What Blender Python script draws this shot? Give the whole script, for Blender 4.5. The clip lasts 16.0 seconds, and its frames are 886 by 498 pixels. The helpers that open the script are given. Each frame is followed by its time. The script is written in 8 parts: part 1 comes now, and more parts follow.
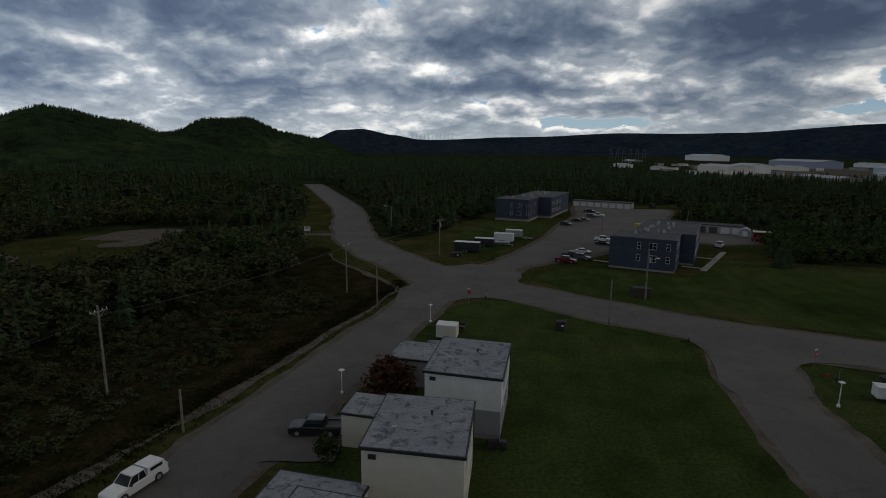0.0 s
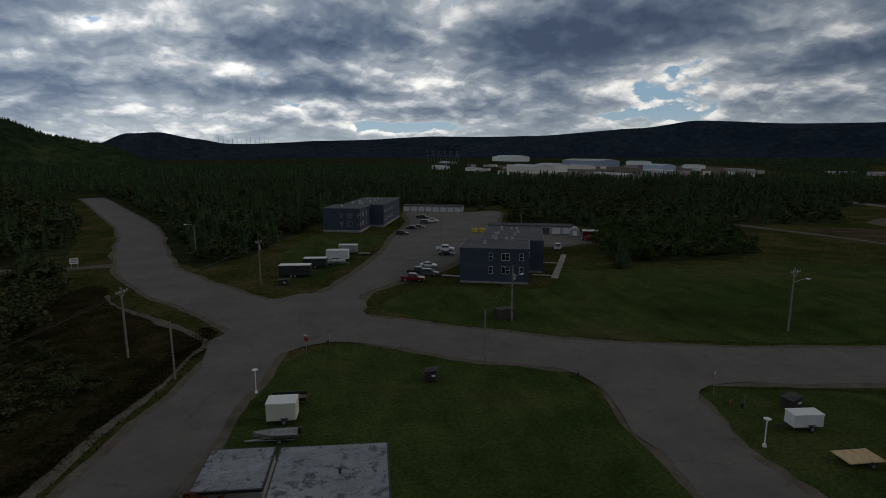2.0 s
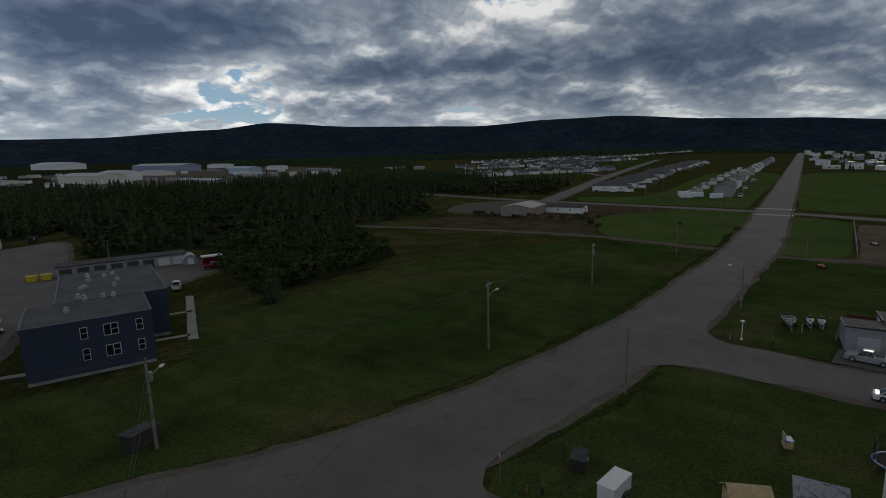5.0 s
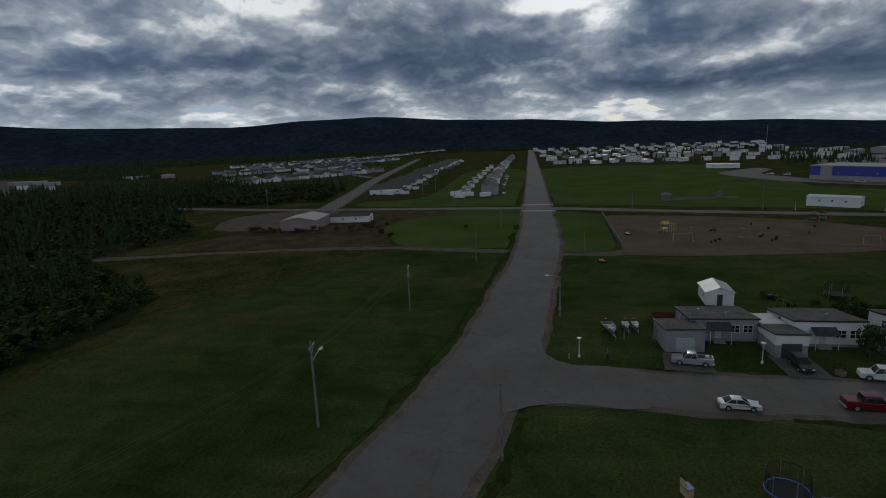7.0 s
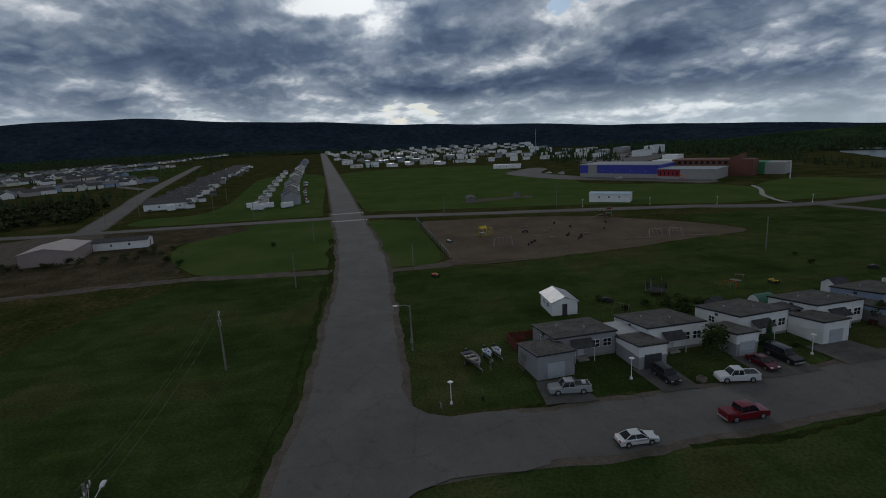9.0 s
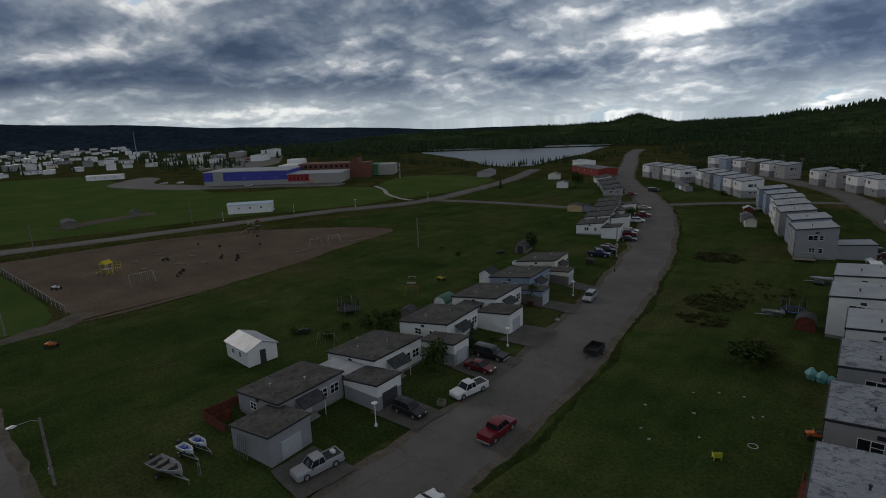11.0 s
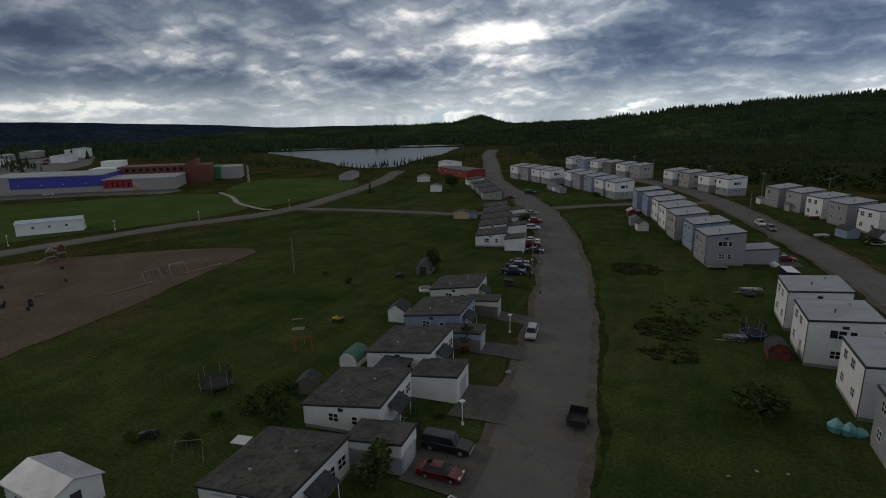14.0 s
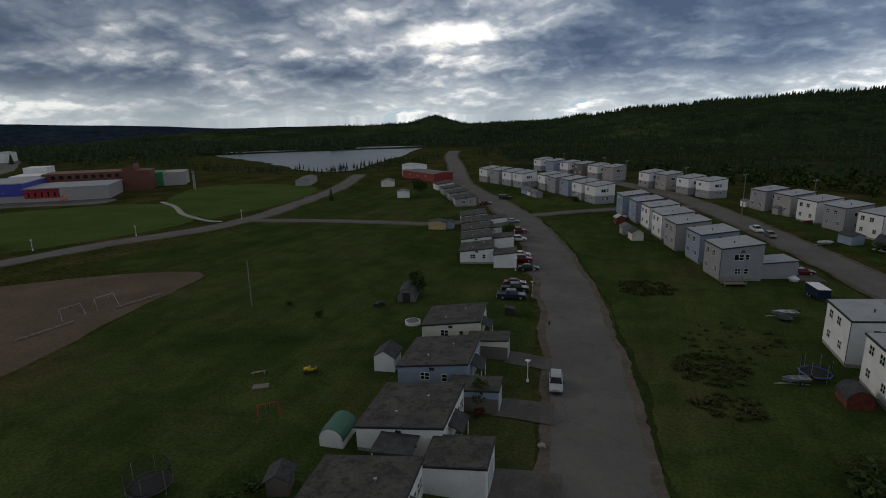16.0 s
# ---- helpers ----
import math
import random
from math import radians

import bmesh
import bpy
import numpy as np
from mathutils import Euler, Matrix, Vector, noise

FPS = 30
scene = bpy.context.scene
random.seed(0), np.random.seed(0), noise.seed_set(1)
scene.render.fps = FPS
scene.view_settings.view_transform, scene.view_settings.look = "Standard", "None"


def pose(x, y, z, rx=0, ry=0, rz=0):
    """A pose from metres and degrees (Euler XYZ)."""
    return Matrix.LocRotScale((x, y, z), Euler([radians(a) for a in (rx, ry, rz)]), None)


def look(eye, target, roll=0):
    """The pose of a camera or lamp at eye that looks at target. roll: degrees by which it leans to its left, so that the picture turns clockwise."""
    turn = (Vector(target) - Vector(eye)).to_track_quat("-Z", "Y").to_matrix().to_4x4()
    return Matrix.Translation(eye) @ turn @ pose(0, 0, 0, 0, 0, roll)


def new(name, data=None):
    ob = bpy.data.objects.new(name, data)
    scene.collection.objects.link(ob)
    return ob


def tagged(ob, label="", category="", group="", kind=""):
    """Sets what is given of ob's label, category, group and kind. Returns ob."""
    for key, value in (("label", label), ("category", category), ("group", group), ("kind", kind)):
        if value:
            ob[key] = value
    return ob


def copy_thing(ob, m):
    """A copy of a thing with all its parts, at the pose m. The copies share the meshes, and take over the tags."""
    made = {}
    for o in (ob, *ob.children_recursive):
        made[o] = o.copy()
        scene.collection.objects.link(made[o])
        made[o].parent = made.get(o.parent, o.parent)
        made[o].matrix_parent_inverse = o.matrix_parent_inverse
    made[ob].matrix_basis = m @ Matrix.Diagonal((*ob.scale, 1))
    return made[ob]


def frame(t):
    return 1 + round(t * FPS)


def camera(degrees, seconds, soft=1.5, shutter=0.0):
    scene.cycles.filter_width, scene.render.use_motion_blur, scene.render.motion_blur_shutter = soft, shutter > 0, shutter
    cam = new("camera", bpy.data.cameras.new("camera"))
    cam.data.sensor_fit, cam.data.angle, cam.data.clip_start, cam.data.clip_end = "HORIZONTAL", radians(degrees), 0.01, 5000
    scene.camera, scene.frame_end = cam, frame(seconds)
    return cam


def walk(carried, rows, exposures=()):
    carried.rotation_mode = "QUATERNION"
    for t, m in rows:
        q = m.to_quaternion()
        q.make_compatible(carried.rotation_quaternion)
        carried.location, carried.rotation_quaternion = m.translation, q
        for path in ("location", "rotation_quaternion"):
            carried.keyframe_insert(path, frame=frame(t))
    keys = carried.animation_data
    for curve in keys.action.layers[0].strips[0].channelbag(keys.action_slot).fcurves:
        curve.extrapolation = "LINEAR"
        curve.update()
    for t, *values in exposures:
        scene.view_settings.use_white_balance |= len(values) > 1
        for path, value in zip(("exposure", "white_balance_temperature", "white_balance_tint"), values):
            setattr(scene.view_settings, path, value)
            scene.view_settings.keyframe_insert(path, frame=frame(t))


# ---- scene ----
cam = camera(79.0, 16.0, soft=1.0)

PATH = [
    (0, (0.38, 3.228, 27.649), (0.12, 5.177, 27.284), 0.60),
    (0.5, (-0.55, 8.365, 27.621), (-0.748, 10.322, 27.26), 0.50),
    (1, (-1.36, 13.365, 27.709), (-1.371, 15.332, 27.35), 0.20),
    (1.5, (-2.117, 18.552, 27.686), (-1.915, 20.51, 27.332), -0.00),
    (2, (-2.67, 23.744, 27.671), (-2.284, 25.675, 27.321), -0.10),
    (2.5, (-2.721, 28.811, 27.772), (-2.174, 30.703, 27.423), -0.20),
    (3, (-2.493, 34.065, 28.075), (-1.777, 35.899, 27.721), -0.30),
    (3.5, (-1.576, 39.138, 28.424), (-0.665, 40.882, 28.065), -0.60),
    (4, (-0.255, 44.121, 28.445), (0.863, 45.74, 28.086), -0.90),
    (4.5, (1.569, 48.955, 28.505), (2.907, 50.397, 28.144), -1.30),
    (5, (3.181, 53.56, 28.646), (4.762, 54.729, 28.282), -1.50),
    (5.2, (4.151, 55.165, 28.826), (5.82, 56.202, 28.456), -1.70),
    (5.9, (7.571, 60.629, 29.469), (9.455, 61.38, 29.09), -2.04),
    (6.6, (12.189, 64.776, 30.37), (14.127, 65.341, 29.984), -2.29),
    (7.3, (17.288, 67.868, 30.955), (19.229, 68.144, 30.559), -2.50),
    (7.5, (18.314, 68.95, 30.815), (20.267, 69.122, 30.42), -2.30),
    (8, (22.388, 70.52, 31.189), (24.342, 70.387, 30.782), -2.70),
    (8.5, (26.334, 72.127, 31.556), (28.276, 71.883, 31.145), -2.80),
    (9, (30.353, 73.344, 31.979), (32.282, 73.015, 31.564), -2.90),
    (9.5, (34.372, 74.433, 32.47), (36.246, 73.88, 32.045), -2.80),
    (10, (38.856, 75.107, 32.719), (40.571, 74.178, 32.275), -2.80),
    (10.2, (40.594, 75.318, 32.914), (42.209, 74.229, 32.461), -2.70),
    (10.9, (46.921, 75.45, 33.212), (48.259, 73.972, 32.738), -2.27),
    (11.6, (53.086, 74.052, 33.282), (54.163, 72.402, 32.8), -1.57),
    (12.3, (58.532, 71.085, 33.225), (59.441, 69.371, 32.741), -1.20),
    (12.5, (59.898, 70.107, 33.303), (60.772, 68.375, 32.817), -1.30),
    (13, (63.433, 67.321, 33.137), (64.245, 65.559, 32.652), -1.20),
    (13.5, (66.789, 64.105, 32.797), (67.597, 62.339, 32.317), -1.10),
    (14, (69.859, 60.992, 32.755), (70.655, 59.222, 32.274), -1.10),
    (14.5, (72.923, 57.602, 32.72), (73.662, 55.807, 32.237), -1.20),
    (15, (75.94, 54.292, 32.633), (76.583, 52.461, 32.15), -1.20),
    (15.5, (78.879, 50.861, 32.859), (79.521, 49.03, 32.372), -1.30),
    (16, (81.753, 47.55, 32.789), (82.397, 45.72, 32.306), -1.20),
]
walk(cam, [(t, look(eye, target, roll)) for t, eye, target, roll in PATH], exposures=[(0, -0.44, 6600, 10), (5, -0.31, 6400, 10), (9, -0.20, 6100, 10), (12.5, -0.05, 6650, 11), (16, -0.05, 6600, 11)])


# ---- sky and light ----
SUN_AZ, SUN_EL = 95.0, 24.0
SUN_DIR = Vector((math.sin(radians(SUN_AZ)) * math.cos(radians(SUN_EL)), math.cos(radians(SUN_AZ)) * math.cos(radians(SUN_EL)), math.sin(radians(SUN_EL))))


def node(tree, kind, **values):
    n = tree.nodes.new(kind)
    for key, value in values.items():
        if key in n.inputs:
            n.inputs[key].default_value = value
    return n


def mathn(tree, op, a, b=None, clamp=False):
    n = tree.nodes.new("ShaderNodeMath")
    n.operation, n.use_clamp = op, clamp
    for k, v in enumerate((a, b)):
        if v is None:
            continue
        if isinstance(v, (int, float)):
            n.inputs[k].default_value = v
        else:
            tree.links.new(v, n.inputs[k])
    return n.outputs[0]


def ramp(tree, fac, stops, mode="LINEAR"):
    n = tree.nodes.new("ShaderNodeValToRGB")
    n.color_ramp.interpolation = mode
    el = n.color_ramp.elements
    while len(el) < len(stops):
        el.new(0.5)
    for e, (p, c) in zip(el, stops):
        e.position = p
        e.color = (*c, 1) if len(c) == 3 else c
    tree.links.new(fac, n.inputs[0])
    return n.outputs[0]


def mix(tree, fac, a, b, blend="MIX"):
    n = tree.nodes.new("ShaderNodeMix")
    n.data_type, n.blend_type = "RGBA", blend
    for sock, v in ((n.inputs[0], fac), (n.inputs[6], a), (n.inputs[7], b)):
        if isinstance(v, (int, float)):
            sock.default_value = v
        elif isinstance(v, tuple):
            sock.default_value = (*v, 1) if len(v) == 3 else v
        else:
            tree.links.new(v, sock)
    return n.outputs[2]


def noise_tex(tree, vec, scale, detail=6.0, rough=0.55, distort=0.0):
    n = node(tree, "ShaderNodeTexNoise", Scale=scale, Detail=detail, Roughness=rough, Distortion=distort)
    tree.links.new(vec, n.inputs["Vector"])
    return n.outputs["Fac"]


# patches of the sky: azimuth in degrees, sine of the height, half width and half height
DARK_BANKS = [(-43, 0.121, 0.09, 0.034), (-38, 0.200, 0.27, 0.042), (-1, 0.196, 0.24, 0.038), (24, 0.189, 0.23, 0.053), (-1, 0.109, 0.13, 0.017), (33, 0.209, 0.27, 0.047), (79, 0.135, 0.21, 0.034), (46, 0.134, 0.14, 0.021), (61, 0.147, 0.14, 0.019), (104, 0.154, 0.15, 0.027), (121, 0.131, 0.16, 0.027), (104, 0.084, 0.26, 0.021), (123, 0.064, 0.21, 0.027), (149, 0.082, 0.15, 0.019), (188, 0.15, 0.36, 0.12), (222, 0.16, 0.3, 0.12)]
WHITE_HEAPS = [(-35, 0.113, 0.06, 0.029), (10, 0.120, 0.03, 0.015), (28, 0.106, 0.06, 0.021), (20, 0.075, 0.06, 0.015), (63, 0.235, 0.12, 0.015), (33, 0.141, 0.04, 0.023), (54, 0.113, 0.04, 0.015), (85, 0.109, 0.05, 0.015), (84, 0.189, 0.05, 0.013), (91, 0.041, 0.09, 0.009), (130, 0.113, 0.06, 0.013), (152, 0.162, 0.07, 0.019), (121, 0.024, 0.21, 0.007)]
BLUE_GAPS = [(-29, 0.167, 0.08, 0.017), (-20, 0.188, 0.06, 0.015), (-9, 0.134, 0.07, 0.019), (6, 0.050, 0.20, 0.014), (32, 0.062, 0.10, 0.010)]
SUN_BREAKS = [(95, 0.180, 0.055, 0.042), (90, 0.222, 0.15, 0.020), (162, 0.135, 0.09, 0.024)]


def build_world():
    world = bpy.data.worlds.new("sky")
    scene.world = world
    world.use_nodes = True
    t = world.node_tree
    t.nodes.clear()
    out, bg = t.nodes.new("ShaderNodeOutputWorld"), t.nodes.new("ShaderNodeBackground")
    t.links.new(bg.outputs[0], out.inputs[0])
    way = t.nodes.new("ShaderNodeTexCoord").outputs["Generated"]
    sky = t.nodes.new("ShaderNodeTexSky")
    sky.sky_type, sky.sun_disc = "NISHITA", False
    sky.sun_elevation, sky.sun_rotation = radians(SUN_EL), radians(SUN_AZ)
    clear = mix(t, 0.65, mix(t, 1.0, sky.outputs[0], (0.075, 0.08, 0.085), "MULTIPLY"), (0.26, 0.43, 0.62))
    sep = t.nodes.new("ShaderNodeSeparateXYZ")
    t.links.new(way, sep.inputs[0])
    up = mathn(t, "MAXIMUM", sep.outputs[2], 0.0)
    level = mathn(t, "SQRT", mathn(t, "MAXIMUM", mathn(t, "SUBTRACT", 1.0, mathn(t, "MULTIPLY", up, up)), 0.02))
    east, north = mathn(t, "DIVIDE", sep.outputs[0], level), mathn(t, "DIVIDE", sep.outputs[1], level)

    def deck_place(lift):
        """A place on the cloud deck overhead, whose clouds draw together towards the horizon."""
        high = mathn(t, "ADD", mathn(t, "MULTIPLY", up, 1.0 + 5.0 * lift), lift + 0.34)
        c = t.nodes.new("ShaderNodeCombineXYZ")
        t.links.new(mathn(t, "DIVIDE", east, high), c.inputs[0])
        t.links.new(mathn(t, "DIVIDE", north, high), c.inputs[1])
        return c.outputs[0]

    def swirled(vec):
        n = node(t, "ShaderNodeTexNoise", Scale=3.2, Detail=4.0, Roughness=0.55)
        t.links.new(vec, n.inputs["Vector"])
        v = t.nodes.new("ShaderNodeVectorMath")
        v.operation = "MULTIPLY_ADD"
        t.links.new(n.outputs["Color"], v.inputs[0])
        v.inputs[1].default_value = (0.13, 0.13, 0.0)
        t.links.new(vec, v.inputs[2])
        return v.outputs[0]

    def billows(vec, scale, detail):
        """Rounded heaps: the distances of a fractal cell pattern, mixed with a noise."""
        v = t.nodes.new("ShaderNodeTexVoronoi")
        v.feature, v.normalize, v.voronoi_dimensions = "SMOOTH_F1", True, "2D"
        for key, value in (("Scale", scale), ("Detail", 3.0), ("Roughness", 0.5), ("Lacunarity", 2.2), ("Randomness", 1.0), ("Smoothness", 0.25)):
            v.inputs[key].default_value = value
        t.links.new(vec, v.inputs["Vector"])
        lump = mathn(t, "SUBTRACT", 0.80, v.outputs["Distance"])
        return mathn(t, "ADD", mathn(t, "MULTIPLY", lump, 0.5), mathn(t, "MULTIPLY", noise_tex(t, vec, scale * 1.4, detail, 0.55), 0.5))

    def heaps(lift):
        vec = swirled(deck_place(lift))
        big = noise_tex(t, vec, 1.8, 4.0, 0.5)
        mid = billows(vec, 5.8, 8.0)
        return big, mathn(t, "ADD", mathn(t, "ADD", mathn(t, "MULTIPLY", big, 0.58), 0.035), mathn(t, "MULTIPLY", mid, 0.37))

    big, mass = heaps(0.0)
    mass_up = heaps(0.008)[1]
    # the banks of cloud and the breaks between them, with ragged edges
    ragged = node(t, "ShaderNodeTexNoise", Scale=9.0, Detail=6.0, Roughness=0.6)
    t.links.new(way, ragged.inputs["Vector"])
    push = t.nodes.new("ShaderNodeVectorMath")
    push.operation = "MULTIPLY_ADD"
    t.links.new(ragged.outputs["Color"], push.inputs[0])
    push.inputs[1].default_value = (0.12, 0.12, 0.05)
    bent = t.nodes.new("ShaderNodeVectorMath")
    bent.operation = "SUBTRACT"
    t.links.new(way, push.inputs[2])
    t.links.new(push.outputs[0], bent.inputs[0])
    bent.inputs[1].default_value = (0.06, 0.06, 0.025)

    def bank(az, rise, wide, high):
        """1 in the middle of an oval patch of the sky, 0 outside it."""
        mp = t.nodes.new("ShaderNodeMapping")
        mp.vector_type = "TEXTURE"
        flat = math.sqrt(1 - rise * rise)
        mp.inputs["Location"].default_value = (flat * math.sin(radians(az)), flat * math.cos(radians(az)), rise)
        mp.inputs["Rotation"].default_value = (0, 0, radians(-az))
        mp.inputs["Scale"].default_value = (wide * 1.5, 1.0, high * 1.5)
        t.links.new(bent.outputs[0], mp.inputs["Vector"])
        ln = t.nodes.new("ShaderNodeVectorMath")
        ln.operation = "LENGTH"
        t.links.new(mp.outputs[0], ln.inputs[0])
        mr = t.nodes.new("ShaderNodeMapRange")
        mr.interpolation_type = "SMOOTHSTEP"
        mr.inputs["From Min"].default_value, mr.inputs["From Max"].default_value = 0.1, 1.0
        mr.inputs["To Min"].default_value, mr.inputs["To Max"].default_value = 1.0, 0.0
        t.links.new(ln.outputs["Value"], mr.inputs["Value"])
        return mr.outputs[0]

    def banks(rows):
        total = None
        for row in rows:
            b = bank(*row)
            total = b if total is None else mathn(t, "MAXIMUM", total, b)
        return total

    dark, white, gaps, shine = banks(DARK_BANKS), banks(WHITE_HEAPS), banks(BLUE_GAPS), banks(SUN_BREAKS)
    dens = mathn(t, "ADD", mass, mathn(t, "MULTIPLY", dark, 0.12))
    dens = mathn(t, "SUBTRACT", dens, mathn(t, "MULTIPLY", gaps, 0.11))
    # tops of the heaps catch the light, their undersides stay dark and soft
    rim = mathn(t, "MULTIPLY", mathn(t, "SUBTRACT", mass, mass_up), CLOUD_RIM)
    rim = mathn(t, "MINIMUM", mathn(t, "MAXIMUM", rim, -0.03), 0.11)
    tone = mathn(t, "SUBTRACT", mathn(t, "ADD", dens, 0.004), rim)
    tone = mathn(t, "SUBTRACT", tone, mathn(t, "MULTIPLY", white, 0.065))
    tone = mathn(t, "SUBTRACT", tone, mathn(t, "MULTIPLY", shine, 0.16))
    cloud = ramp(t, tone, [(0.36, (0.98, 0.98, 0.95)), (0.415, (0.64, 0.66, 0.68)), (0.47, (0.34, 0.385, 0.44)), (0.535, (0.20, 0.245, 0.31)), (0.60, (0.115, 0.155, 0.225)), (0.70, (0.060, 0.088, 0.148))])
    mask = ramp(t, mathn(t, "ADD", dens, mathn(t, "MULTIPLY", shine, 0.1)), [(0.40, (0, 0, 0)), (0.42, (1, 1, 1))])
    both = mix(t, mask, clear, cloud)
    # brighter, warmer clouds towards the hidden sun
    dot = t.nodes.new("ShaderNodeVectorMath")
    dot.operation = "DOT_PRODUCT"
    t.links.new(way, dot.inputs[0])
    dot.inputs[1].default_value = SUN_DIR
    near = mathn(t, "POWER", mathn(t, "MAXIMUM", dot.outputs["Value"], 0.0), 40.0)
    side = mathn(t, "MULTIPLY", mathn(t, "ADD", dot.outputs["Value"], 0.15), -0.38)
    glow = mathn(t, "ADD", mathn(t, "ADD", 1.0, side), mathn(t, "MULTIPLY", near, 0.35))
    lit = t.nodes.new("ShaderNodeVectorMath")
    lit.operation = "SCALE"
    t.links.new(both, lit.inputs[0])
    t.links.new(glow, lit.inputs["Scale"])
    # pale band of haze at the horizon
    low = ramp(t, up, [(0.0, (1, 1, 1)), (0.075, (0, 0, 0))])
    hazy = mix(t, mathn(t, "MULTIPLY", low, 0.4), lit.outputs[0], (0.50, 0.56, 0.56))
    # unseen sky overhead dimmed and warmed, so the ground gets less, warmer light
    overhead_dim = ramp(t, up, [(0.30, (1, 1, 1)), (0.46, (0.60, 0.555, 0.50))])
    t.links.new(mix(t, 1.0, hazy, overhead_dim, "MULTIPLY"), bg.inputs[0])
    bg.inputs[1].default_value = SKY_GAIN


SKY_GAIN, CLOUD_RIM = 1.48, 1.7
build_world()
sun = new("sun", bpy.data.lights.new("sun", "SUN"))
sun.data.energy, sun.data.angle, sun.data.color = 0.5, radians(14), (1.0, 0.93, 0.84)
sun.matrix_world = look(SUN_DIR * 200, (0, 0, 0))


# ---- materials ----
def material(name, stops, scale=1.0, rough=0.8, fine=0.0, fine_scale=12.0, bump=0.0, bump_scale=20.0, metal=0.0, detail=6.0, spec=0.4, island=0.0, per_object=0.0):
    """Colour stops over a noise in metres, with a finer noise over it, and a bump."""
    m = bpy.data.materials.new(name)
    m.use_nodes = True
    t = m.node_tree
    b = t.nodes["Principled BSDF"]
    place = t.nodes.new("ShaderNodeNewGeometry")
    vec = place.outputs["Position"]
    n = noise_tex(t, vec, scale, detail, 0.6)
    col = ramp(t, n, stops)
    if fine:
        f = noise_tex(t, vec, fine_scale, 4.0, 0.65)
        col = mix(t, 1.0, col, ramp(t, f, [(0.3, (1 - fine,) * 3), (0.7, (1 + fine,) * 3)]), "MULTIPLY")
    if island or per_object:
        r = place.outputs["Random Per Island"] if island else t.nodes.new("ShaderNodeObjectInfo").outputs["Random"]
        k = island or per_object
        col = mix(t, 1.0, col, ramp(t, r, [(0.0, (1 - k,) * 3), (1.0, (1 + k,) * 3)]), "MULTIPLY")
    t.links.new(col, b.inputs["Base Color"])
    b.inputs["Roughness"].default_value, b.inputs["Metallic"].default_value = rough, metal
    b.inputs["Specular IOR Level"].default_value = spec
    if bump:
        bn = node(t, "ShaderNodeBump", Strength=bump, Distance=0.05)
        t.links.new(noise_tex(t, vec, bump_scale, 5.0, 0.6), bn.inputs["Height"])
        t.links.new(bn.outputs[0], b.inputs["Normal"])
    return m


def siding(name, colour, step=0.2):
    """Horizontal lap siding: narrow boards, each shaded by its lap, with faint dirt."""
    m = material(name, [(0.3, tuple(c * 0.86 for c in colour)), (0.7, colour)], 0.6, 0.62, 0.05, 6.0)
    t = m.node_tree
    b = t.nodes["Principled BSDF"]
    g = t.nodes.new("ShaderNodeNewGeometry")
    s = t.nodes.new("ShaderNodeSeparateXYZ")
    t.links.new(g.outputs["Position"], s.inputs[0])
    saw = mathn(t, "FRACT", mathn(t, "DIVIDE", s.outputs[2], step))
    bn = node(t, "ShaderNodeBump", Strength=0.6, Distance=0.03)
    t.links.new(saw, bn.inputs["Height"])
    t.links.new(bn.outputs[0], b.inputs["Normal"])
    return m


def gloss(name, colour, rough=0.25, metal=0.0, coat=0.0, dirt=0.12):
    m = material(name, [(0.3, tuple(c * (1 - dirt) for c in colour)), (0.7, colour)], 1.3, rough, 0.04, 15.0, metal=metal, spec=0.5)
    m.node_tree.nodes["Principled BSDF"].inputs["Coat Weight"].default_value = coat
    return m


def two(a, b):
    return [(0.35, a), (0.65, b)]


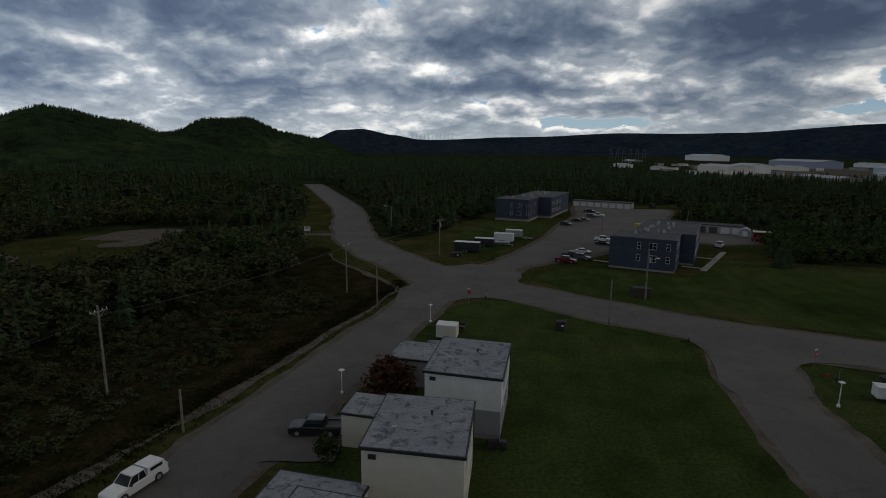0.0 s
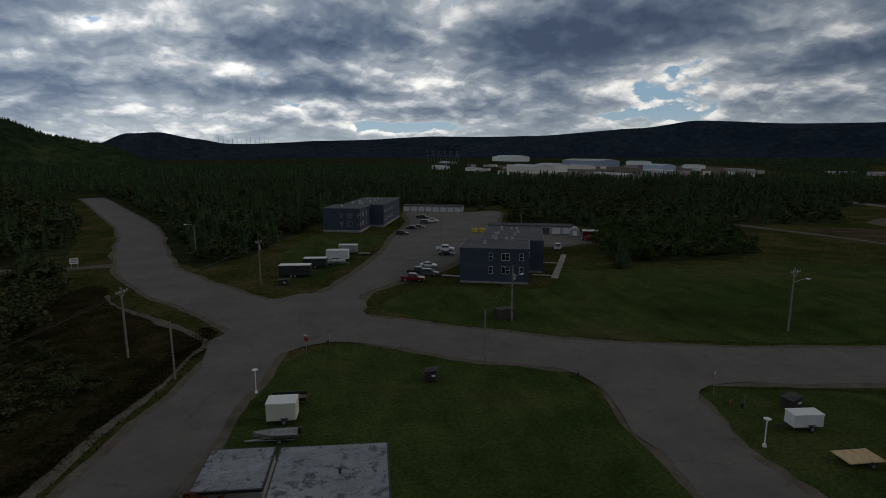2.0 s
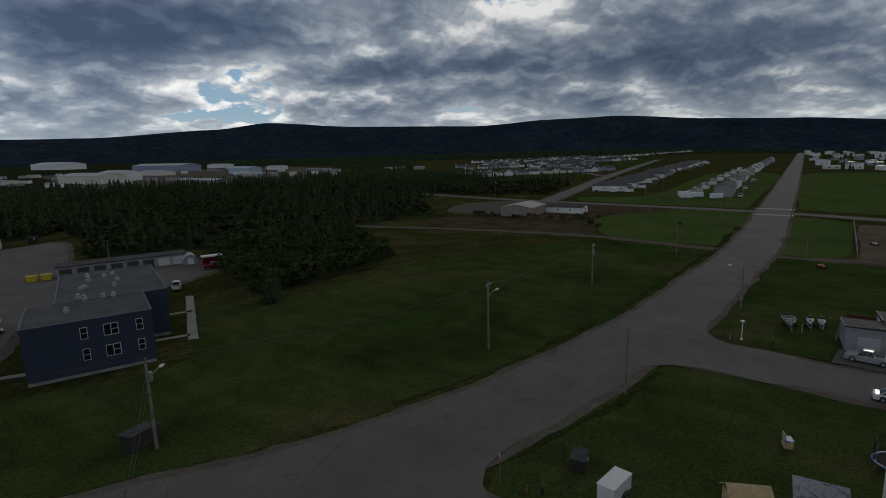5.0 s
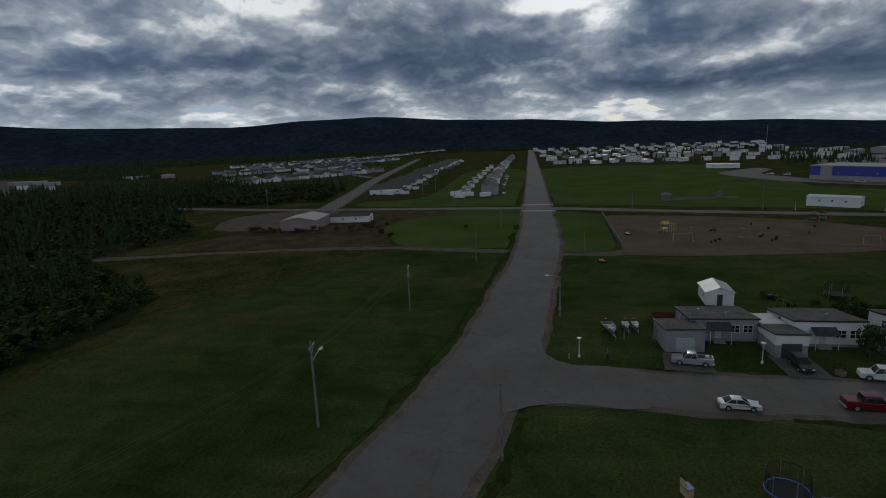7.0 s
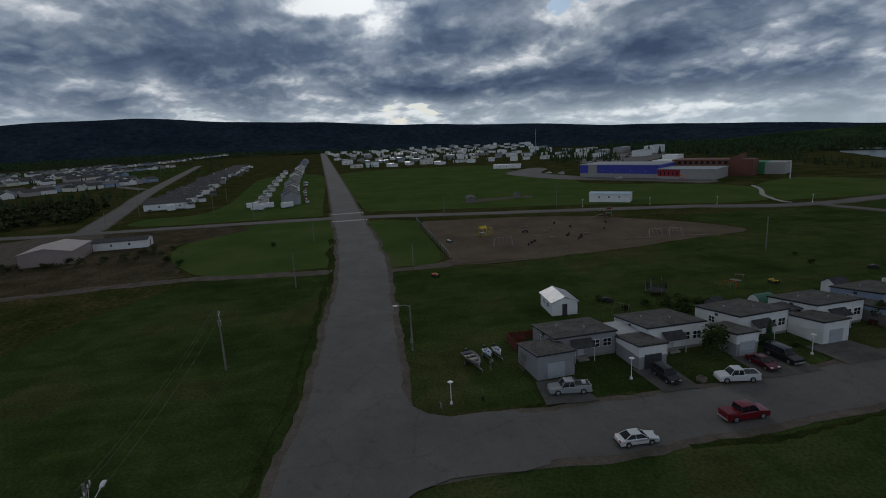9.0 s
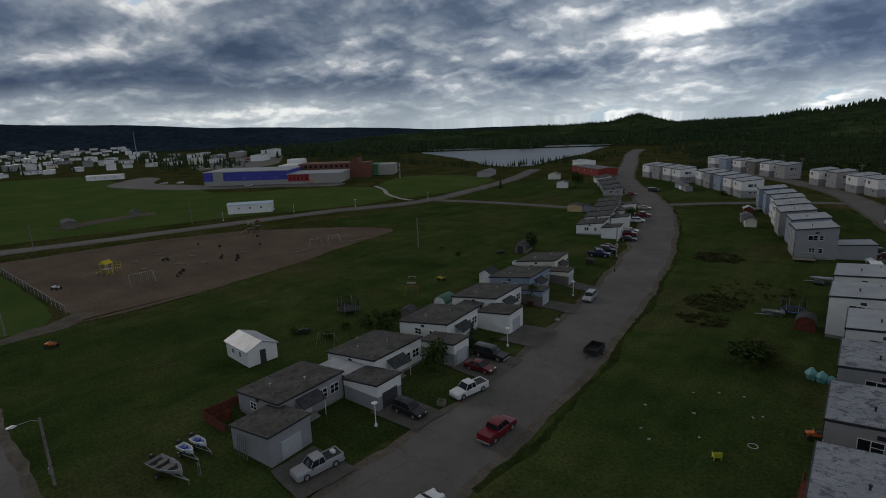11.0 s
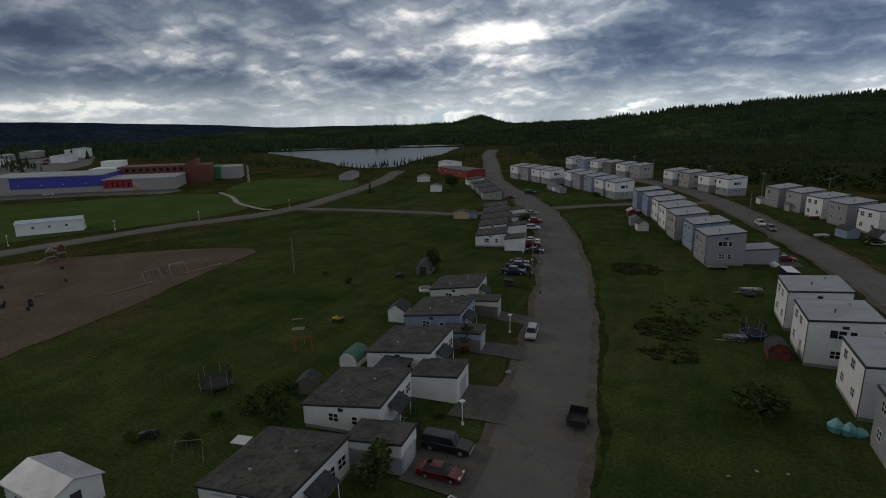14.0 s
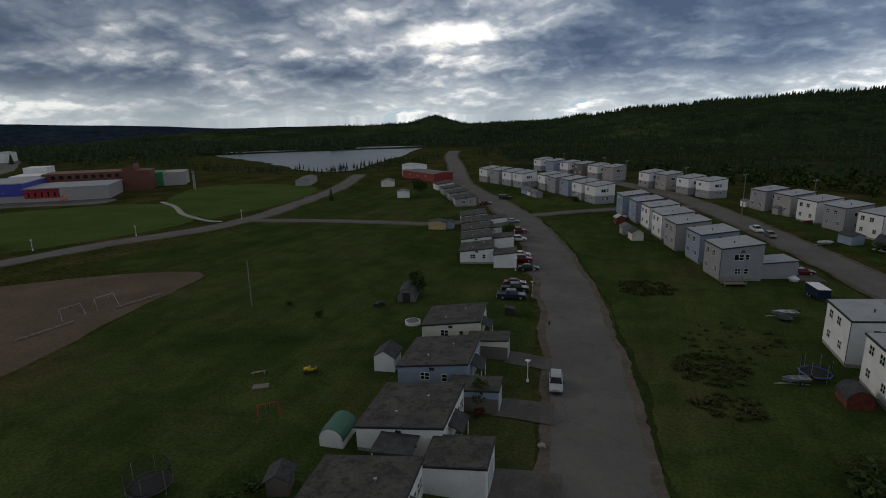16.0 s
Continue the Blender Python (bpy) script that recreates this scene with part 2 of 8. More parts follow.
M = {}
def lawn_material():
    """Mown grass: broad worn and dry patches, streaks left by the mower in two directions, and fine blades."""
    m = bpy.data.materials.new("mown_grass")
    m.use_nodes = True
    t = m.node_tree
    b = t.nodes["Principled BSDF"]
    place = t.nodes.new("ShaderNodeNewGeometry").outputs["Position"]
    broad = noise_tex(t, place, 0.035, 8.0, 0.6, 0.6)
    col = ramp(t, broad, [(0.26, (0.022, 0.034, 0.012)), (0.42, (0.034, 0.052, 0.016)), (0.54, (0.045, 0.063, 0.020)), (0.63, (0.058, 0.064, 0.025)), (0.76, (0.075, 0.064, 0.033))])
    for turn, scale in ((8, (0.5, 0.06, 1)), (100, (0.4, 0.05, 1))):
        mp = t.nodes.new("ShaderNodeMapping")
        mp.inputs["Rotation"].default_value = (0, 0, radians(turn))
        mp.inputs["Scale"].default_value = scale
        t.links.new(place, mp.inputs["Vector"])
        streak = noise_tex(t, mp.outputs[0], 0.7, 4.0, 0.6, 0.3)
        col = mix(t, 1.0, col, ramp(t, streak, [(0.34, (0.90, 0.92, 0.90)), (0.66, (1.09, 1.07, 1.06))]), "MULTIPLY")
    worn = noise_tex(t, place, 0.16, 7.0, 0.62, 0.8)
    col = mix(t, 1.0, col, ramp(t, worn, [(0.30, (0.72, 0.76, 0.74)), (0.5, (1.0, 1.0, 1.0)), (0.70, (1.28, 1.20, 1.16))]), "MULTIPLY")
    blades = noise_tex(t, place, 2.6, 6.0, 0.7)
    col = mix(t, 1.0, col, ramp(t, blades, [(0.32, (0.58,) * 3), (0.68, (1.42,) * 3)]), "MULTIPLY")
    t.links.new(col, b.inputs["Base Color"])
    b.inputs["Roughness"].default_value, b.inputs["Specular IOR Level"].default_value = 0.95, 0.0
    bn = node(t, "ShaderNodeBump", Strength=0.35, Distance=0.05)
    t.links.new(noise_tex(t, place, 5.0, 5.0, 0.6), bn.inputs["Height"])
    t.links.new(bn.outputs[0], b.inputs["Normal"])
    return m


def roof_material(name, a, b, stain, level):
    """Old flat roofing: faded felt, dark ragged stains with hard edges, seams of the sheets, and grit."""
    m = bpy.data.materials.new(name)
    m.use_nodes = True
    t = m.node_tree
    bs = t.nodes["Principled BSDF"]
    place = t.nodes.new("ShaderNodeNewGeometry").outputs["Position"]
    col = ramp(t, noise_tex(t, place, 0.35, 5.0, 0.6), [(0.35, a), (0.65, b)])
    ragged = noise_tex(t, place, 0.95, 10.0, 0.70, 0.6)
    spots = ramp(t, ragged, [(level + 0.04, (0, 0, 0)), (level + 0.12, (0.75, 0.75, 0.75)), (level + 0.2, (0.5, 0.5, 0.5))])
    col = mix(t, spots, col, stain)
    mp = t.nodes.new("ShaderNodeMapping")
    mp.inputs["Scale"].default_value = (0.5, 1.0, 1.0)
    t.links.new(place, mp.inputs["Vector"])
    run = noise_tex(t, mp.outputs[0], 2.4, 6.0, 0.7, 0.4)
    col = mix(t, 1.0, col, ramp(t, run, [(0.36, (0.62, 0.63, 0.65)), (0.46, (1.0, 1.0, 1.0)), (0.7, (1.15, 1.14, 1.12))]), "MULTIPLY")
    grit = noise_tex(t, place, 6.0, 4.0, 0.7)
    col = mix(t, 1.0, col, ramp(t, grit, [(0.3, (0.78,) * 3), (0.7, (1.2,) * 3)]), "MULTIPLY")
    t.links.new(col, bs.inputs["Base Color"])
    bs.inputs["Roughness"].default_value, bs.inputs["Specular IOR Level"].default_value = 0.85, 0.3
    bn = node(t, "ShaderNodeBump", Strength=0.3, Distance=0.03)
    t.links.new(ragged, bn.inputs["Height"])
    t.links.new(bn.outputs[0], bs.inputs["Normal"])
    return m


def road_material():
    """Worn asphalt: patches of two greys, long faint wheel marks, fine cracks and tar lines."""
    m = bpy.data.materials.new("worn_asphalt")
    m.use_nodes = True
    t = m.node_tree
    b = t.nodes["Principled BSDF"]
    place = t.nodes.new("ShaderNodeNewGeometry").outputs["Position"]
    col = ramp(t, noise_tex(t, place, 0.10, 9.0, 0.6), [(0.25, (0.094, 0.087, 0.081)), (0.5, (0.115, 0.108, 0.102)), (0.72, (0.140, 0.132, 0.124))])
    stains = noise_tex(t, place, 0.5, 8.0, 0.7, 0.5)
    col = mix(t, 1.0, col, ramp(t, stains, [(0.28, (0.70,) * 3), (0.42, (1.0,) * 3), (0.75, (1.12,) * 3)]), "MULTIPLY")
    bend = node(t, "ShaderNodeTexNoise", Scale=0.45, Detail=5.0, Roughness=0.6)
    t.links.new(place, bend.inputs["Vector"])
    push = t.nodes.new("ShaderNodeVectorMath")
    push.operation = "MULTIPLY_ADD"
    t.links.new(bend.outputs["Color"], push.inputs[0])
    push.inputs[1].default_value = (3.0, 3.0, 0.0)
    t.links.new(place, push.inputs[2])
    v = t.nodes.new("ShaderNodeTexVoronoi")
    v.feature, v.voronoi_dimensions = "DISTANCE_TO_EDGE", "2D"
    v.inputs["Scale"].default_value = 0.075
    t.links.new(push.outputs[0], v.inputs["Vector"])
    col = mix(t, 1.0, col, ramp(t, v.outputs["Distance"], [(0.003, (0.84,) * 3), (0.010, (1.0,) * 3)]), "MULTIPLY")
    grit = noise_tex(t, place, 5.0, 4.0, 0.7)
    col = mix(t, 1.0, col, ramp(t, grit, [(0.3, (0.90,) * 3), (0.7, (1.10,) * 3)]), "MULTIPLY")
    t.links.new(col, b.inputs["Base Color"])
    b.inputs["Roughness"].default_value, b.inputs["Specular IOR Level"].default_value = 0.92, 0.2
    bn = node(t, "ShaderNodeBump", Strength=0.2, Distance=0.03)
    t.links.new(grit, bn.inputs["Height"])
    t.links.new(bn.outputs[0], b.inputs["Normal"])
    return m


M["lawn"] = lawn_material()
# ball-field and far lawn green, lightened in colour for haze and grazing view
M["turf"] = material("lightened_far_lawn", [(0.30, (0.048, 0.075, 0.022)), (0.48, (0.060, 0.092, 0.026)), (0.62, (0.074, 0.100, 0.032)), (0.75, (0.094, 0.102, 0.044))], 0.05, 0.95, 0.25, 2.0, 0.4, 5.0, spec=0.0, detail=9)
M["waste"] = material("brown_waste_ground", [(0.30, (0.040, 0.036, 0.020)), (0.48, (0.062, 0.052, 0.032)), (0.62, (0.085, 0.070, 0.046)), (0.75, (0.052, 0.056, 0.024))], 0.12, 0.95, 0.4, 1.2, 0.5, 4.0, spec=0.0, detail=10)
M["wild"] = material("rough_grass", [(0.30, (0.023, 0.032, 0.009)), (0.48, (0.041, 0.047, 0.015)), (0.62, (0.068, 0.059, 0.026)), (0.75, (0.105, 0.084, 0.046))], 0.07, 0.95, 0.5, 0.9, 0.6, 3.0, spec=0.0, detail=10)
M["verge"] = material("tall_verge_grass", [(0.32, (0.011, 0.013, 0.005)), (0.5, (0.022, 0.020, 0.009)), (0.68, (0.040, 0.032, 0.016))], 0.25, 0.95, 0.5, 2.0, 0.6, 6.0, spec=0.0, detail=9)
M["longgrass"] = material("long_dark_grass", [(0.32, (0.018, 0.028, 0.009)), (0.5, (0.028, 0.040, 0.012)), (0.68, (0.040, 0.046, 0.017))], 0.5, 0.95, 0.4, 3.0, 0.6, 6.0, spec=0.0, detail=8)
M["forest"] = material("forest_floor", [(0.3, (0.015, 0.021, 0.009)), (0.55, (0.028, 0.036, 0.017)), (0.7, (0.048, 0.048, 0.024))], 0.02, 0.95, 0.5, 0.15, 0.5, 1.0, spec=0.0, detail=10)
M["hill"] = material("wooded_hillside", [(0.3, (0.013, 0.022, 0.012)), (0.5, (0.022, 0.036, 0.017)), (0.62, (0.039, 0.056, 0.023)), (0.75, (0.055, 0.065, 0.031))], 0.006, 0.95, 0.55, 0.06, 1.0, 0.08, spec=0.0, detail=12)
# forest of the far ridges, with the blue of distance haze in its colour
M["farhill"] = material("haze_tinted_wooded_ridge", [(0.3, (0.014, 0.022, 0.034)), (0.7, (0.027, 0.039, 0.054))], 0.004, 0.95, 0.4, 0.03, 1.0, 0.05, spec=0.0, detail=12)
M["asphalt"] = road_material()
M["gravel"] = material("gravel_shoulder", [(0.3, (0.088, 0.076, 0.062)), (0.6, (0.132, 0.116, 0.098)), (0.75, (0.165, 0.147, 0.126))], 0.4, 0.95, 0.2, 2.5, 0.5, 12.0, spec=0.0, detail=10)
M["sand"] = material("playground_sand", [(0.3, (0.094, 0.073, 0.055)), (0.6, (0.138, 0.108, 0.081)), (0.75, (0.165, 0.132, 0.101))], 0.09, 0.95, 0.2, 1.5, 0.3, 6.0, spec=0.0, detail=9)
M["drive"] = material("patched_driveway_asphalt", two((0.082, 0.076, 0.069), (0.116, 0.108, 0.098)), 0.5, 0.92, 0.15, 4.0, 0.2, 14.0, spec=0.2)
M["line"] = material("worn_white_road_paint", two((0.35, 0.35, 0.34), (0.6, 0.6, 0.58)), 2.0, 0.8, 0.2, 8.0)
M["concrete"] = material("grey_concrete", two((0.22, 0.21, 0.195), (0.32, 0.305, 0.28)), 0.8, 0.88, 0.12, 6.0, 0.2, 25.0)
M["tar_pale"] = roof_material("weathered_grey_flat_roof", (0.195, 0.21, 0.24), (0.265, 0.28, 0.31), (0.036, 0.039, 0.046), 0.49)
M["tar_dark"] = roof_material("dark_gravelled_flat_roof", (0.046, 0.043, 0.040), (0.082, 0.077, 0.070), (0.018, 0.018, 0.018), 0.47)
M["roof_new"] = material("pale_grey_membrane_roof", two((0.27, 0.29, 0.31), (0.34, 0.36, 0.385)), 0.35, 0.7, 0.06, 4.0)
M["roof_apt"] = material("dark_membrane_roof", two((0.048, 0.050, 0.056), (0.080, 0.083, 0.092)), 0.3, 0.85, 0.12, 3.0)
M["shingle"] = material("dark_asphalt_shingles", two((0.03, 0.031, 0.034), (0.06, 0.06, 0.063)), 1.2, 0.9, 0.25, 7.0, 0.3, 9.0)
M["shingle_grey"] = material("grey_asphalt_shingles", two((0.11, 0.11, 0.115), (0.18, 0.18, 0.185)), 0.9, 0.9, 0.2, 7.0, 0.3, 9.0)
M["tin"] = material("pale_sheet_metal_roof", two((0.34, 0.35, 0.37), (0.46, 0.47, 0.49)), 0.5, 0.45, 0.06, 5.0, metal=0.2)
M["pink_roof"] = gloss("faded_pink_metal_roof", (0.42, 0.36, 0.34), 0.55)
M["tin_blue"] = gloss("pale_blue_metal_roof", (0.42, 0.53, 0.62), 0.5)
M["white"] = siding("white_vinyl_siding", (0.80, 0.80, 0.785))
M["cream"] = siding("cream_vinyl_siding", (0.72, 0.69, 0.60))
M["grey"] = siding("grey_vinyl_siding", (0.31, 0.31, 0.325))
M["taupe"] = siding("warm_grey_vinyl_siding", (0.36, 0.34, 0.335))
M["bluegrey"] = siding("blue_grey_vinyl_siding", (0.27, 0.33, 0.43))
M["pink"] = siding("pinkish_beige_metal_siding", (0.31, 0.245, 0.225))
M["brownish"] = siding("grey_brown_siding", (0.16, 0.145, 0.13))
M["apt"] = siding("dark_slate_blue_siding", (0.040, 0.052, 0.085))
M["school_blue"] = siding("bright_blue_metal_cladding", (0.055, 0.065, 0.36), 0.5)
M["school_grey"] = siding("pale_grey_block_wall", (0.34, 0.33, 0.31), 0.4)
M["school_red"] = siding("red_metal_cladding", (0.34, 0.025, 0.035), 0.5)
M["brick"] = siding("red_brown_brickwork", (0.15, 0.055, 0.034), 0.25)
M["school_green"] = siding("green_metal_cladding", (0.03, 0.20, 0.075), 0.5)
M["redbarn"] = siding("barn_red_siding", (0.26, 0.028, 0.022))
M["trim_grey"] = gloss("grey_metal_cap", (0.16, 0.165, 0.18), 0.6)
M["trim"] = gloss("black_metal_roof_edge", (0.018, 0.018, 0.02), 0.6)
M["frame"] = gloss("white_window_frame", (0.74, 0.74, 0.73), 0.5)
M["glass"] = gloss("dark_window_glass", (0.014, 0.017, 0.021), 0.08)
M["glass"].node_tree.nodes["Principled BSDF"].inputs["Specular IOR Level"].default_value = 0.3
M["door_white"] = gloss("white_painted_door", (0.6, 0.6, 0.6), 0.5)
M["door_dark"] = gloss("dark_painted_door", (0.05, 0.05, 0.055), 0.5)
M["door_grey"] = gloss("pale_grey_garage_door", (0.42, 0.44, 0.47), 0.55)
M["wood"] = material("weathered_grey_wood", two((0.13, 0.11, 0.085), (0.23, 0.20, 0.16)), 2.5, 0.85, 0.2, 14.0, 0.25, 20.0)
M["darkwood"] = material("dark_stained_boards", two((0.022, 0.019, 0.016), (0.045, 0.038, 0.032)), 2.0, 0.85, 0.2, 10.0, 0.2, 20.0)
M["pole"] = material("tarred_pole_wood", two((0.13, 0.115, 0.10), (0.22, 0.20, 0.175)), 1.5, 0.85, 0.2, 10.0, 0.2, 20.0)
M["ply"] = material("fresh_plywood", two((0.42, 0.30, 0.15), (0.55, 0.42, 0.24)), 2.0, 0.75, 0.08, 12.0)
M["redwood"] = material("red_stained_wood", two((0.10, 0.022, 0.014), (0.17, 0.045, 0.028)), 2.0, 0.8, 0.2, 12.0)
M["steel"] = gloss("galvanised_steel", (0.42, 0.43, 0.44), 0.45, 0.7)
M["wire"] = gloss("weathered_aluminium_wire", (0.10, 0.10, 0.10), 0.6, 0.2)
M["black"] = gloss("black_plastic", (0.02, 0.02, 0.022), 0.5)
M["rubber"] = gloss("tyre_rubber", (0.018, 0.018, 0.018), 0.85)
M["plastic_white"] = gloss("white_plastic", (0.72, 0.73, 0.73), 0.45)
M["yellow"] = gloss("yellow_painted_steel", (0.55, 0.42, 0.02), 0.5)
M["orange"] = gloss("orange_plastic", (0.6, 0.14, 0.02), 0.5)
M["red"] = gloss("red_paint", (0.42, 0.012, 0.012), 0.35)
M["blue"] = gloss("blue_plastic", (0.03, 0.09, 0.40), 0.4)
M["teal"] = gloss("pale_turquoise_tarpaulin", (0.16, 0.42, 0.42), 0.5)
M["green_roof"] = gloss("green_painted_metal", (0.035, 0.13, 0.085), 0.5)
M["lime"] = gloss("yellow_green_plastic", (0.50, 0.52, 0.04), 0.5)
M["net"] = gloss("black_safety_net", (0.018, 0.018, 0.02), 0.9)
for key, colour in dict(white=(0.72, 0.73, 0.74), silver=(0.36, 0.37, 0.385), black=(0.014, 0.015, 0.017), red=(0.165, 0.002, 0.010), darkred=(0.13, 0.004, 0.010), navy=(0.015, 0.022, 0.06), grey=(0.09, 0.095, 0.10)).items():
    M["car_" + key] = gloss(key + "_car_paint", colour, 0.3, 0.15, 0.6, 0.06)
M["needles"] = material("dark_spruce_needles", two((0.021, 0.038, 0.018), (0.051, 0.075, 0.035)), 0.5, 0.9, 0.15, 3.0, spec=0.0, island=0.3)
M["leaves"] = material("green_alder_leaves", two((0.026, 0.046, 0.014), (0.062, 0.086, 0.029)), 0.6, 0.9, 0.15, 3.0, spec=0.0, island=0.3)
M["scrub"] = material("dark_scrub_leaves", two((0.032, 0.041, 0.018), (0.069, 0.078, 0.037)), 0.15, 0.9, 0.15, 3.0, spec=0.0, island=0.14)
M["weeds"] = material("brownish_weeds", two((0.040, 0.050, 0.018), (0.074, 0.072, 0.032)), 0.4, 0.9, 0.3, 3.0, spec=0.0, island=0.4)
M["leaves_red"] = material("dark_reddish_leaves", two((0.045, 0.022, 0.014), (0.085, 0.040, 0.024)), 0.8, 0.9, 0.3, 3.0, spec=0.0, island=0.5)
M["bark"] = material("grey_brown_bark", two((0.05, 0.042, 0.035), (0.10, 0.088, 0.075)), 3.0, 0.95, 0.3, 14.0)


def water_material():
    m = bpy.data.materials.new("lake_water")
    m.use_nodes = True
    t = m.node_tree
    b = t.nodes["Principled BSDF"]
    b.inputs["Base Color"].default_value = (0.05, 0.065, 0.075, 1)
    b.inputs["Roughness"].default_value = 0.32
    g = t.nodes.new("ShaderNodeNewGeometry")
    bn = node(t, "ShaderNodeBump", Strength=0.06, Distance=0.2)
    t.links.new(noise_tex(t, g.outputs["Position"], 0.35, 6.0, 0.6), bn.inputs["Height"])
    t.links.new(bn.outputs[0], b.inputs["Normal"])
    return m


M["water"] = water_material()


# ---- mesh helpers ----
def ident(x=0, y=0, z=0, rz=0.0):
    return pose(x, y, z, 0, 0, rz)


def mesh_object(name, bm, mat, parent=None, label="", smooth=False):
    me = bpy.data.meshes.new(name)
    bm.to_mesh(me)
    bm.free()
    me.materials.append(M[mat] if isinstance(mat, str) else mat)
    if smooth:
        me.shade_smooth()
    ob = new(name, me)
    if parent is not None:
        ob.parent = parent
    if label:
        ob["label"] = label
    return ob


part = mesh_object


def again(ob, m, parent):
    """Another piece on the same mesh."""
    o = new(ob.name.split(".")[0], ob.data)
    o.parent, o.matrix_basis = parent, m
    return o


def thing(name, label, category, m, group="", kind=""):
    e = new(name)
    e.empty_display_size = 0.3
    e.matrix_basis = m
    return tagged(e, label, category, group, kind)


def box(bm, x0, x1, y0, y1, z0, z1, bevel=0.0, m=None):
    c = Matrix.LocRotScale(((x0 + x1) / 2, (y0 + y1) / 2, (z0 + z1) / 2), None, (x1 - x0, y1 - y0, z1 - z0))
    r = bmesh.ops.create_cube(bm, size=1.0, matrix=(m @ c) if m else c)
    if bevel:
        edges = list({e for v in r["verts"] for e in v.link_edges})
        bmesh.ops.bevel(bm, geom=edges, offset=bevel, segments=1, affect="EDGES", profile=0.5)
    return bm


def boxes(*rows, bevel=0.0):
    bm = bmesh.new()
    for row in rows:
        box(bm, *row, bevel=bevel)
    return bm


def rod(bm, a, b, r0, r1=None, seg=8):
    a, b = Vector(a), Vector(b)
    d = b - a
    turn = d.to_track_quat("Z", "Y").to_matrix().to_4x4()
    m = Matrix.Translation((a + b) / 2) @ turn
    bmesh.ops.create_cone(bm, cap_ends=True, segments=seg, radius1=r0, radius2=r0 if r1 is None else r1, depth=d.length, matrix=m)
    return bm


def rods(*rows, seg=8):
    bm = bmesh.new()
    for row in rows:
        rod(bm, *row, seg=seg)
    return bm


def prism(bm, pts, y0, y1):
    """A solid whose outline in x and z is pts, from y0 to y1."""
    a = [bm.verts.new((x, y0, z)) for x, z in pts]
    b = [bm.verts.new((x, y1, z)) for x, z in pts]
    bm.faces.new(a)
    bm.faces.new(b[::-1])
    for k in range(len(pts)):
        bm.faces.new((a[k], b[k], b[(k + 1) % len(pts)], a[(k + 1) % len(pts)])[::-1])
    bmesh.ops.recalc_face_normals(bm, faces=bm.faces)
    return bm


def solid(pts, y0, y1, bevel=0.0):
    bm = prism(bmesh.new(), pts, y0, y1)
    if bevel:
        bmesh.ops.bevel(bm, geom=list(bm.edges), offset=bevel, segments=2, affect="EDGES", profile=0.5)
    return bm


def smooth_line(pts, step=4.0):
    """A Catmull-Rom curve through pts, in pieces of about step metres."""
    pts = [Vector(p) for p in pts]
    pts = [2 * pts[0] - pts[1]] + pts + [2 * pts[-1] - pts[-2]]
    out = []
    for k in range(1, len(pts) - 2):
        a, b, c, d = pts[k - 1 : k + 3]
        n = max(2, int((c - b).length / step))
        for i in range(n):
            u = i / n
            out.append(0.5 * (2 * b + (c - a) * u + (2 * a - 5 * b + 4 * c - d) * u * u + (3 * b - a - 3 * c + d) * u ** 3))
    out.append(pts[-2])
    return out


def ribbon(name, pts, width, z, mat, jitter, label, category, step=1.6, widths=None):
    line = smooth_line(pts, step)
    bm = bmesh.new()
    rows = []
    for k, p in enumerate(line):
        d = line[min(k + 1, len(line) - 1)] - line[max(k - 1, 0)]
        n = Vector((-d.y, d.x)).normalized()
        w = width / 2
        far = (p - Vector((60, 30))).length
        j = jitter * (1 if far < 260 else 0.4)
        left = p + n * (w + noise.noise((p.x * 0.11, p.y * 0.11, 3.1)) * j + random.uniform(-0.18, 0.18) * j)
        right = p - n * (w + noise.noise((p.x * 0.11, p.y * 0.11, 9.7)) * j + random.uniform(-0.18, 0.18) * j)
        rows.append([bm.verts.new((*(left.lerp(right, u)), z + ground_z(*left.lerp(right, u)) + 0.06 * (1 - (2 * u - 1) ** 2))) for u in (0, 0.12, 0.5, 0.88, 1)])
    for a, b in zip(rows, rows[1:]):
        for k in range(4):
            bm.faces.new((a[k], b[k], b[k + 1], a[k + 1]))
    bmesh.ops.recalc_face_normals(bm, faces=bm.faces)
    ob = mesh_object(name, bm, mat, smooth=True)
    return tagged(ob, label, category, kind="structure")


def sheet(name, pts, z, mat, jitter, label, category, step=3.0, curved=True):
    """A flat patch of ground with an uneven outline."""
    loop = [Vector(p) for p in pts]
    line = smooth_line(loop + [loop[0]], step)[:-1] if curved else [a.lerp(b, i / max(1, int((b - a).length / step))) for a, b in zip(loop, loop[1:] + loop[:1]) for i in range(max(1, int((b - a).length / step)))]
    bm = bmesh.new()
    vs = [bm.verts.new((p.x + noise.noise((p.x * 0.4, p.y * 0.4, z * 50)) * jitter, p.y + noise.noise((p.x * 0.4, p.y * 0.4, 7 + z * 50)) * jitter, z)) for p in line]
    f = bm.faces.new(vs)
    f.normal_update()
    if sum(a.co.x * b.co.y - b.co.x * a.co.y for a, b in zip(vs, vs[1:] + vs[:1])) < 0:
        f.normal_flip()
    bmesh.ops.triangulate(bm, faces=bm.faces[:])
    ob = mesh_object(name, bm, mat)
    return tagged(ob, label, category, kind="structure")


def inside(x, y, poly):
    hit = False
    for (ax, ay), (bx, by) in zip(poly, poly[1:] + poly[:1]):
        if (ay > y) != (by > y) and x < (bx - ax) * (y - ay) / (by - ay) + ax:
            hit = not hit
    return hit


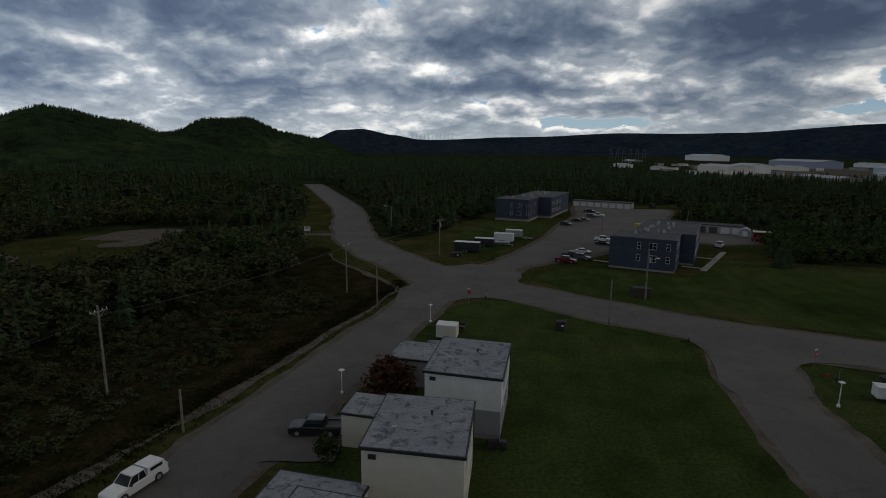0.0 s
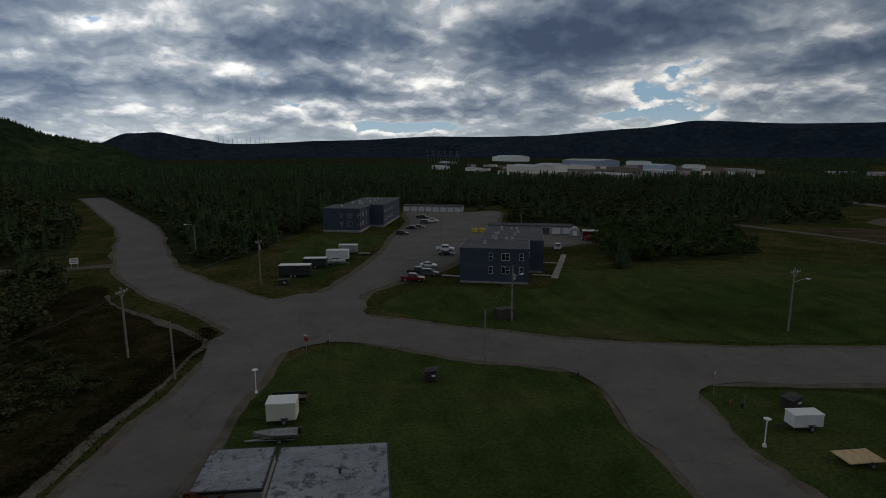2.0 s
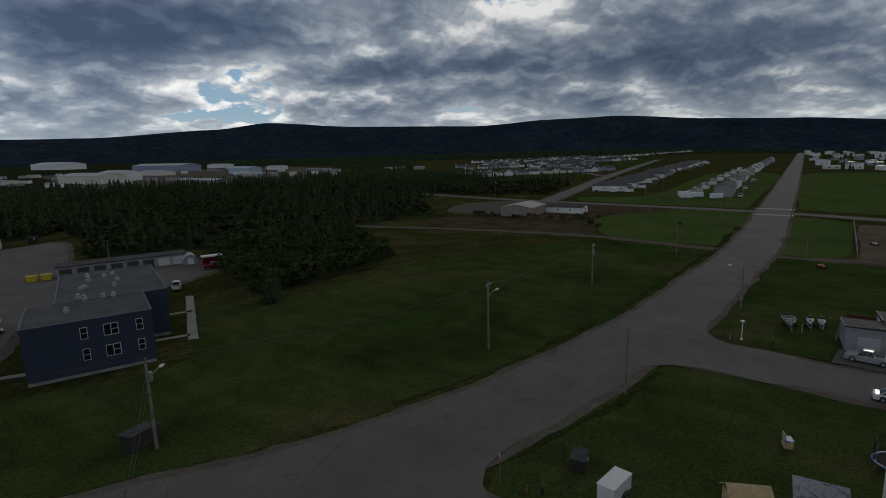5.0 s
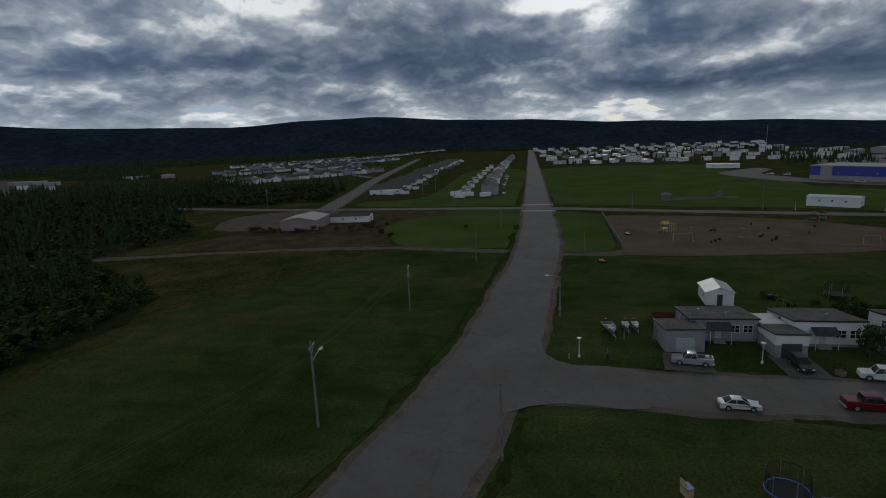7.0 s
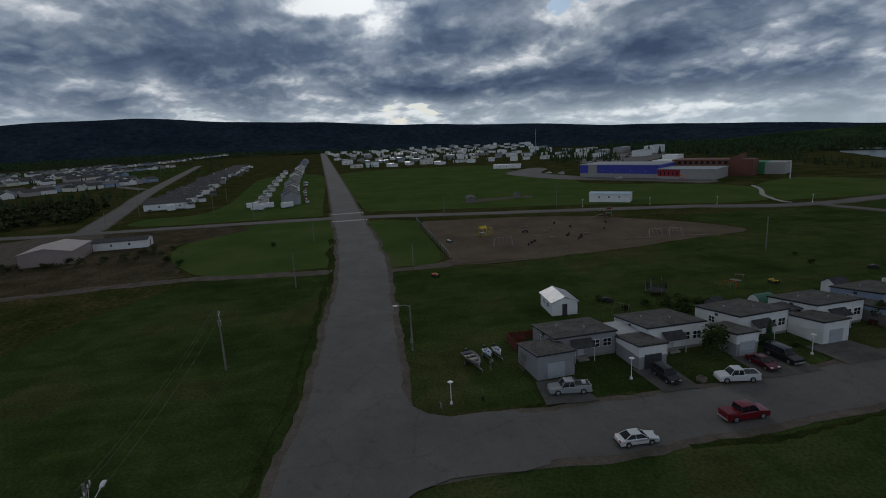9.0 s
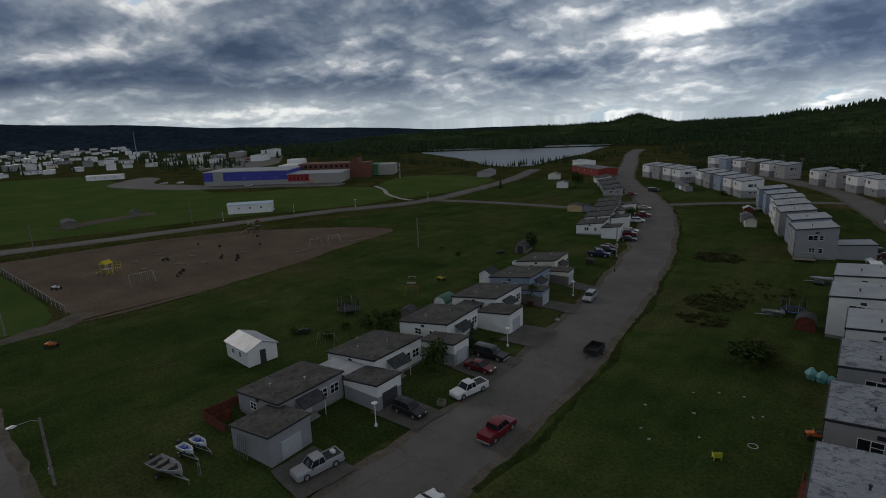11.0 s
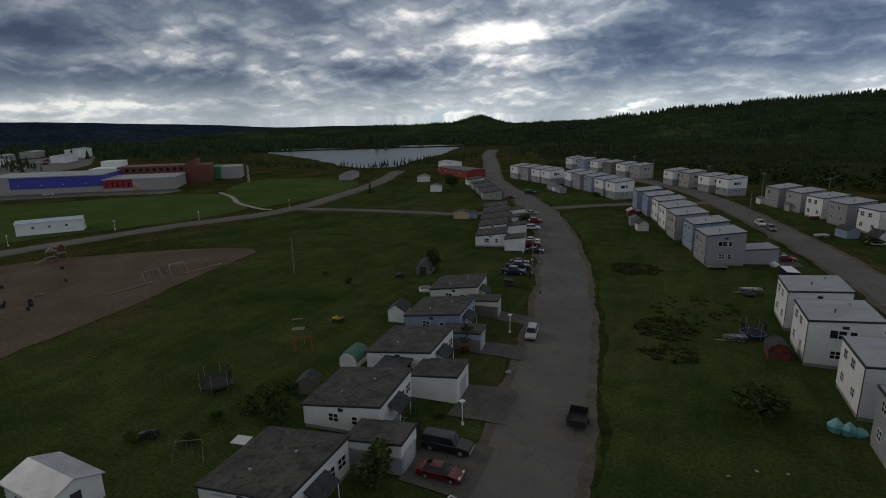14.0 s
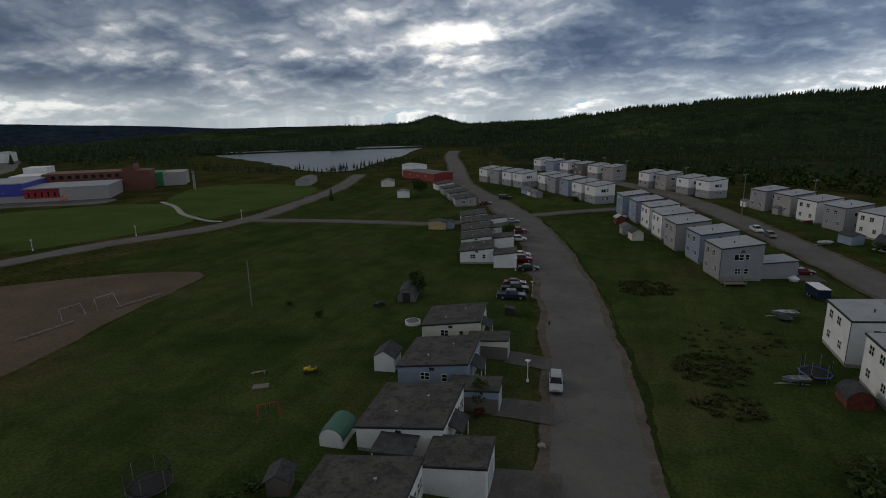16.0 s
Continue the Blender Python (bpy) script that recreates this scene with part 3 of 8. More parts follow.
# ---- the ground ----
def ground_z(x, y):
    """Level ground that falls away towards the lake country in the south-east."""
    along = 0.55 * x - 0.84 * y
    return -0.035 * max(0.0, along - 700.0)


def build_ground():
    bm = bmesh.new()
    radii = [0, 15, 30, 50, 75, 100, 140, 190, 250, 330, 430, 560, 720, 920, 1200, 1600, 2200, 3000, 4200]
    n, rings = 72, []
    for r in radii:
        ring = []
        for k in range(n if r else 1):
            a = 2 * math.pi * k / n
            x, y = 60 + r * math.cos(a), 30 + r * math.sin(a)
            ring.append(bm.verts.new((x, y, ground_z(x, y))))
        rings.append(ring)
    for k in range(n):
        bm.faces.new((rings[0][0], rings[1][k], rings[1][(k + 1) % n]))
    for a, b in zip(rings[1:], rings[2:]):
        for k in range(n):
            bm.faces.new((a[k], b[k], b[(k + 1) % n], a[(k + 1) % n]))
    tagged(mesh_object("ground", bm, "wild"), "dark rough grass and scrub around the town", "ground", kind="structure")


build_ground()

LAWN = dict(label="mown dark green lawn with faint mowing tracks", category="lawn")
sheet("lawn", [(-19, 20), (-18, 58), (-14, 86), (-5, 100), (8, 95), (24, 86), (26, 78), (25.5, 60), (25, 20), (26, -40), (-22, -40)], 0.011, "lawn", 0.6, **LAWN)
sheet("lawn", [(35.5, 66), (38, 75), (46, 76.6), (62, 72.5), (72, 70.5), (74.6, 64), (75, 40), (75.5, 20), (77.5, 0), (80, -12), (84, -38), (92, -68), (102, -102), (106, -118), (90, -128), (70, -140), (56, -135), (48, -100), (40, -65), (36, -40), (35, 0), (34.5, 40)], 0.012, "lawn", 0.6, **LAWN)
sheet("lawn", [(4, 119), (17, 106), (37, 95.5), (52, 90), (78, 83.5), (110, 80.8), (160, 79.6), (165, 90), (165, 110), (150, 122), (120, 134), (108, 141), (87, 140), (66, 141), (58, 150), (48, 140), (38, 126), (22, 132), (12, 130)], 0.013, "lawn", 0.9, **LAWN)
sheet("lawn", [(87, 60), (88, 66), (95, 67.5), (157, 64.6), (159, 53), (156, 40), (159, 3), (164, -20), (170, -44), (200, -40), (198, -80), (190, -96), (139, -103), (125, -100), (112, -80), (104, -62), (96, -38), (92, -15), (88, 8), (86, 30)], 0.014, "lawn", 0.6, **LAWN)
sheet("lawn", [(163, 66), (232, 66.5), (244, 64), (234, 48), (219, 49), (166, 51)], 0.015, "turf", 0.4, **LAWN)
sheet("lawn", [(168, 80), (255, 82), (256, 110), (215, 130), (172, 112)], 0.016, "turf", 0.8, **LAWN)
sheet("lawn", [(272, 66), (560, 80), (560, -60), (440, -62), (400, -80), (330, -66), (296, -100), (270, -118), (246, -118), (220, -92), (226, -62), (244, -25), (258, 22)], 0.017, "turf", 1.0, **LAWN)
sheet("lawn", [(216, -96), (262, -122), (285, -165), (262, -185), (226, -178), (212, -140)], 0.018, "turf", 0.8, **LAWN)
sheet("lawn", [(194, -106), (206, -140), (208, -172), (180, -190), (152, -172), (136, -140), (138, -112)], 0.019, "lawn", 0.6, **LAWN)
sheet("lawn", [(268, 85), (560, 98), (560, 150), (330, 140), (300, 168), (276, 160)], 0.020, "turf", 0.8, **LAWN)
sheet("lawn", [(27, -60), (31, -90), (38, -122), (46, -150), (30, -170), (0, -130), (-10, -80), (10, -50)], 0.021, "lawn", 0.6, **LAWN)
sheet("lawn", [(112, -122), (92, -132), (70, -147), (62, -160), (80, -185), (100, -200), (130, -205), (150, -200), (140, -172), (124, -147)], 0.022, "lawn", 0.6, **LAWN)
sheet("lawn", [(-12, 140), (-4, 150), (6, 180), (14, 206), (-6, 214), (-14, 200), (-18, 165)], 0.023, "lawn", 0.8, **LAWN)

ROADS = dict(
    R1=([(-41.4, -60), (-35.9, -20), (-29.5, 18), (-26.2, 38.5), (-24.0, 52), (-21.9, 64), (-19.5, 78), (-16.9, 92), (-14.4, 105), (-13.4, 112)], 10.2),
    NW=([(-8, 103), (-15, 115), (-24, 128), (-36, 143), (-48, 163), (-58, 190), (-76, 242), (-106, 305), (-150, 394), (-185, 455)], 13.9),
    E=([(-17, 116), (-8, 111.5), (1, 107.5), (12, 100.2), (26, 91.8), (40, 85.6), (56, 80.8), (76, 77), (98, 74.4), (125, 73.2), (157, 71.5), (213, 72.3), (272, 75), (420, 81), (750, 96), (1600, 135)], 13.2),
    side=([(33.5, 86), (32.2, 76), (30.6, 66), (29.8, 50), (29.6, 20), (30.5, -20), (34, -56), (39, -84), (45, -113), (53, -145), (66, -185), (90, -222), (130, -262)], 9.6),
    street=([(80.8, 74), (80.4, 62), (80.1, 45), (80.4, 25), (82, 8.5), (84.6, -10), (88.2, -33), (95.5, -65), (108.5, -107), (126, -144), (145, -176), (160, -206), (174, -243), (195, -303), (222, -376), (240, -440)], 10.6),
    cross=([(300, 360), (280, 260), (268, 200), (262, 120), (257, 74), (241, 20), (228, -25), (217, -60), (203, -92), (206, -135), (214, -180), (232, -235)], 8.0),
    lane=([(201, -98), (170, -104), (139, -107), (118, -122), (100, -137), (78, -150), (55, -158)], 5.0),
    north=([(262, 178), (278, 181), (374, 201), (511, 230), (1039, 325)], 11.0),
)
SHOULDER = dict(label="strip of pale gravel along the road edge", category="road shoulder")
ASPHALT = dict(label="worn grey asphalt road with crumbling gravel edges", category="road")
for k, (key, (pts, width)) in enumerate(ROADS.items()):
    ribbon("road_shoulder", pts, width + 1.0, 0.018 + 0.004 * k, "gravel", 1.1, **SHOULDER)
for k, (key, (pts, width)) in enumerate(ROADS.items()):
    ribbon("road", pts, width - 1.3, 0.055 + 0.005 * k, "asphalt", 0.9, **ASPHALT)
# mouths of the junctions
sheet("road", [(-22, 106), (-19.5, 112), (-24, 124), (-14, 129), (-7, 132), (2, 124), (2, 114), (14, 104), (10, 96), (-4, 102), (-11, 98), (-14, 90), (-20, 92)], 0.100, "asphalt", 0.5, **ASPHALT)
sheet("road", [(20, 92), (27, 83), (27.6, 76), (26, 66), (35, 66), (37, 74), (41, 77.4), (50, 77), (44, 86), (32, 91)], 0.105, "asphalt", 0.5, **ASPHALT)
sheet("road", [(64, 74.5), (72, 72), (75.2, 66), (75.2, 56), (85.6, 56), (86.2, 64), (90, 68.2), (97, 69), (96, 78), (76, 80)], 0.110, "asphalt", 0.4, **ASPHALT)
LOT = [(-12, 124), (-7, 133), (-1, 147), (9, 178), (15, 206), (24, 236), (30, 281), (54, 273), (75, 273), (62, 228), (54, 204), (80, 198), (86, 186), (64, 172), (52, 178), (40, 176), (33, 166), (28, 155), (20, 144), (10, 135), (3, 127), (1, 117)]
sheet("road_shoulder", LOT, 0.050, "gravel", 0.8, **SHOULDER)
sheet("parking_lot", [(-9, 124), (-5, 133), (1, 147), (11, 178), (17, 206), (26, 236), (32, 279), (54, 271.5), (73, 271), (60, 227), (52, 202), (79, 196), (84, 186), (64, 174), (52, 180), (39, 178), (31.5, 167), (26, 156), (18, 145.5), (8.5, 136.5), (1.5, 128), (0, 117)], 0.120, "asphalt", 0.5, label="grey asphalt parking lot between two apartment blocks", category="parking lot")
sheet("playground_ground", [(232, 46), (219, 47.7), (165, 48), (160, 50.5), (157, 36), (160, 3), (164, -16), (168, -41), (176, -42), (188, -36), (203, -24), (214, -14), (226, 14)], 0.030, "sand", 0.7, label="bare brown sand of the playground", category="sand")
for pts in ([(163, 79), (168, 113), (166, 146), (158, 180), (146, 215), (120, 240)], [(160, 67), (159, 58), (160, 50), (164, 46)]):
    ribbon("track", pts, 4.6, 0.02, "gravel", 1.6, label="narrow gravel track across the grass", category="track")
ribbon("track", [(-58, 170), (-75, 166), (-95, 160), (-120, 158)], 5, 0.03, "gravel", 1.6, label="gravel side track into the woods", category="track")
for x in (248, 270):
    for k in range(12):
        y = 67.0 + k * 1.2 + (x - 257) * 0.04
        if k % 1 == 0:
            tagged(mesh_object("crosswalk_bar", boxes((x - 1.3, x + 1.3, y, y + 0.6, 0.125, 0.135)), "line"), "worn white painted bar of a crosswalk", "road marking", "crosswalk bars", "structure")

ribbon("drainage_edge", [(-40, 20), (-35.6, 40), (-31.8, 52), (-29.2, 66), (-27, 78), (-24.8, 86), (-22.9, 100), (-22.3, 105), (-26.5, 111.5), (-33, 119), (-42.2, 128.3), (-48, 138)], 1.3, 0.03, "gravel", 1.1, label="pale gravel edge of the roadside ditch", category="ditch edge")
# lake
sheet("water", [(475, -415), (462, -374), (400, -334), (340, -296), (280, -252), (250, -254), (260, -330), (268, -385), (284, -450), (297, -517), (369, -502), (352, -450), (385, -438), (436, -440)], 0.06, "water", 6.0, label="still pale grey lake ringed by spruces", category="lake", step=8)

# ---- hills ----
RIDGES = {}


def ridge_point(name, az, u):
    """A place on a hill: azimuth in degrees, and u from its foot (0) over its crest (0.62) to its back (1)."""
    dist, depth, heights, rough, (cx, cy) = RIDGES[name]
    top = heights[-1][1]
    for (a, ha), (b, hb) in zip(heights, heights[1:]):
        if a <= az <= b:
            w = (az - a) / (b - a)
            top = ha + (hb - ha) * (w * 0.4 + 0.6 * w * w * (3 - 2 * w))
            break
    v = u / 0.62
    shape = (1 - math.cos(min(1.0, v) * math.pi)) / 2 if v < 1 else 1 - ((u - 0.62) / 0.38) ** 2 * 0.8
    r = dist + (u - 0.62) * depth
    x, y = cx + r * math.sin(radians(az)), cy + r * math.cos(radians(az))
    wob = noise.fractal((x / dist * 9, y / dist * 9, dist * 0.01), 1.0, 2.0, 5) * rough
    foot = ground_z(x, y) - 3
    return x, y, foot + (top - foot) * shape + wob * min(1.0, shape * 3)


def ridge(name, dist, depth, heights, mat, rough, label, step=0.5, rows=9, middle=(10, 40)):
    """A long wooded hill round the town, with its crest's height at a few azimuths."""
    RIDGES[name] = (dist, depth, heights, rough, middle)
    az0, az1 = heights[0][0], heights[-1][0]
    n = int((az1 - az0) / step) + 1
    bm = bmesh.new()
    grid = [[bm.verts.new(ridge_point(name, az0 + k * step, i / (rows - 1))) for i in range(rows)] for k in range(n)]
    for a, b in zip(grid, grid[1:]):
        for i in range(rows - 1):
            bm.faces.new((a[i], a[i + 1], b[i + 1], b[i]))
    bmesh.ops.recalc_face_normals(bm, faces=bm.faces)
    return tagged(mesh_object(name, bm, mat, smooth=True), label, "hill", kind="structure")


# the ridges in farhill carry painted haze blue over their forest
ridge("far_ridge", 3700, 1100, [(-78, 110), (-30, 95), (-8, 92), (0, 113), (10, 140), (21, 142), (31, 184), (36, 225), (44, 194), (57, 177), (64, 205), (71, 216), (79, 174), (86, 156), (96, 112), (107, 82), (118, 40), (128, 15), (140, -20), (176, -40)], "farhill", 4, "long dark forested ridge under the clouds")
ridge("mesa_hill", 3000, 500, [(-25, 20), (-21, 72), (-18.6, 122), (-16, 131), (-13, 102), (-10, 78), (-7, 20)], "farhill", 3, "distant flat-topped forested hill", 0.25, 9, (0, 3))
ridge("round_hill", 1500, 500, [(-39, 40), (-34, 62), (-31, 97), (-27, 101), (-24, 68), (-21, 52), (-16, 10)], "hill", 4, "steep round-topped forested hill", 0.25, 12, (0, 3))
ridge("green_hill", 1050, 620, [(-76, 60), (-55, 74), (-47, 71), (-43.5, 90), (-38, 70), (-34, 44), (-27, 8)], "hill", 5, "broad green wooded hill beyond the forest", 0.4, 14, (0, 3))
ridge("lakeside_hill", 1750, 700, [(122, -30), (138, 2), (145, -2), (151, 5), (156.5, 10), (159.7, 31), (163, 6), (168, 10), (177, 16)], "hill", 3, "dark forested hills behind the lake", 0.3, 12, (62, 68))
ridge("south_hill", 900, 520, [(159, 4), (166, 17), (170, 18), (174, 27), (180, 37), (186, 44), (193, 50), (200, 55), (218, 58), (240, 36), (264, 15)], "hill", 4, "wooded hillside rising behind the two-storey houses", 0.5, 16, (62, 68))
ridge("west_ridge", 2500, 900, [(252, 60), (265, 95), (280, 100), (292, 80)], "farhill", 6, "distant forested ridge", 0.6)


# ---- buildings ----
def plate(pts, y0, y1):
    return solid(pts, y0, y1)


FACE = {"-y": 0.0, "+x": 90.0, "+y": 180.0, "-x": 270.0}
window_cache = {}


def add_window(parent, face, off, out, z, w, h, style="double"):
    """A window on a wall: its frame, with the panes under it. off runs along the wall, out is how far the wall stands from the middle."""
    key = (w, h, style)
    turn = ident(0, 0, 0, FACE[face])
    along = {"-y": (off, -out), "+y": (-off, out), "+x": (off, -out), "-x": (-off, -out)}[face]
    if face in ("-y", "+y"):
        place = Matrix.Translation((off, -out if face == "-y" else out, z))
    else:
        place = Matrix.Translation((out if face == "+x" else -out, off, z))
    m = place @ turn
    if key not in window_cache:
        b = 0.065
        xs, zs = [-w / 2, -w / 2 + b, w / 2 - b, w / 2], [-h / 2, -h / 2 + b, h / 2 - b, h / 2]
        if style in ("double", "wide"):
            xs[2:2] = [-0.035, 0.035]
        if style in ("single", "double", "wide"):
            zs[2:2] = [-0.03, 0.03]
        middle = (2 if len(xs) == 6 else None), (2 if len(zs) == 6 else None)

        def bar(i, k):
            if i in (0, len(xs) - 2) or k in (0, len(zs) - 2) or i == middle[0]:
                return True
            return k == middle[1] and (style != "wide" or i > 2)

        fr = part("window", lattice(xs, zs, bar, -0.05, 0.03), "frame", parent)
        fr.matrix_basis = m
        pn = part("pane", boxes((-w / 2 + 0.04, w / 2 - 0.04, -0.012, 0.02, -h / 2 + 0.04, h / 2 - 0.04)), "glass", fr)
        window_cache[key] = (fr.data, pn.data)
        return fr
    fd, pd = window_cache[key]
    fr = new("window", fd)
    fr.parent, fr.matrix_basis = parent, m
    pn = new("pane", pd)
    pn.parent = fr
    return fr


def lattice(xs, zs, bar, y0, y1):
    """A frame of joined bars: the cells of a grid for which bar() holds, as one solid."""
    bm = bmesh.new()
    made = {}

    def v(i, k, y):
        if (i, k, y) not in made:
            made[i, k, y] = bm.verts.new((xs[i], y, zs[k]))
        return made[i, k, y]

    n, q = len(xs) - 1, len(zs) - 1
    for i in range(n):
        for k in range(q):
            if not bar(i, k):
                continue
            bm.faces.new((v(i, k, y0), v(i + 1, k, y0), v(i + 1, k + 1, y0), v(i, k + 1, y0)))
            for (a, c), (d, e), (oi, ok) in (((i, k), (i + 1, k), (i, k - 1)), ((i + 1, k), (i + 1, k + 1), (i + 1, k)), ((i + 1, k + 1), (i, k + 1), (i, k + 1)), ((i, k + 1), (i, k), (i - 1, k))):
                if not (0 <= oi < n and 0 <= ok < q and bar(oi, ok)):
                    bm.faces.new((v(a, c, y0), v(a, c, y1), v(d, e, y1), v(d, e, y0)))
    bmesh.ops.recalc_face_normals(bm, faces=bm.faces)
    return bm


def roof_parts(parent, x0, x1, y0, y1, z0, z1, roof, over=0.18, edge=0.24):
    """A single-pitch roof: black edge trim and a roof skin let into it. z0 at x0, z1 at x1."""
    g = (z1 - z0) / (x1 - x0)
    a0, a1 = x0 - over, x1 + over
    h0, h1 = z0 - g * over, z1 + g * over
    part("roof_edge", plate([(a0, h0), (a1, h1), (a1, h1 + edge), (a0, h0 + edge)], y0 - over, y1 + over), "trim", parent, "black metal roof edge")
    i = 0.13
    part("roof", plate([(a0 + i, h0 + g * i + edge - 0.02), (a1 - i, h1 - g * i + edge - 0.02), (a1 - i, h1 - g * i + edge + 0.02), (a0 + i, h0 + g * i + edge + 0.02)], y0 - over + i, y1 + over - i), roof, parent)


def roof_vent(parent, x, y, z, h=0.5, r=0.09, mat="black"):
    part("roof_vent", rods(((x, y, z - 0.1), (x, y, z + h), r), ((x, y, z + h), (x, y, z + h + 0.1), r * 1.7)), mat, parent)


def town_house(x, y, rz, label, wall, roof, W=8.0, L=8.4, zl=6.4, zh=7.3, lower="", flip=False, garage=None, rich=True, group="two-storey houses"):
    """A two-storey house with a single-pitch roof. Its street side is -x and stands higher."""
    h = thing("house", label, "house", ident(x, y, 0, rz), group)
    part("foundation", boxes((-W / 2 + 0.05, W / 2 - 0.05, -L / 2 + 0.05, L / 2 - 0.05, -0.3, 0.55)), "concrete", h, "grey concrete foundation")
    z0 = 0.5
    if lower:
        part("lower_wall", boxes((-W / 2 + 0.03, W / 2 - 0.03, -L / 2 + 0.03, L / 2 - 0.03, 0.5, 3.0)), lower, h)
        z0 = 2.98
    part("wall", plate([(-W / 2, z0), (W / 2, z0), (W / 2, zl), (-W / 2, zh)], -L / 2, L / 2), wall, h)
    roof_parts(h, -W / 2, W / 2, -L / 2, L / 2, zh, zl, roof)
    roof_vent(h, 0.6, 1.2, (zl + zh) / 2 + 0.2, 0.35, 0.08)
    if rich:
        roof_vent(h, -1.8, -2.0, (zl + zh) / 2 + 0.4, 0.3, 0.11, "steel")
    e = 0.02
    for off in (-2.3, 0.4) if rich else (-1.6,):
        add_window(h, "+x", off, W / 2 + e, 5.0, 1.25, 1.25, "double")
    for off in (-2.3, 1.6):
        add_window(h, "+x", off, W / 2 + e, 2.1, 1.1, 1.15, "double")
    if rich:
        part("vent_grille", boxes((-W / 2 + 0.5, -W / 2 + 1.1, -L / 2 - 0.06, -L / 2, zl - 0.6, zl - 0.2)), "black", h)
        part("downpipe", rods(((W / 2 + 0.06, L / 2 - 0.1, 0.2), (W / 2 + 0.06, L / 2 - 0.1, zl - 0.1), 0.05), seg=6), "black", h)
        part("vent_grille", boxes((-0.35, 0.35, L / 2, L / 2 + 0.06, zl - 0.6, zl - 0.2)), "black", h)
    for face in ("+y",):
        add_window(h, face, -0.9 if face == "+y" else 0.9, L / 2 + e, 4.85, 0.85, 1.1, "single")
        add_window(h, face, 0.7 if face == "+y" else -0.7, L / 2 + e, 4.8, 1.9, 1.2, "wide")
        add_window(h, face, -0.9, L / 2 + e, 2.0, 0.85, 1.1, "single")
        add_window(h, face, 0.7, L / 2 + e, 2.0, 1.2, 1.1, "double")
    add_window(h, "-x", -1.5, W / 2 + e, 5.1, 1.4, 1.2, "double")
    add_window(h, "-x", 1.8, W / 2 + e, 5.1, 1.4, 1.2, "double")
    return h


def annex(x, y, rz, label, wall, roof, W, L, zl, zh, door="door_grey", face="-x", lower="", group="garages"):
    """A low garage with a single-pitch roof and a panelled door. The roof is zh at -x and zl at +x."""
    g = thing("garage", label, "garage", ident(x, y, 0, rz), group)
    z0 = -0.2
    if lower:
        part("lower_wall", boxes((-W / 2 + 0.03, W / 2 - 0.03, -L / 2 + 0.03, L / 2 - 0.03, -0.2, 1.9)), lower, g)
        z0 = 1.88
    part("wall", plate([(-W / 2, z0), (W / 2, z0), (W / 2, zl), (-W / 2, zh)], -L / 2, L / 2), wall, g)
    roof_parts(g, -W / 2, W / 2, -L / 2, L / 2, zh, zl, roof, 0.15, 0.2)
    if door:
        bm = boxes((-1.25, 1.25, -0.05, 0.05, 0.0, 2.1))
        for k in range(4):
            box(bm, -1.2, 1.2, -0.075, 0.0, 0.06 + k * 0.52, 0.5 + k * 0.52, 0.015)
        d = part("garage_door", bm, door, g)
        d.matrix_basis = (Matrix.Translation((-W / 2, 0, 0.05)) if face == "-x" else Matrix.Translation((0, L / 2 if face == "+y" else -L / 2, 0.05))) @ ident(0, 0, 0, FACE[face])
    return g


# two-storey houses west of the side road and along the main street
town_house(-3.7, 56.3, -4, "white two-storey house with stained grey flat roof", "white", "tar_pale", 7.5, 9.6, 6.15, 6.3, lower="grey")
annex(-11.1, 64.6, -4, "low garage joined to a white house, stained grey roof", "taupe", "tar_pale", 5.0, 5.6, 3.2, 3.3)
town_house(-6.3, 41.95, 0, "cream two-storey house with stained grey flat roof", "cream", "tar_pale", 7.5, 8.5, 6.15, 6.3)
annex(-13.15, 50.0, -3, "cream garage with stained grey flat roof", "cream", "tar_pale", 3.5, 4.2, 3.2, 3.3)
town_house(-9.2, 27.6, -5, "cream two-storey house with stained grey flat roof", "cream", "tar_pale", 7.5, 9.0, 6.15, 6.3)
annex(-13.3, 35.8, -5, "low cream garage with stained grey flat roof", "cream", "tar_pale", 7.0, 4.6, 3.2, 3.3)

ROW_B = [(47.6, 44.6, "white", "tar_pale"), (46.2, 30.2, "taupe", "tar_pale"), (46.4, 17.2, "taupe", "tar_pale"), (46.5, 4.3, "grey", "tar_pale"), (46.8, -8.5, "white", "roof_new"), (49.7, -21.6, "white", "roof_new"), (50.2, -34.0, "white", "roof_new")]
NICE = {"white": "white", "taupe": "warm grey", "grey": "grey", "bluegrey": "blue-grey", "cream": "cream", "brownish": "grey-brown"}
for bx, by, wall, roof in ROW_B:
    town_house(bx, by, 2, NICE[wall] + " vinyl-sided two-storey house with " + ("stained" if roof == "tar_pale" else "new pale") + " grey roof", wall, roof, zl=6.2, zh=6.9)
annex(41.6, -13.5, 2, "small white garage with pale grey roof", "white", "roof_new", 4.0, 4.4, 2.9, 3.3)
annex(43.8, -27.0, 2, "small white garage with pale grey roof", "white", "roof_new", 4.0, 4.4, 2.9, 3.3)

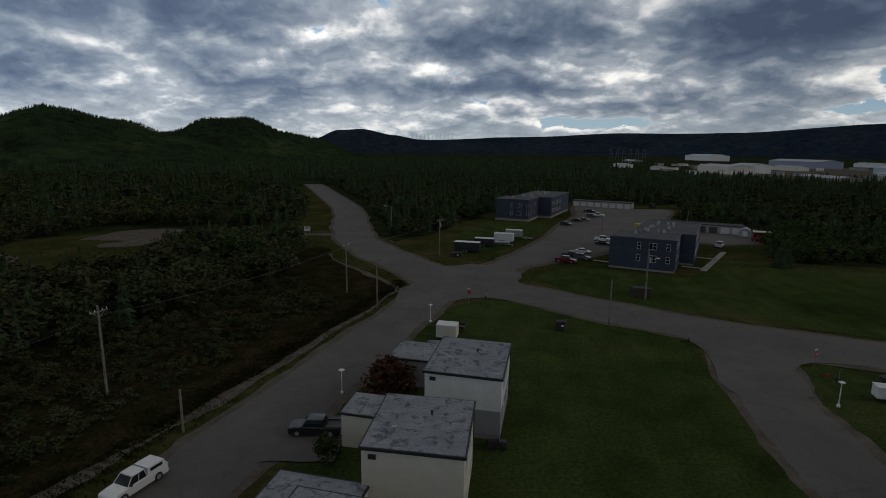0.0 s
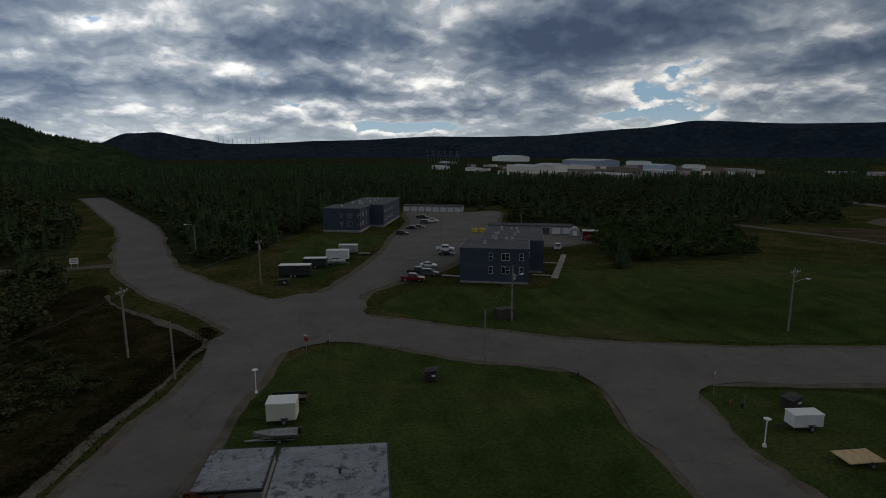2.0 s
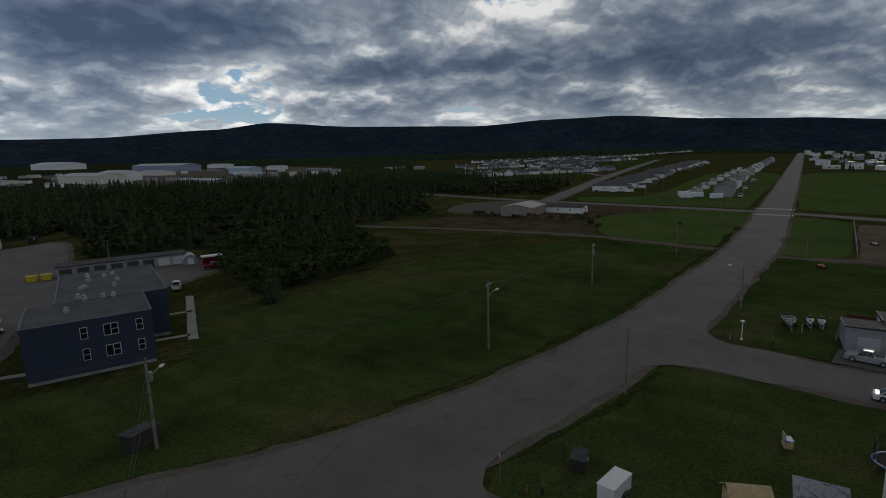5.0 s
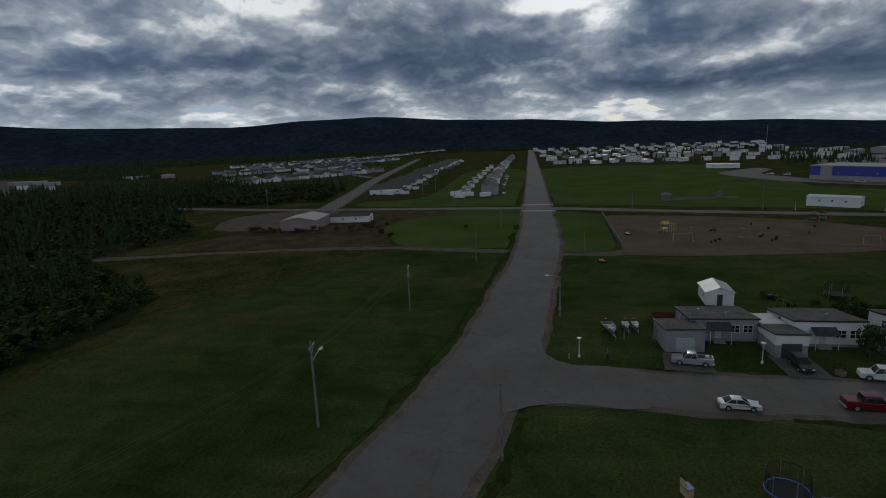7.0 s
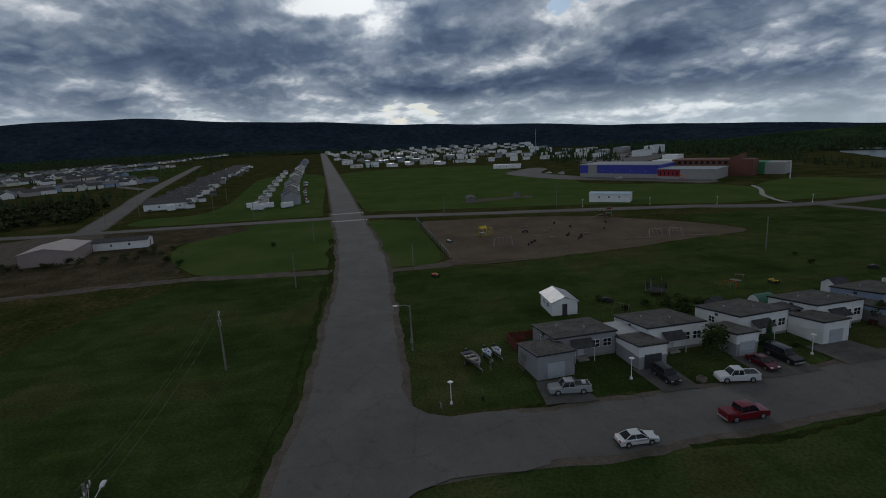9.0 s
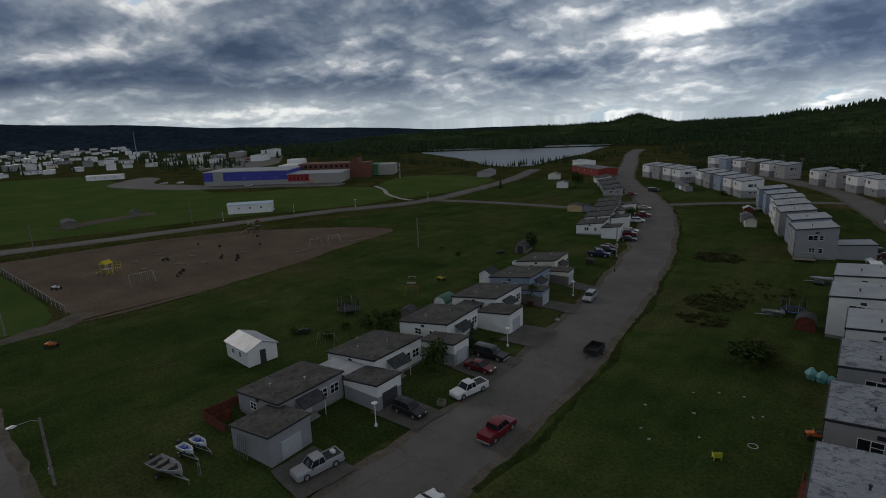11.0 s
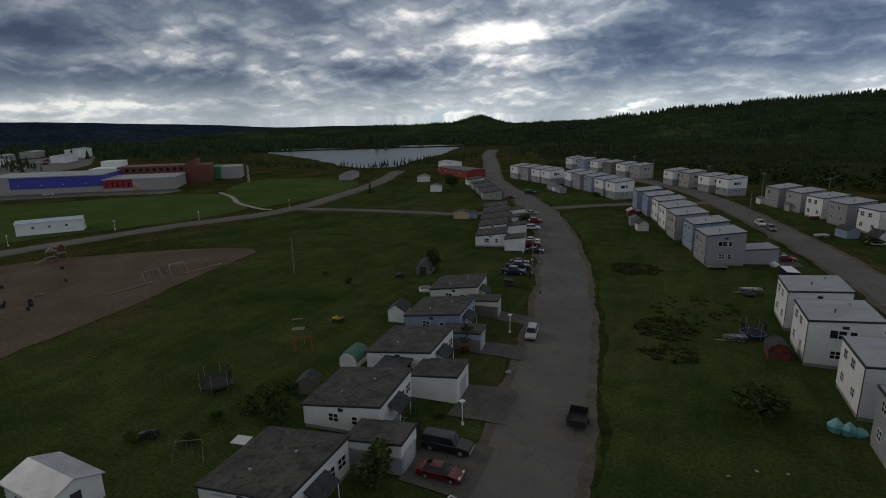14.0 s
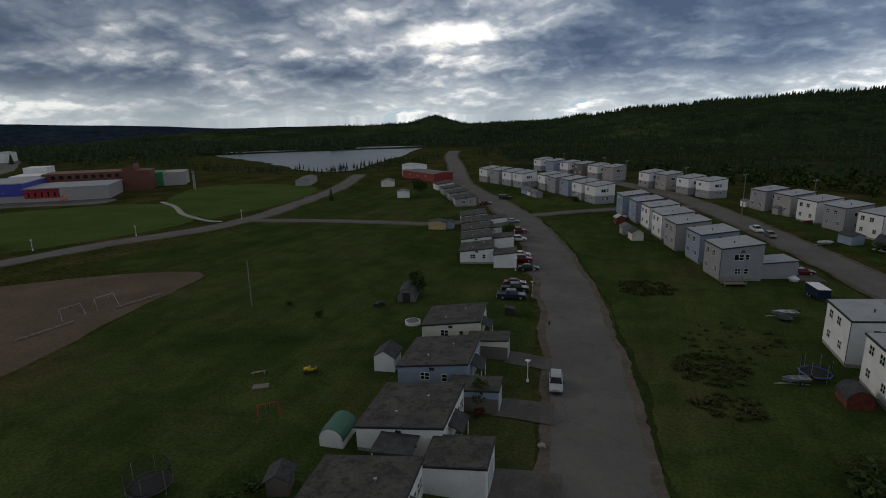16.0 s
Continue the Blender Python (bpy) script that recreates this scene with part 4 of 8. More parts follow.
ROW_C = [(61.4, -70.2, "grey"), (63.9, -82.2, "bluegrey"), (68.0, -93.2, "taupe"), (70.6, -104.4, "white"), (73.3, -116.4, "white"), (76.8, -126.0, "bluegrey"), (80.8, -137.0, "bluegrey")]
for bx, by, wall in ROW_C:
    town_house(bx, by, 17, NICE[wall] + " two-storey house with pale grey roof", wall, "roof_new", 8.0, 7.6)
annex(54.0, -72.6, 17, "grey garage with pale grey roof and dark edge", "grey", "roof_new", 7.6, 5.4, 3.0, 3.5)
ROW_D = [(37.8, -156.2, "grey"), (32.8, -147.0, "taupe"), (28.8, -136.2, "white"), (25.0, -125.6, "grey"), (20.2, -115.6, "white"), (15.6, -105.0, "white"), (11.2, -94.0, "grey"), (6.8, -83.0, "white")]
for bx, by, wall in ROW_D:
    town_house(bx, by, 25, NICE[wall] + " two-storey house with grey roof", wall, "roof_new", 8.0, 7.6, rich=bx < 31)
for rows, rz in ((([(73, -208, "white"), (66.3, -201.5, "taupe"), (58.7, -189.6, "white"), (52.2, -181, "white")]), 32), (([(92.4, -159.5, "white"), (98.0, -167.5, "white"), (104, -177, "bluegrey"), (110, -184, "grey"), (115.6, -192, "white")]), 34), (([(131, -273, "white"), (122.4, -263, "bluegrey"), (113.4, -254, "white"), (105.4, -247, "brownish"), (97.4, -238, "white"), (89.6, -231, "taupe")]), 42), (([(148.5, -215.5, "white"), (141.5, -210, "grey"), (134, -203.6, "white"), (127.6, -197.6, "white")]), 46)):
    for bx, by, wall in rows:
        town_house(bx, by, rz, NICE[wall] + " two-storey house with grey roof, far down the street", wall, "roof_new", 8.0, 7.6, rich=False, lower="grey" if wall == "white" else "")


def awning(parent, x, y, z, w):
    bm = solid([(-1.5, -0.75), (0, 0), (0, 0.12), (-1.5, -0.62)], -w / 2, w / 2)
    a = part("awning", bm, "shingle", parent, "dark shingled door awning")
    a.matrix_basis = Matrix.Translation((x, y, z))
    for q in (-1, 1):
        part("awning_post", rods(((x - 1.35, y + q * (w / 2 - 0.15), 0), (x - 1.35, y + q * (w / 2 - 0.15), z - 0.65), 0.05)), "frame", parent)


def bungalow(x, y, rz, label, wall, W=8.2, L=8.9, zl=3.6, zh=5.0, lower="", canopy=0.8, group="bungalows"):
    """A single-storey house whose roof rises towards the street at -x."""
    h = thing("house", label, "house", ident(x, y, 0, rz), group)
    part("foundation", boxes((-W / 2 + 0.05, W / 2 - 0.05, -L / 2 + 0.05, L / 2 - 0.05, -0.3, 0.45)), "concrete", h)
    part("wall", plate([(-W / 2, 0.42), (W / 2, 0.42), (W / 2, zl), (-W / 2, zh)], -L / 2, L / 2), wall, h)
    roof_parts(h, -W / 2, W / 2, -L / 2, L / 2, zh, zl, "tar_dark", 0.2, 0.22)
    for dx, dy in ((1.0, 2.2), (-1.5, -1.0)):
        roof_vent(h, dx, dy, zh + (zl - zh) * (dx + W / 2) / W + 0.2, 0.3, 0.09, "steel")
    e = 0.02
    for off in (-3.3, -1.5):
        add_window(h, "-x", off, W / 2 + e, 1.95, 1.35, 1.2, "double")
    add_window(h, "+y", -1.6, L / 2 + e, 1.75, 0.7, 1.0, "single")
    add_window(h, "+y", 0.9, L / 2 + e, 1.75, 1.2, 1.0, "double")
    for off in (-2.4, 1.2):
        add_window(h, "+x", off, W / 2 + e, 1.6, 1.2, 1.0, "double")
    part("vent_grille", boxes((-0.3, 0.3, L / 2, L / 2 + 0.07, zl - 0.05, zl + 0.32)), "black", h)
    part("door", boxes((-W / 2 - 0.05, -W / 2, canopy - 0.45, canopy + 0.45, 0.45, 2.5)), "door_white", h, "white front door")
    part("step", boxes((-W / 2 - 1.1, -W / 2, canopy - 0.8, canopy + 0.8, 0, 0.22), (-W / 2 - 0.6, -W / 2, canopy - 0.8, canopy + 0.8, 0.2, 0.42)), "concrete", h)
    awning(h, -W / 2, canopy, 2.85, 3.2)
    return h


BUNG = [(101.5, 42.3, 3, "grey", 8.0, 9.4, 3.35), (101.0, 28.9, 2, "white", 9.2, 9.2, 3.7), (101.5, 14.5, 6, "white", 9.1, 8.9, 3.7), (102.1, 0.5, 4, "white", 9.0, 9.0, 3.7), (103.7, -13.0, 5, "bluegrey", 8.8, 8.8, 3.7), (105.9, -26.0, 8, "cream", 8.6, 8.0, 3.7)]
for bx, by, rz, wall, w, l, front in BUNG:
    bungalow(bx, by, rz, NICE[wall] + " single-storey house with dark sloping flat roof", wall, w, l, 2.6, front)
annex(95.8, 48.75, 5, "grey garage with dark flat roof and pale door", "grey", "tar_dark", 6.4, 5.3, 2.65, 3.3)
annex(94.5, 35.4, 2, "white and grey garage with dark flat roof and black door", "white", "tar_dark", 5.9, 4.1, 2.6, 3.35, "door_dark", lower="grey")
annex(94.8, 21.2, 4, "white and grey garage with dark flat roof and pale door", "white", "tar_dark", 6.0, 3.6, 2.6, 3.25, lower="grey")
annex(95.0, 6.7, 5, "large white garage with dark flat roof", "white", "tar_dark", 5.8, 4.7, 2.7, 3.3)
annex(97.3, -6.7, 6, "blue-grey garage with brown lower wall and dark flat roof", "bluegrey", "tar_dark", 5.8, 3.4, 2.4, 2.8, lower="brownish")
annex(99.2, -20.4, 7, "cream garage with brown lower wall and dark flat roof", "cream", "tar_dark", 5.6, 3.2, 2.4, 2.8, lower="brownish")
ROW_H = [(114.5, -69.5, 14, "white"), (118.0, -81.3, 15, "white"), (121.0, -91.1, 16, "white"), (124.0, -101.0, 18, "white"), (127.5, -111.4, 20, "white"), (140.2, -143.8, 26, "taupe"), (147.2, -157.2, 28, "grey"), (154.4, -170.0, 30, "taupe"), (162.1, -182.8, 32, "white")]
for bx, by, rz, wall in ROW_H:
    bungalow(bx, by, rz, NICE[wall] + " single-storey house with dark sloping flat roof down the street", wall, 7.6, 8.4, 2.7, 3.6)
for bx, by, rz in ((107.2, -66.2, 14), (111.2, -82.0, 15), (115.0, -94.0, 17), (118.6, -106.4, 19)):
    annex(bx, by, rz, "white garage with dark flat roof", "white", "tar_dark", 5.0, 5.0, 2.8, 3.4)


# ---- apartment blocks ----
def apartment(x, y, rz, label, U=14.8, V1=12.0, u0=3.4, U2=14.8, V2=24.0, H=7.6, base=0.45, sills=(2.95, 5.9)):
    """A slate-blue block of two flats over a low basement, of two offset wings. Local x runs along the front."""
    a = thing("apartment_building", label, "apartment block", ident(x, y, 0, rz), "apartment blocks")
    part("foundation", boxes((0.06, U - 0.06, 0.06, V1, -0.4, base + 0.1), (u0 + 0.06, u0 + U2 - 0.06, V1, V1 + V2 - 0.06, -0.4, base + 0.1)), "concrete", a)
    part("wall", boxes((0, U, 0, V1, base, H)), "apt", a)
    part("wall", boxes((u0, u0 + U2, V1 - 0.02, V1 + V2, base, H + 0.012)), "apt", a)
    part("roof", boxes((0.25, U - 0.25, 0.25, V1 + 0.2, H - 0.1, H + 0.05)), "roof_apt", a)
    part("roof", boxes((u0 + 0.25, u0 + U2 - 0.25, V1 + 0.25, V1 + V2 - 0.25, H - 0.1, H + 0.062)), "roof_apt", a)
    for k, (x0, x1, y0, y1) in enumerate(((-0.1, U + 0.1, -0.1, V1 + 0.1), (u0 - 0.1, u0 + U2 + 0.1, V1 + 0.1, V1 + V2 + 0.1))):
        z = H
        part("parapet", boxes((x0, x1, y0, y0 + 0.32, z - 0.25, z + 0.10), *([(x0, x1, y1 - 0.32, y1, z - 0.25, z + 0.10)] if k else []), (x0, x0 + 0.32, y0 + 0.32, y1 - 0.32, z - 0.25, z + 0.10), (x1 - 0.32, x1, y0 + 0.32, y1 - 0.32, z - 0.25, z + 0.10)), "apt", a)
        part("parapet_cap", boxes((x0 - 0.02, x1 + 0.02, y0 - 0.02, y0 + 0.1, z + 0.10, z + 0.14), *([(x0 - 0.02, x1 + 0.02, y1 - 0.1, y1 + 0.02, z + 0.10, z + 0.14)] if k else []), (x0 - 0.02, x0 + 0.1, y0 + 0.1, y1 - 0.1, z + 0.10, z + 0.14), (x1 - 0.1, x1 + 0.02, y0 + 0.1, y1 - 0.1, z + 0.10, z + 0.14)), "trim_grey", a, "grey metal parapet cap")

    def win(px, py, z, w, h, face, style):
        o = add_window(a, "-y", 0, 0, z, w, h, style)
        o.matrix_basis = Matrix.Translation((px, py, z)) @ ident(0, 0, 0, FACE[face])

    for z in sills:
        for px, w, style in ((6.7, 0.85, "single"), (9.8, 1.75, "wide"), (13.2, 0.85, "single")):
            win(px, -0.03, z, w, 1.6, "-y", style)
        for py, w, style in ((4.0, 1.6, "wide"), (9.0, 0.95, "single")):
            win(U + 0.03, py, z, w, 1.5, "+x", style)
            win(-0.03, py, z, w, 1.5, "-x", style)
        for py, w, style in ((2.5, 0.95, "single"), (5.5, 1.6, "wide"), (9.0, 0.95, "single"), (12.0, 1.6, "wide"), (16.5, 1.6, "wide")):
            win(u0 + U2 + 0.03, V1 + py, z, w, 1.5, "+x", style)
            win(u0 - 0.03, V1 + py, z, w, 1.5, "-x", style)
    part("door", boxes((U + 0.0, U + 0.06, V1 - 2.2, V1 - 1.2, 1.0, 3.2)), "door_dark", a)
    rnd = random.Random(5)
    for k, (px, py) in enumerate(((4.9, 5.6), (6.2, 13.1), (7.0, 11.8), (9.7, 11.9), (10.7, 11.5), (6.5, 20.2), (7.2, 20.9), (11.3, 19.3), (12.2, 24.4), (7.9, 26.8), (7.5, 31.4), (10.1, 29.1), (11.5, 30.2))):
        px, py = px + rnd.uniform(-0.2, 0.2), py * (1.0 if V2 < 30 else 1.3)
        hgt = rnd.uniform(0.5, 0.9)
        bm = boxes((px - 0.35, px + 0.35, py - 0.35, py + 0.35, H, H + hgt * 0.6), bevel=0.04)
        rod(bm, (px, py, H + hgt * 0.6), (px, py, H + hgt), 0.2)
        rod(bm, (px, py, H + hgt), (px, py, H + hgt + 0.18), 0.34, 0.1)
        part("roof_vent", bm, "steel", a, "galvanised roof ventilator")
    return a


apartment(23.3, 135.0, -20, "dark blue two-storey apartment block with flat roof")
apartment(-7.3, 219.0, -17, "dark blue two-storey apartment block at the forest edge", U=13.6, V1=15.0, u0=3.2, U2=15.6, V2=34.0, H=8.5, base=0.9, sills=(3.1, 6.1))


def garage_row(x, y, rz, n, label, dark=0):
    g = thing("garage_row", label, "garage", ident(x, y, 0, rz), "garage rows")
    w = 3.6
    part("wall", boxes((0, n * w, 0, 6, -0.2, 2.7)), "taupe", g)
    part("roof", boxes((-0.3, n * w + 0.3, -0.3, 6.3, 2.7, 2.95)), "shingle", g)
    for k in range(n):
        d = part("garage_door", boxes((k * w + 0.5, k * w + 3.1, -0.08, 0.0, 0.0, 2.2)), "door_dark" if k < dark else "door_white", g)


garage_row(29.5, 283.5, -22, 8, "low row of garages with white doors")
garage_row(50.0, 205.0, -20, 8, "low row of garages with dark and white doors", 6)


# ---- poles, lamps and wires ----
def utility_pole(x, y, h=10.0, rz=0, arm=True, lamp=None, transformer=False, lean=(0, 0), label="weathered wooden utility pole with crossarm"):
    p = thing("utility_pole", label, "utility pole", ident(x, y, 0, rz), "utility poles")
    part("pole", rods(((0, 0, -0.3), (lean[0], lean[1], h), 0.16, 0.12)), "pole", p)
    if arm:
        part("crossarm", boxes((-1.1, 1.1, -0.16, -0.05, h - 0.75, h - 0.6), bevel=0.01), "pole", p)
        part("brace", rods(((-0.7, -0.1, h - 0.7), (0, -0.1, h - 1.4), 0.025), ((0.7, -0.1, h - 0.7), (0, -0.1, h - 1.4), 0.025), seg=5), "steel", p)
        for dx in (-1.0, -0.45, 0.45, 1.0):
            part("insulator", rods(((dx, -0.1, h - 0.6), (dx, -0.1, h - 0.38), 0.05, 0.035), seg=6), "plastic_white", p)
    if transformer:
        bm = rods(((0.32, 0, h - 2.5), (0.32, 0, h - 1.6), 0.24))
        rod(bm, (0.32, 0, h - 1.6), (0.32, 0, h - 1.5), 0.26, 0.12)
        part("transformer", bm, "steel", p, "grey pole transformer")
    if lamp:
        z = h - 2.4
        lx, ly = lamp
        part("lamp_arm", rods(((0, 0, z), (lx * 0.5, ly * 0.5, z + 0.45), 0.035), ((lx * 0.5, ly * 0.5, z + 0.45), (lx, ly, z + 0.55), 0.035), seg=6), "steel", p)
        d = Vector((lx, ly)).normalized()
        head = part("lamp_head", solid([(-0.1, 0.0), (0.25, -0.1), (0.75, -0.02), (0.7, 0.1), (0.2, 0.16)], -0.14, 0.14, 0.02), "plastic_white", p, "grey cobra-head street lamp")
        head.matrix_basis = Matrix.Translation((lx, ly, z + 0.5)) @ ident(0, 0, 0, math.degrees(math.atan2(d.y, d.x)))
    return p


def street_lamp(x, y, rz, h=7.6, label="wooden pole with curved arm and street lamp"):
    p = thing("street_lamp", label, "street lamp", ident(x, y, 0, rz), "street lamps")
    part("pole", rods(((0, 0, -0.3), (0, 0, h), 0.16, 0.12)), "pole", p)
    part("arm", rods(((0, 0, h - 0.3), (0.7, 0, h + 0.1), 0.035), ((0.7, 0, h + 0.1), (1.9, 0, h + 0.15), 0.035), seg=6), "steel", p)
    hd = part("head", solid([(-0.1, 0.0), (0.25, -0.1), (0.75, -0.02), (0.7, 0.1), (0.2, 0.16)], -0.14, 0.14, 0.02), "plastic_white", p, "grey cobra-head lamp")
    hd.matrix_basis = Matrix.Translation((1.85, 0, h + 0.12))
    part("meter_box", boxes((-0.2, 0.2, -0.3, -0.1, 1.2, 1.9), bevel=0.02), "steel", p)


def yard_lamp(x, y, h=2.9, rz=0):
    p = thing("yard_lamp", "white post lamp with a flat round cap on the grass", "yard lamp", ident(x, y, 0, rz), "yard lamps")
    part("base", rods(((0, 0, 0), (0, 0, 0.3), 0.2, 0.16)), "plastic_white", p)
    part("post", rods(((0, 0, 0), (0, 0, h - 0.15), 0.055)), "plastic_white", p)
    bm = rods(((0, 0, h - 0.2), (0, 0, h), 0.12, 0.16))
    rod(bm, (0, 0, h), (0, 0, h + 0.07), 0.36, 0.22, 12)
    part("cap", bm, "plastic_white", p)


def bare_pole(x, y, h=7.0, lean=(0, 0)):
    p = thing("wooden_pole", "bare weathered wooden pole", "pole", ident(x, y, 0), "wooden poles")
    part("pole", rods(((0, 0, -0.3), (lean[0], lean[1], h), 0.14, 0.11)), "pole", p)


def wire(a, b, sag, r=0.010):
    c = bpy.data.curves.new("power_line", "CURVE")
    c.dimensions, c.bevel_depth, c.bevel_resolution = "3D", r, 0
    s = c.splines.new("POLY")
    n = 14
    s.points.add(n)
    a, b = Vector(a), Vector(b)
    for k in range(n + 1):
        u = k / n
        q = a.lerp(b, u)
        s.points[k].co = (q.x, q.y, q.z - sag * 4 * u * (1 - u), 1)
    c.materials.append(M["wire"])
    tagged(new("power_line", c), "thin sagging power line between poles", "power line", "power lines")


utility_pole(-44.4, 54.2, 10.5, 80)
utility_pole(-31.5, 101.3, 10.0, 70, lamp=None)
bare_pole(-23.1, 92.3, 7.5)
bare_pole(-31.2, 48.1, 4.5)
utility_pole(-19.0, 141.5, 10.0, 60, transformer=True)
bare_pole(16.1, 89.4, 7.5)
utility_pole(25.5, 106.2, 9.6, 20, lamp=(2.2, 0.6), transformer=True, arm=False, label="wooden utility pole with street lamp and transformer")
utility_pole(66.5, 92.6, 10.2, 10, lamp=(2.4, -0.3), label="wooden utility pole with crossarm and street lamp")
bare_pole(62.7, 71.6, 8.2)
utility_pole(108, 93, 9.2, 10, transformer=True)
street_lamp(107.3, 65.7, 95, 7.3)
street_lamp(-42.1, 185.1, 195, 8)
for px, py, h in ((162, 58.7, 5.5), (151.5, 86.7, 8), (207, 85.6, 7.5), (309, 173, 9), (302, 137.5, 9), (349, 140.7, 9), (276, 175, 7), (270, 114, 8), (145, -27.6, 8.4), (240, 36.3, 8), (243, -12.2, 9.5), (97.3, -45.5, 8.2), (30, 190, 8), (62, 205, 7)):
    bare_pole(px, py, h)
utility_pole(279, 218, 10, 0, lamp=(2.2, 0))
for px, py in ((-18.5, 58.7), (-12.6, 86.1), (36.7, 64.1), (89.4, 63.2), (89.6, 39.5), (89.7, 12.6), (92.5, -14.0), (97.6, -46.5), (239, -22), (231, -47.6), (219, -69.3), (206, -100), (104, -62.5), (110, -90)):
    yard_lamp(px, py)
for a, b in (((-44.4, 54.2), (-31.5, 101.3)), ((-44.4, 54.2), (-52, 10)), ((-31.5, 101.3), (-19, 141.5)), ((25.5, 106.2), (66.5, 92.6)), ((66.5, 92.6), (108, 93)), ((25.5, 106.2), (-19, 141.5))):
    for k in (-1.0, 0.45, 1.0):
        wire((a[0] + k * 0.5, a[1] + k * 0.8, 9.4), (b[0] + k * 0.5, b[1] + k * 0.8, 9.2), 0.9)
wire((25.5, 106.2, 8.5), (16.1, 89.4, 7.2), 0.3)
wire((25.7, 106.2, 8.0), (16.3, 89.4, 6.8), 0.3)
wire((66.5, 92.6, 8.4), (62.7, 71.6, 7.9), 0.4)


# ---- vehicles ----
def arch(cx, r, z0, n=6):
    """The rim of a wheel arch in the side outline, from the front of the wheel to its back."""
    return [(cx + r * math.cos(math.pi * k / n), z0 + r * math.sin(math.pi * k / n)) for k in range(n + 1)]


def wheel(parent, x, y, r, w=0.22):
    s = 1 if y > 0 else -1
    t = part("wheel", rods(((x, y - w / 2, r), (x, y + w / 2, r), r), seg=16), "rubber", parent)
    part("rim", rods(((x, y + s * (w / 2 - 0.03), r), (x, y + s * (w / 2 + 0.015), r), r * 0.62), seg=12), "steel", t, "silver wheel rim")


CAR = dict(
    sedan=dict(L=4.9, W=1.82, r=0.33, ax=(1.45, -1.4), side=[(2.42, 0.42), (2.44, 0.58), (2.30, 0.72), (1.75, 0.84), (1.05, 0.92), (-1.6, 0.99), (-2.2, 0.98), (-2.42, 0.88), (-2.46, 0.5)], cab=(1.15, 0.2, -0.95, -1.9), belt=0.93, roof=1.44, in_=0.28),
    suv=dict(L=4.8, W=1.86, r=0.36, ax=(1.42, -1.4), side=[(2.38, 0.5), (2.36, 0.85), (1.3, 1.06), (-2.3, 1.1), (-2.38, 0.55)], cab=(1.05, 0.35, -2.0, -2.28), belt=1.05, roof=1.72, in_=0.2),
    pickup=dict(L=5.8, W=1.98, r=0.40, ax=(1.85, -1.75), side=[(2.9, 0.55), (2.9, 0.86), (2.78, 1.02), (2.2, 1.10), (1.4, 1.15), (-2.85, 1.14), (-2.9, 0.6)], cab=(1.4, 0.75, -0.45, -0.6), belt=1.12, roof=1.86, in_=0.2),
    crew=dict(L=5.9, W=1.98, r=0.41, ax=(1.9, -1.8), side=[(2.95, 0.55), (2.95, 0.86), (2.83, 1.03), (2.3, 1.11), (1.5, 1.16), (-2.9, 1.15), (-2.95, 0.6)], cab=(1.45, 0.8, -0.95, -1.1), belt=1.13, roof=1.88, in_=0.2),
    van=dict(L=5.8, W=2.0, r=0.40, ax=(1.85, -1.75), side=[(2.9, 0.55), (2.88, 0.95), (1.5, 1.14), (-2.85, 1.14), (-2.9, 0.6)], cab=(1.35, 0.75, -2.7, -2.85), belt=1.12, roof=1.88, in_=0.17),
)
car_cache = {}


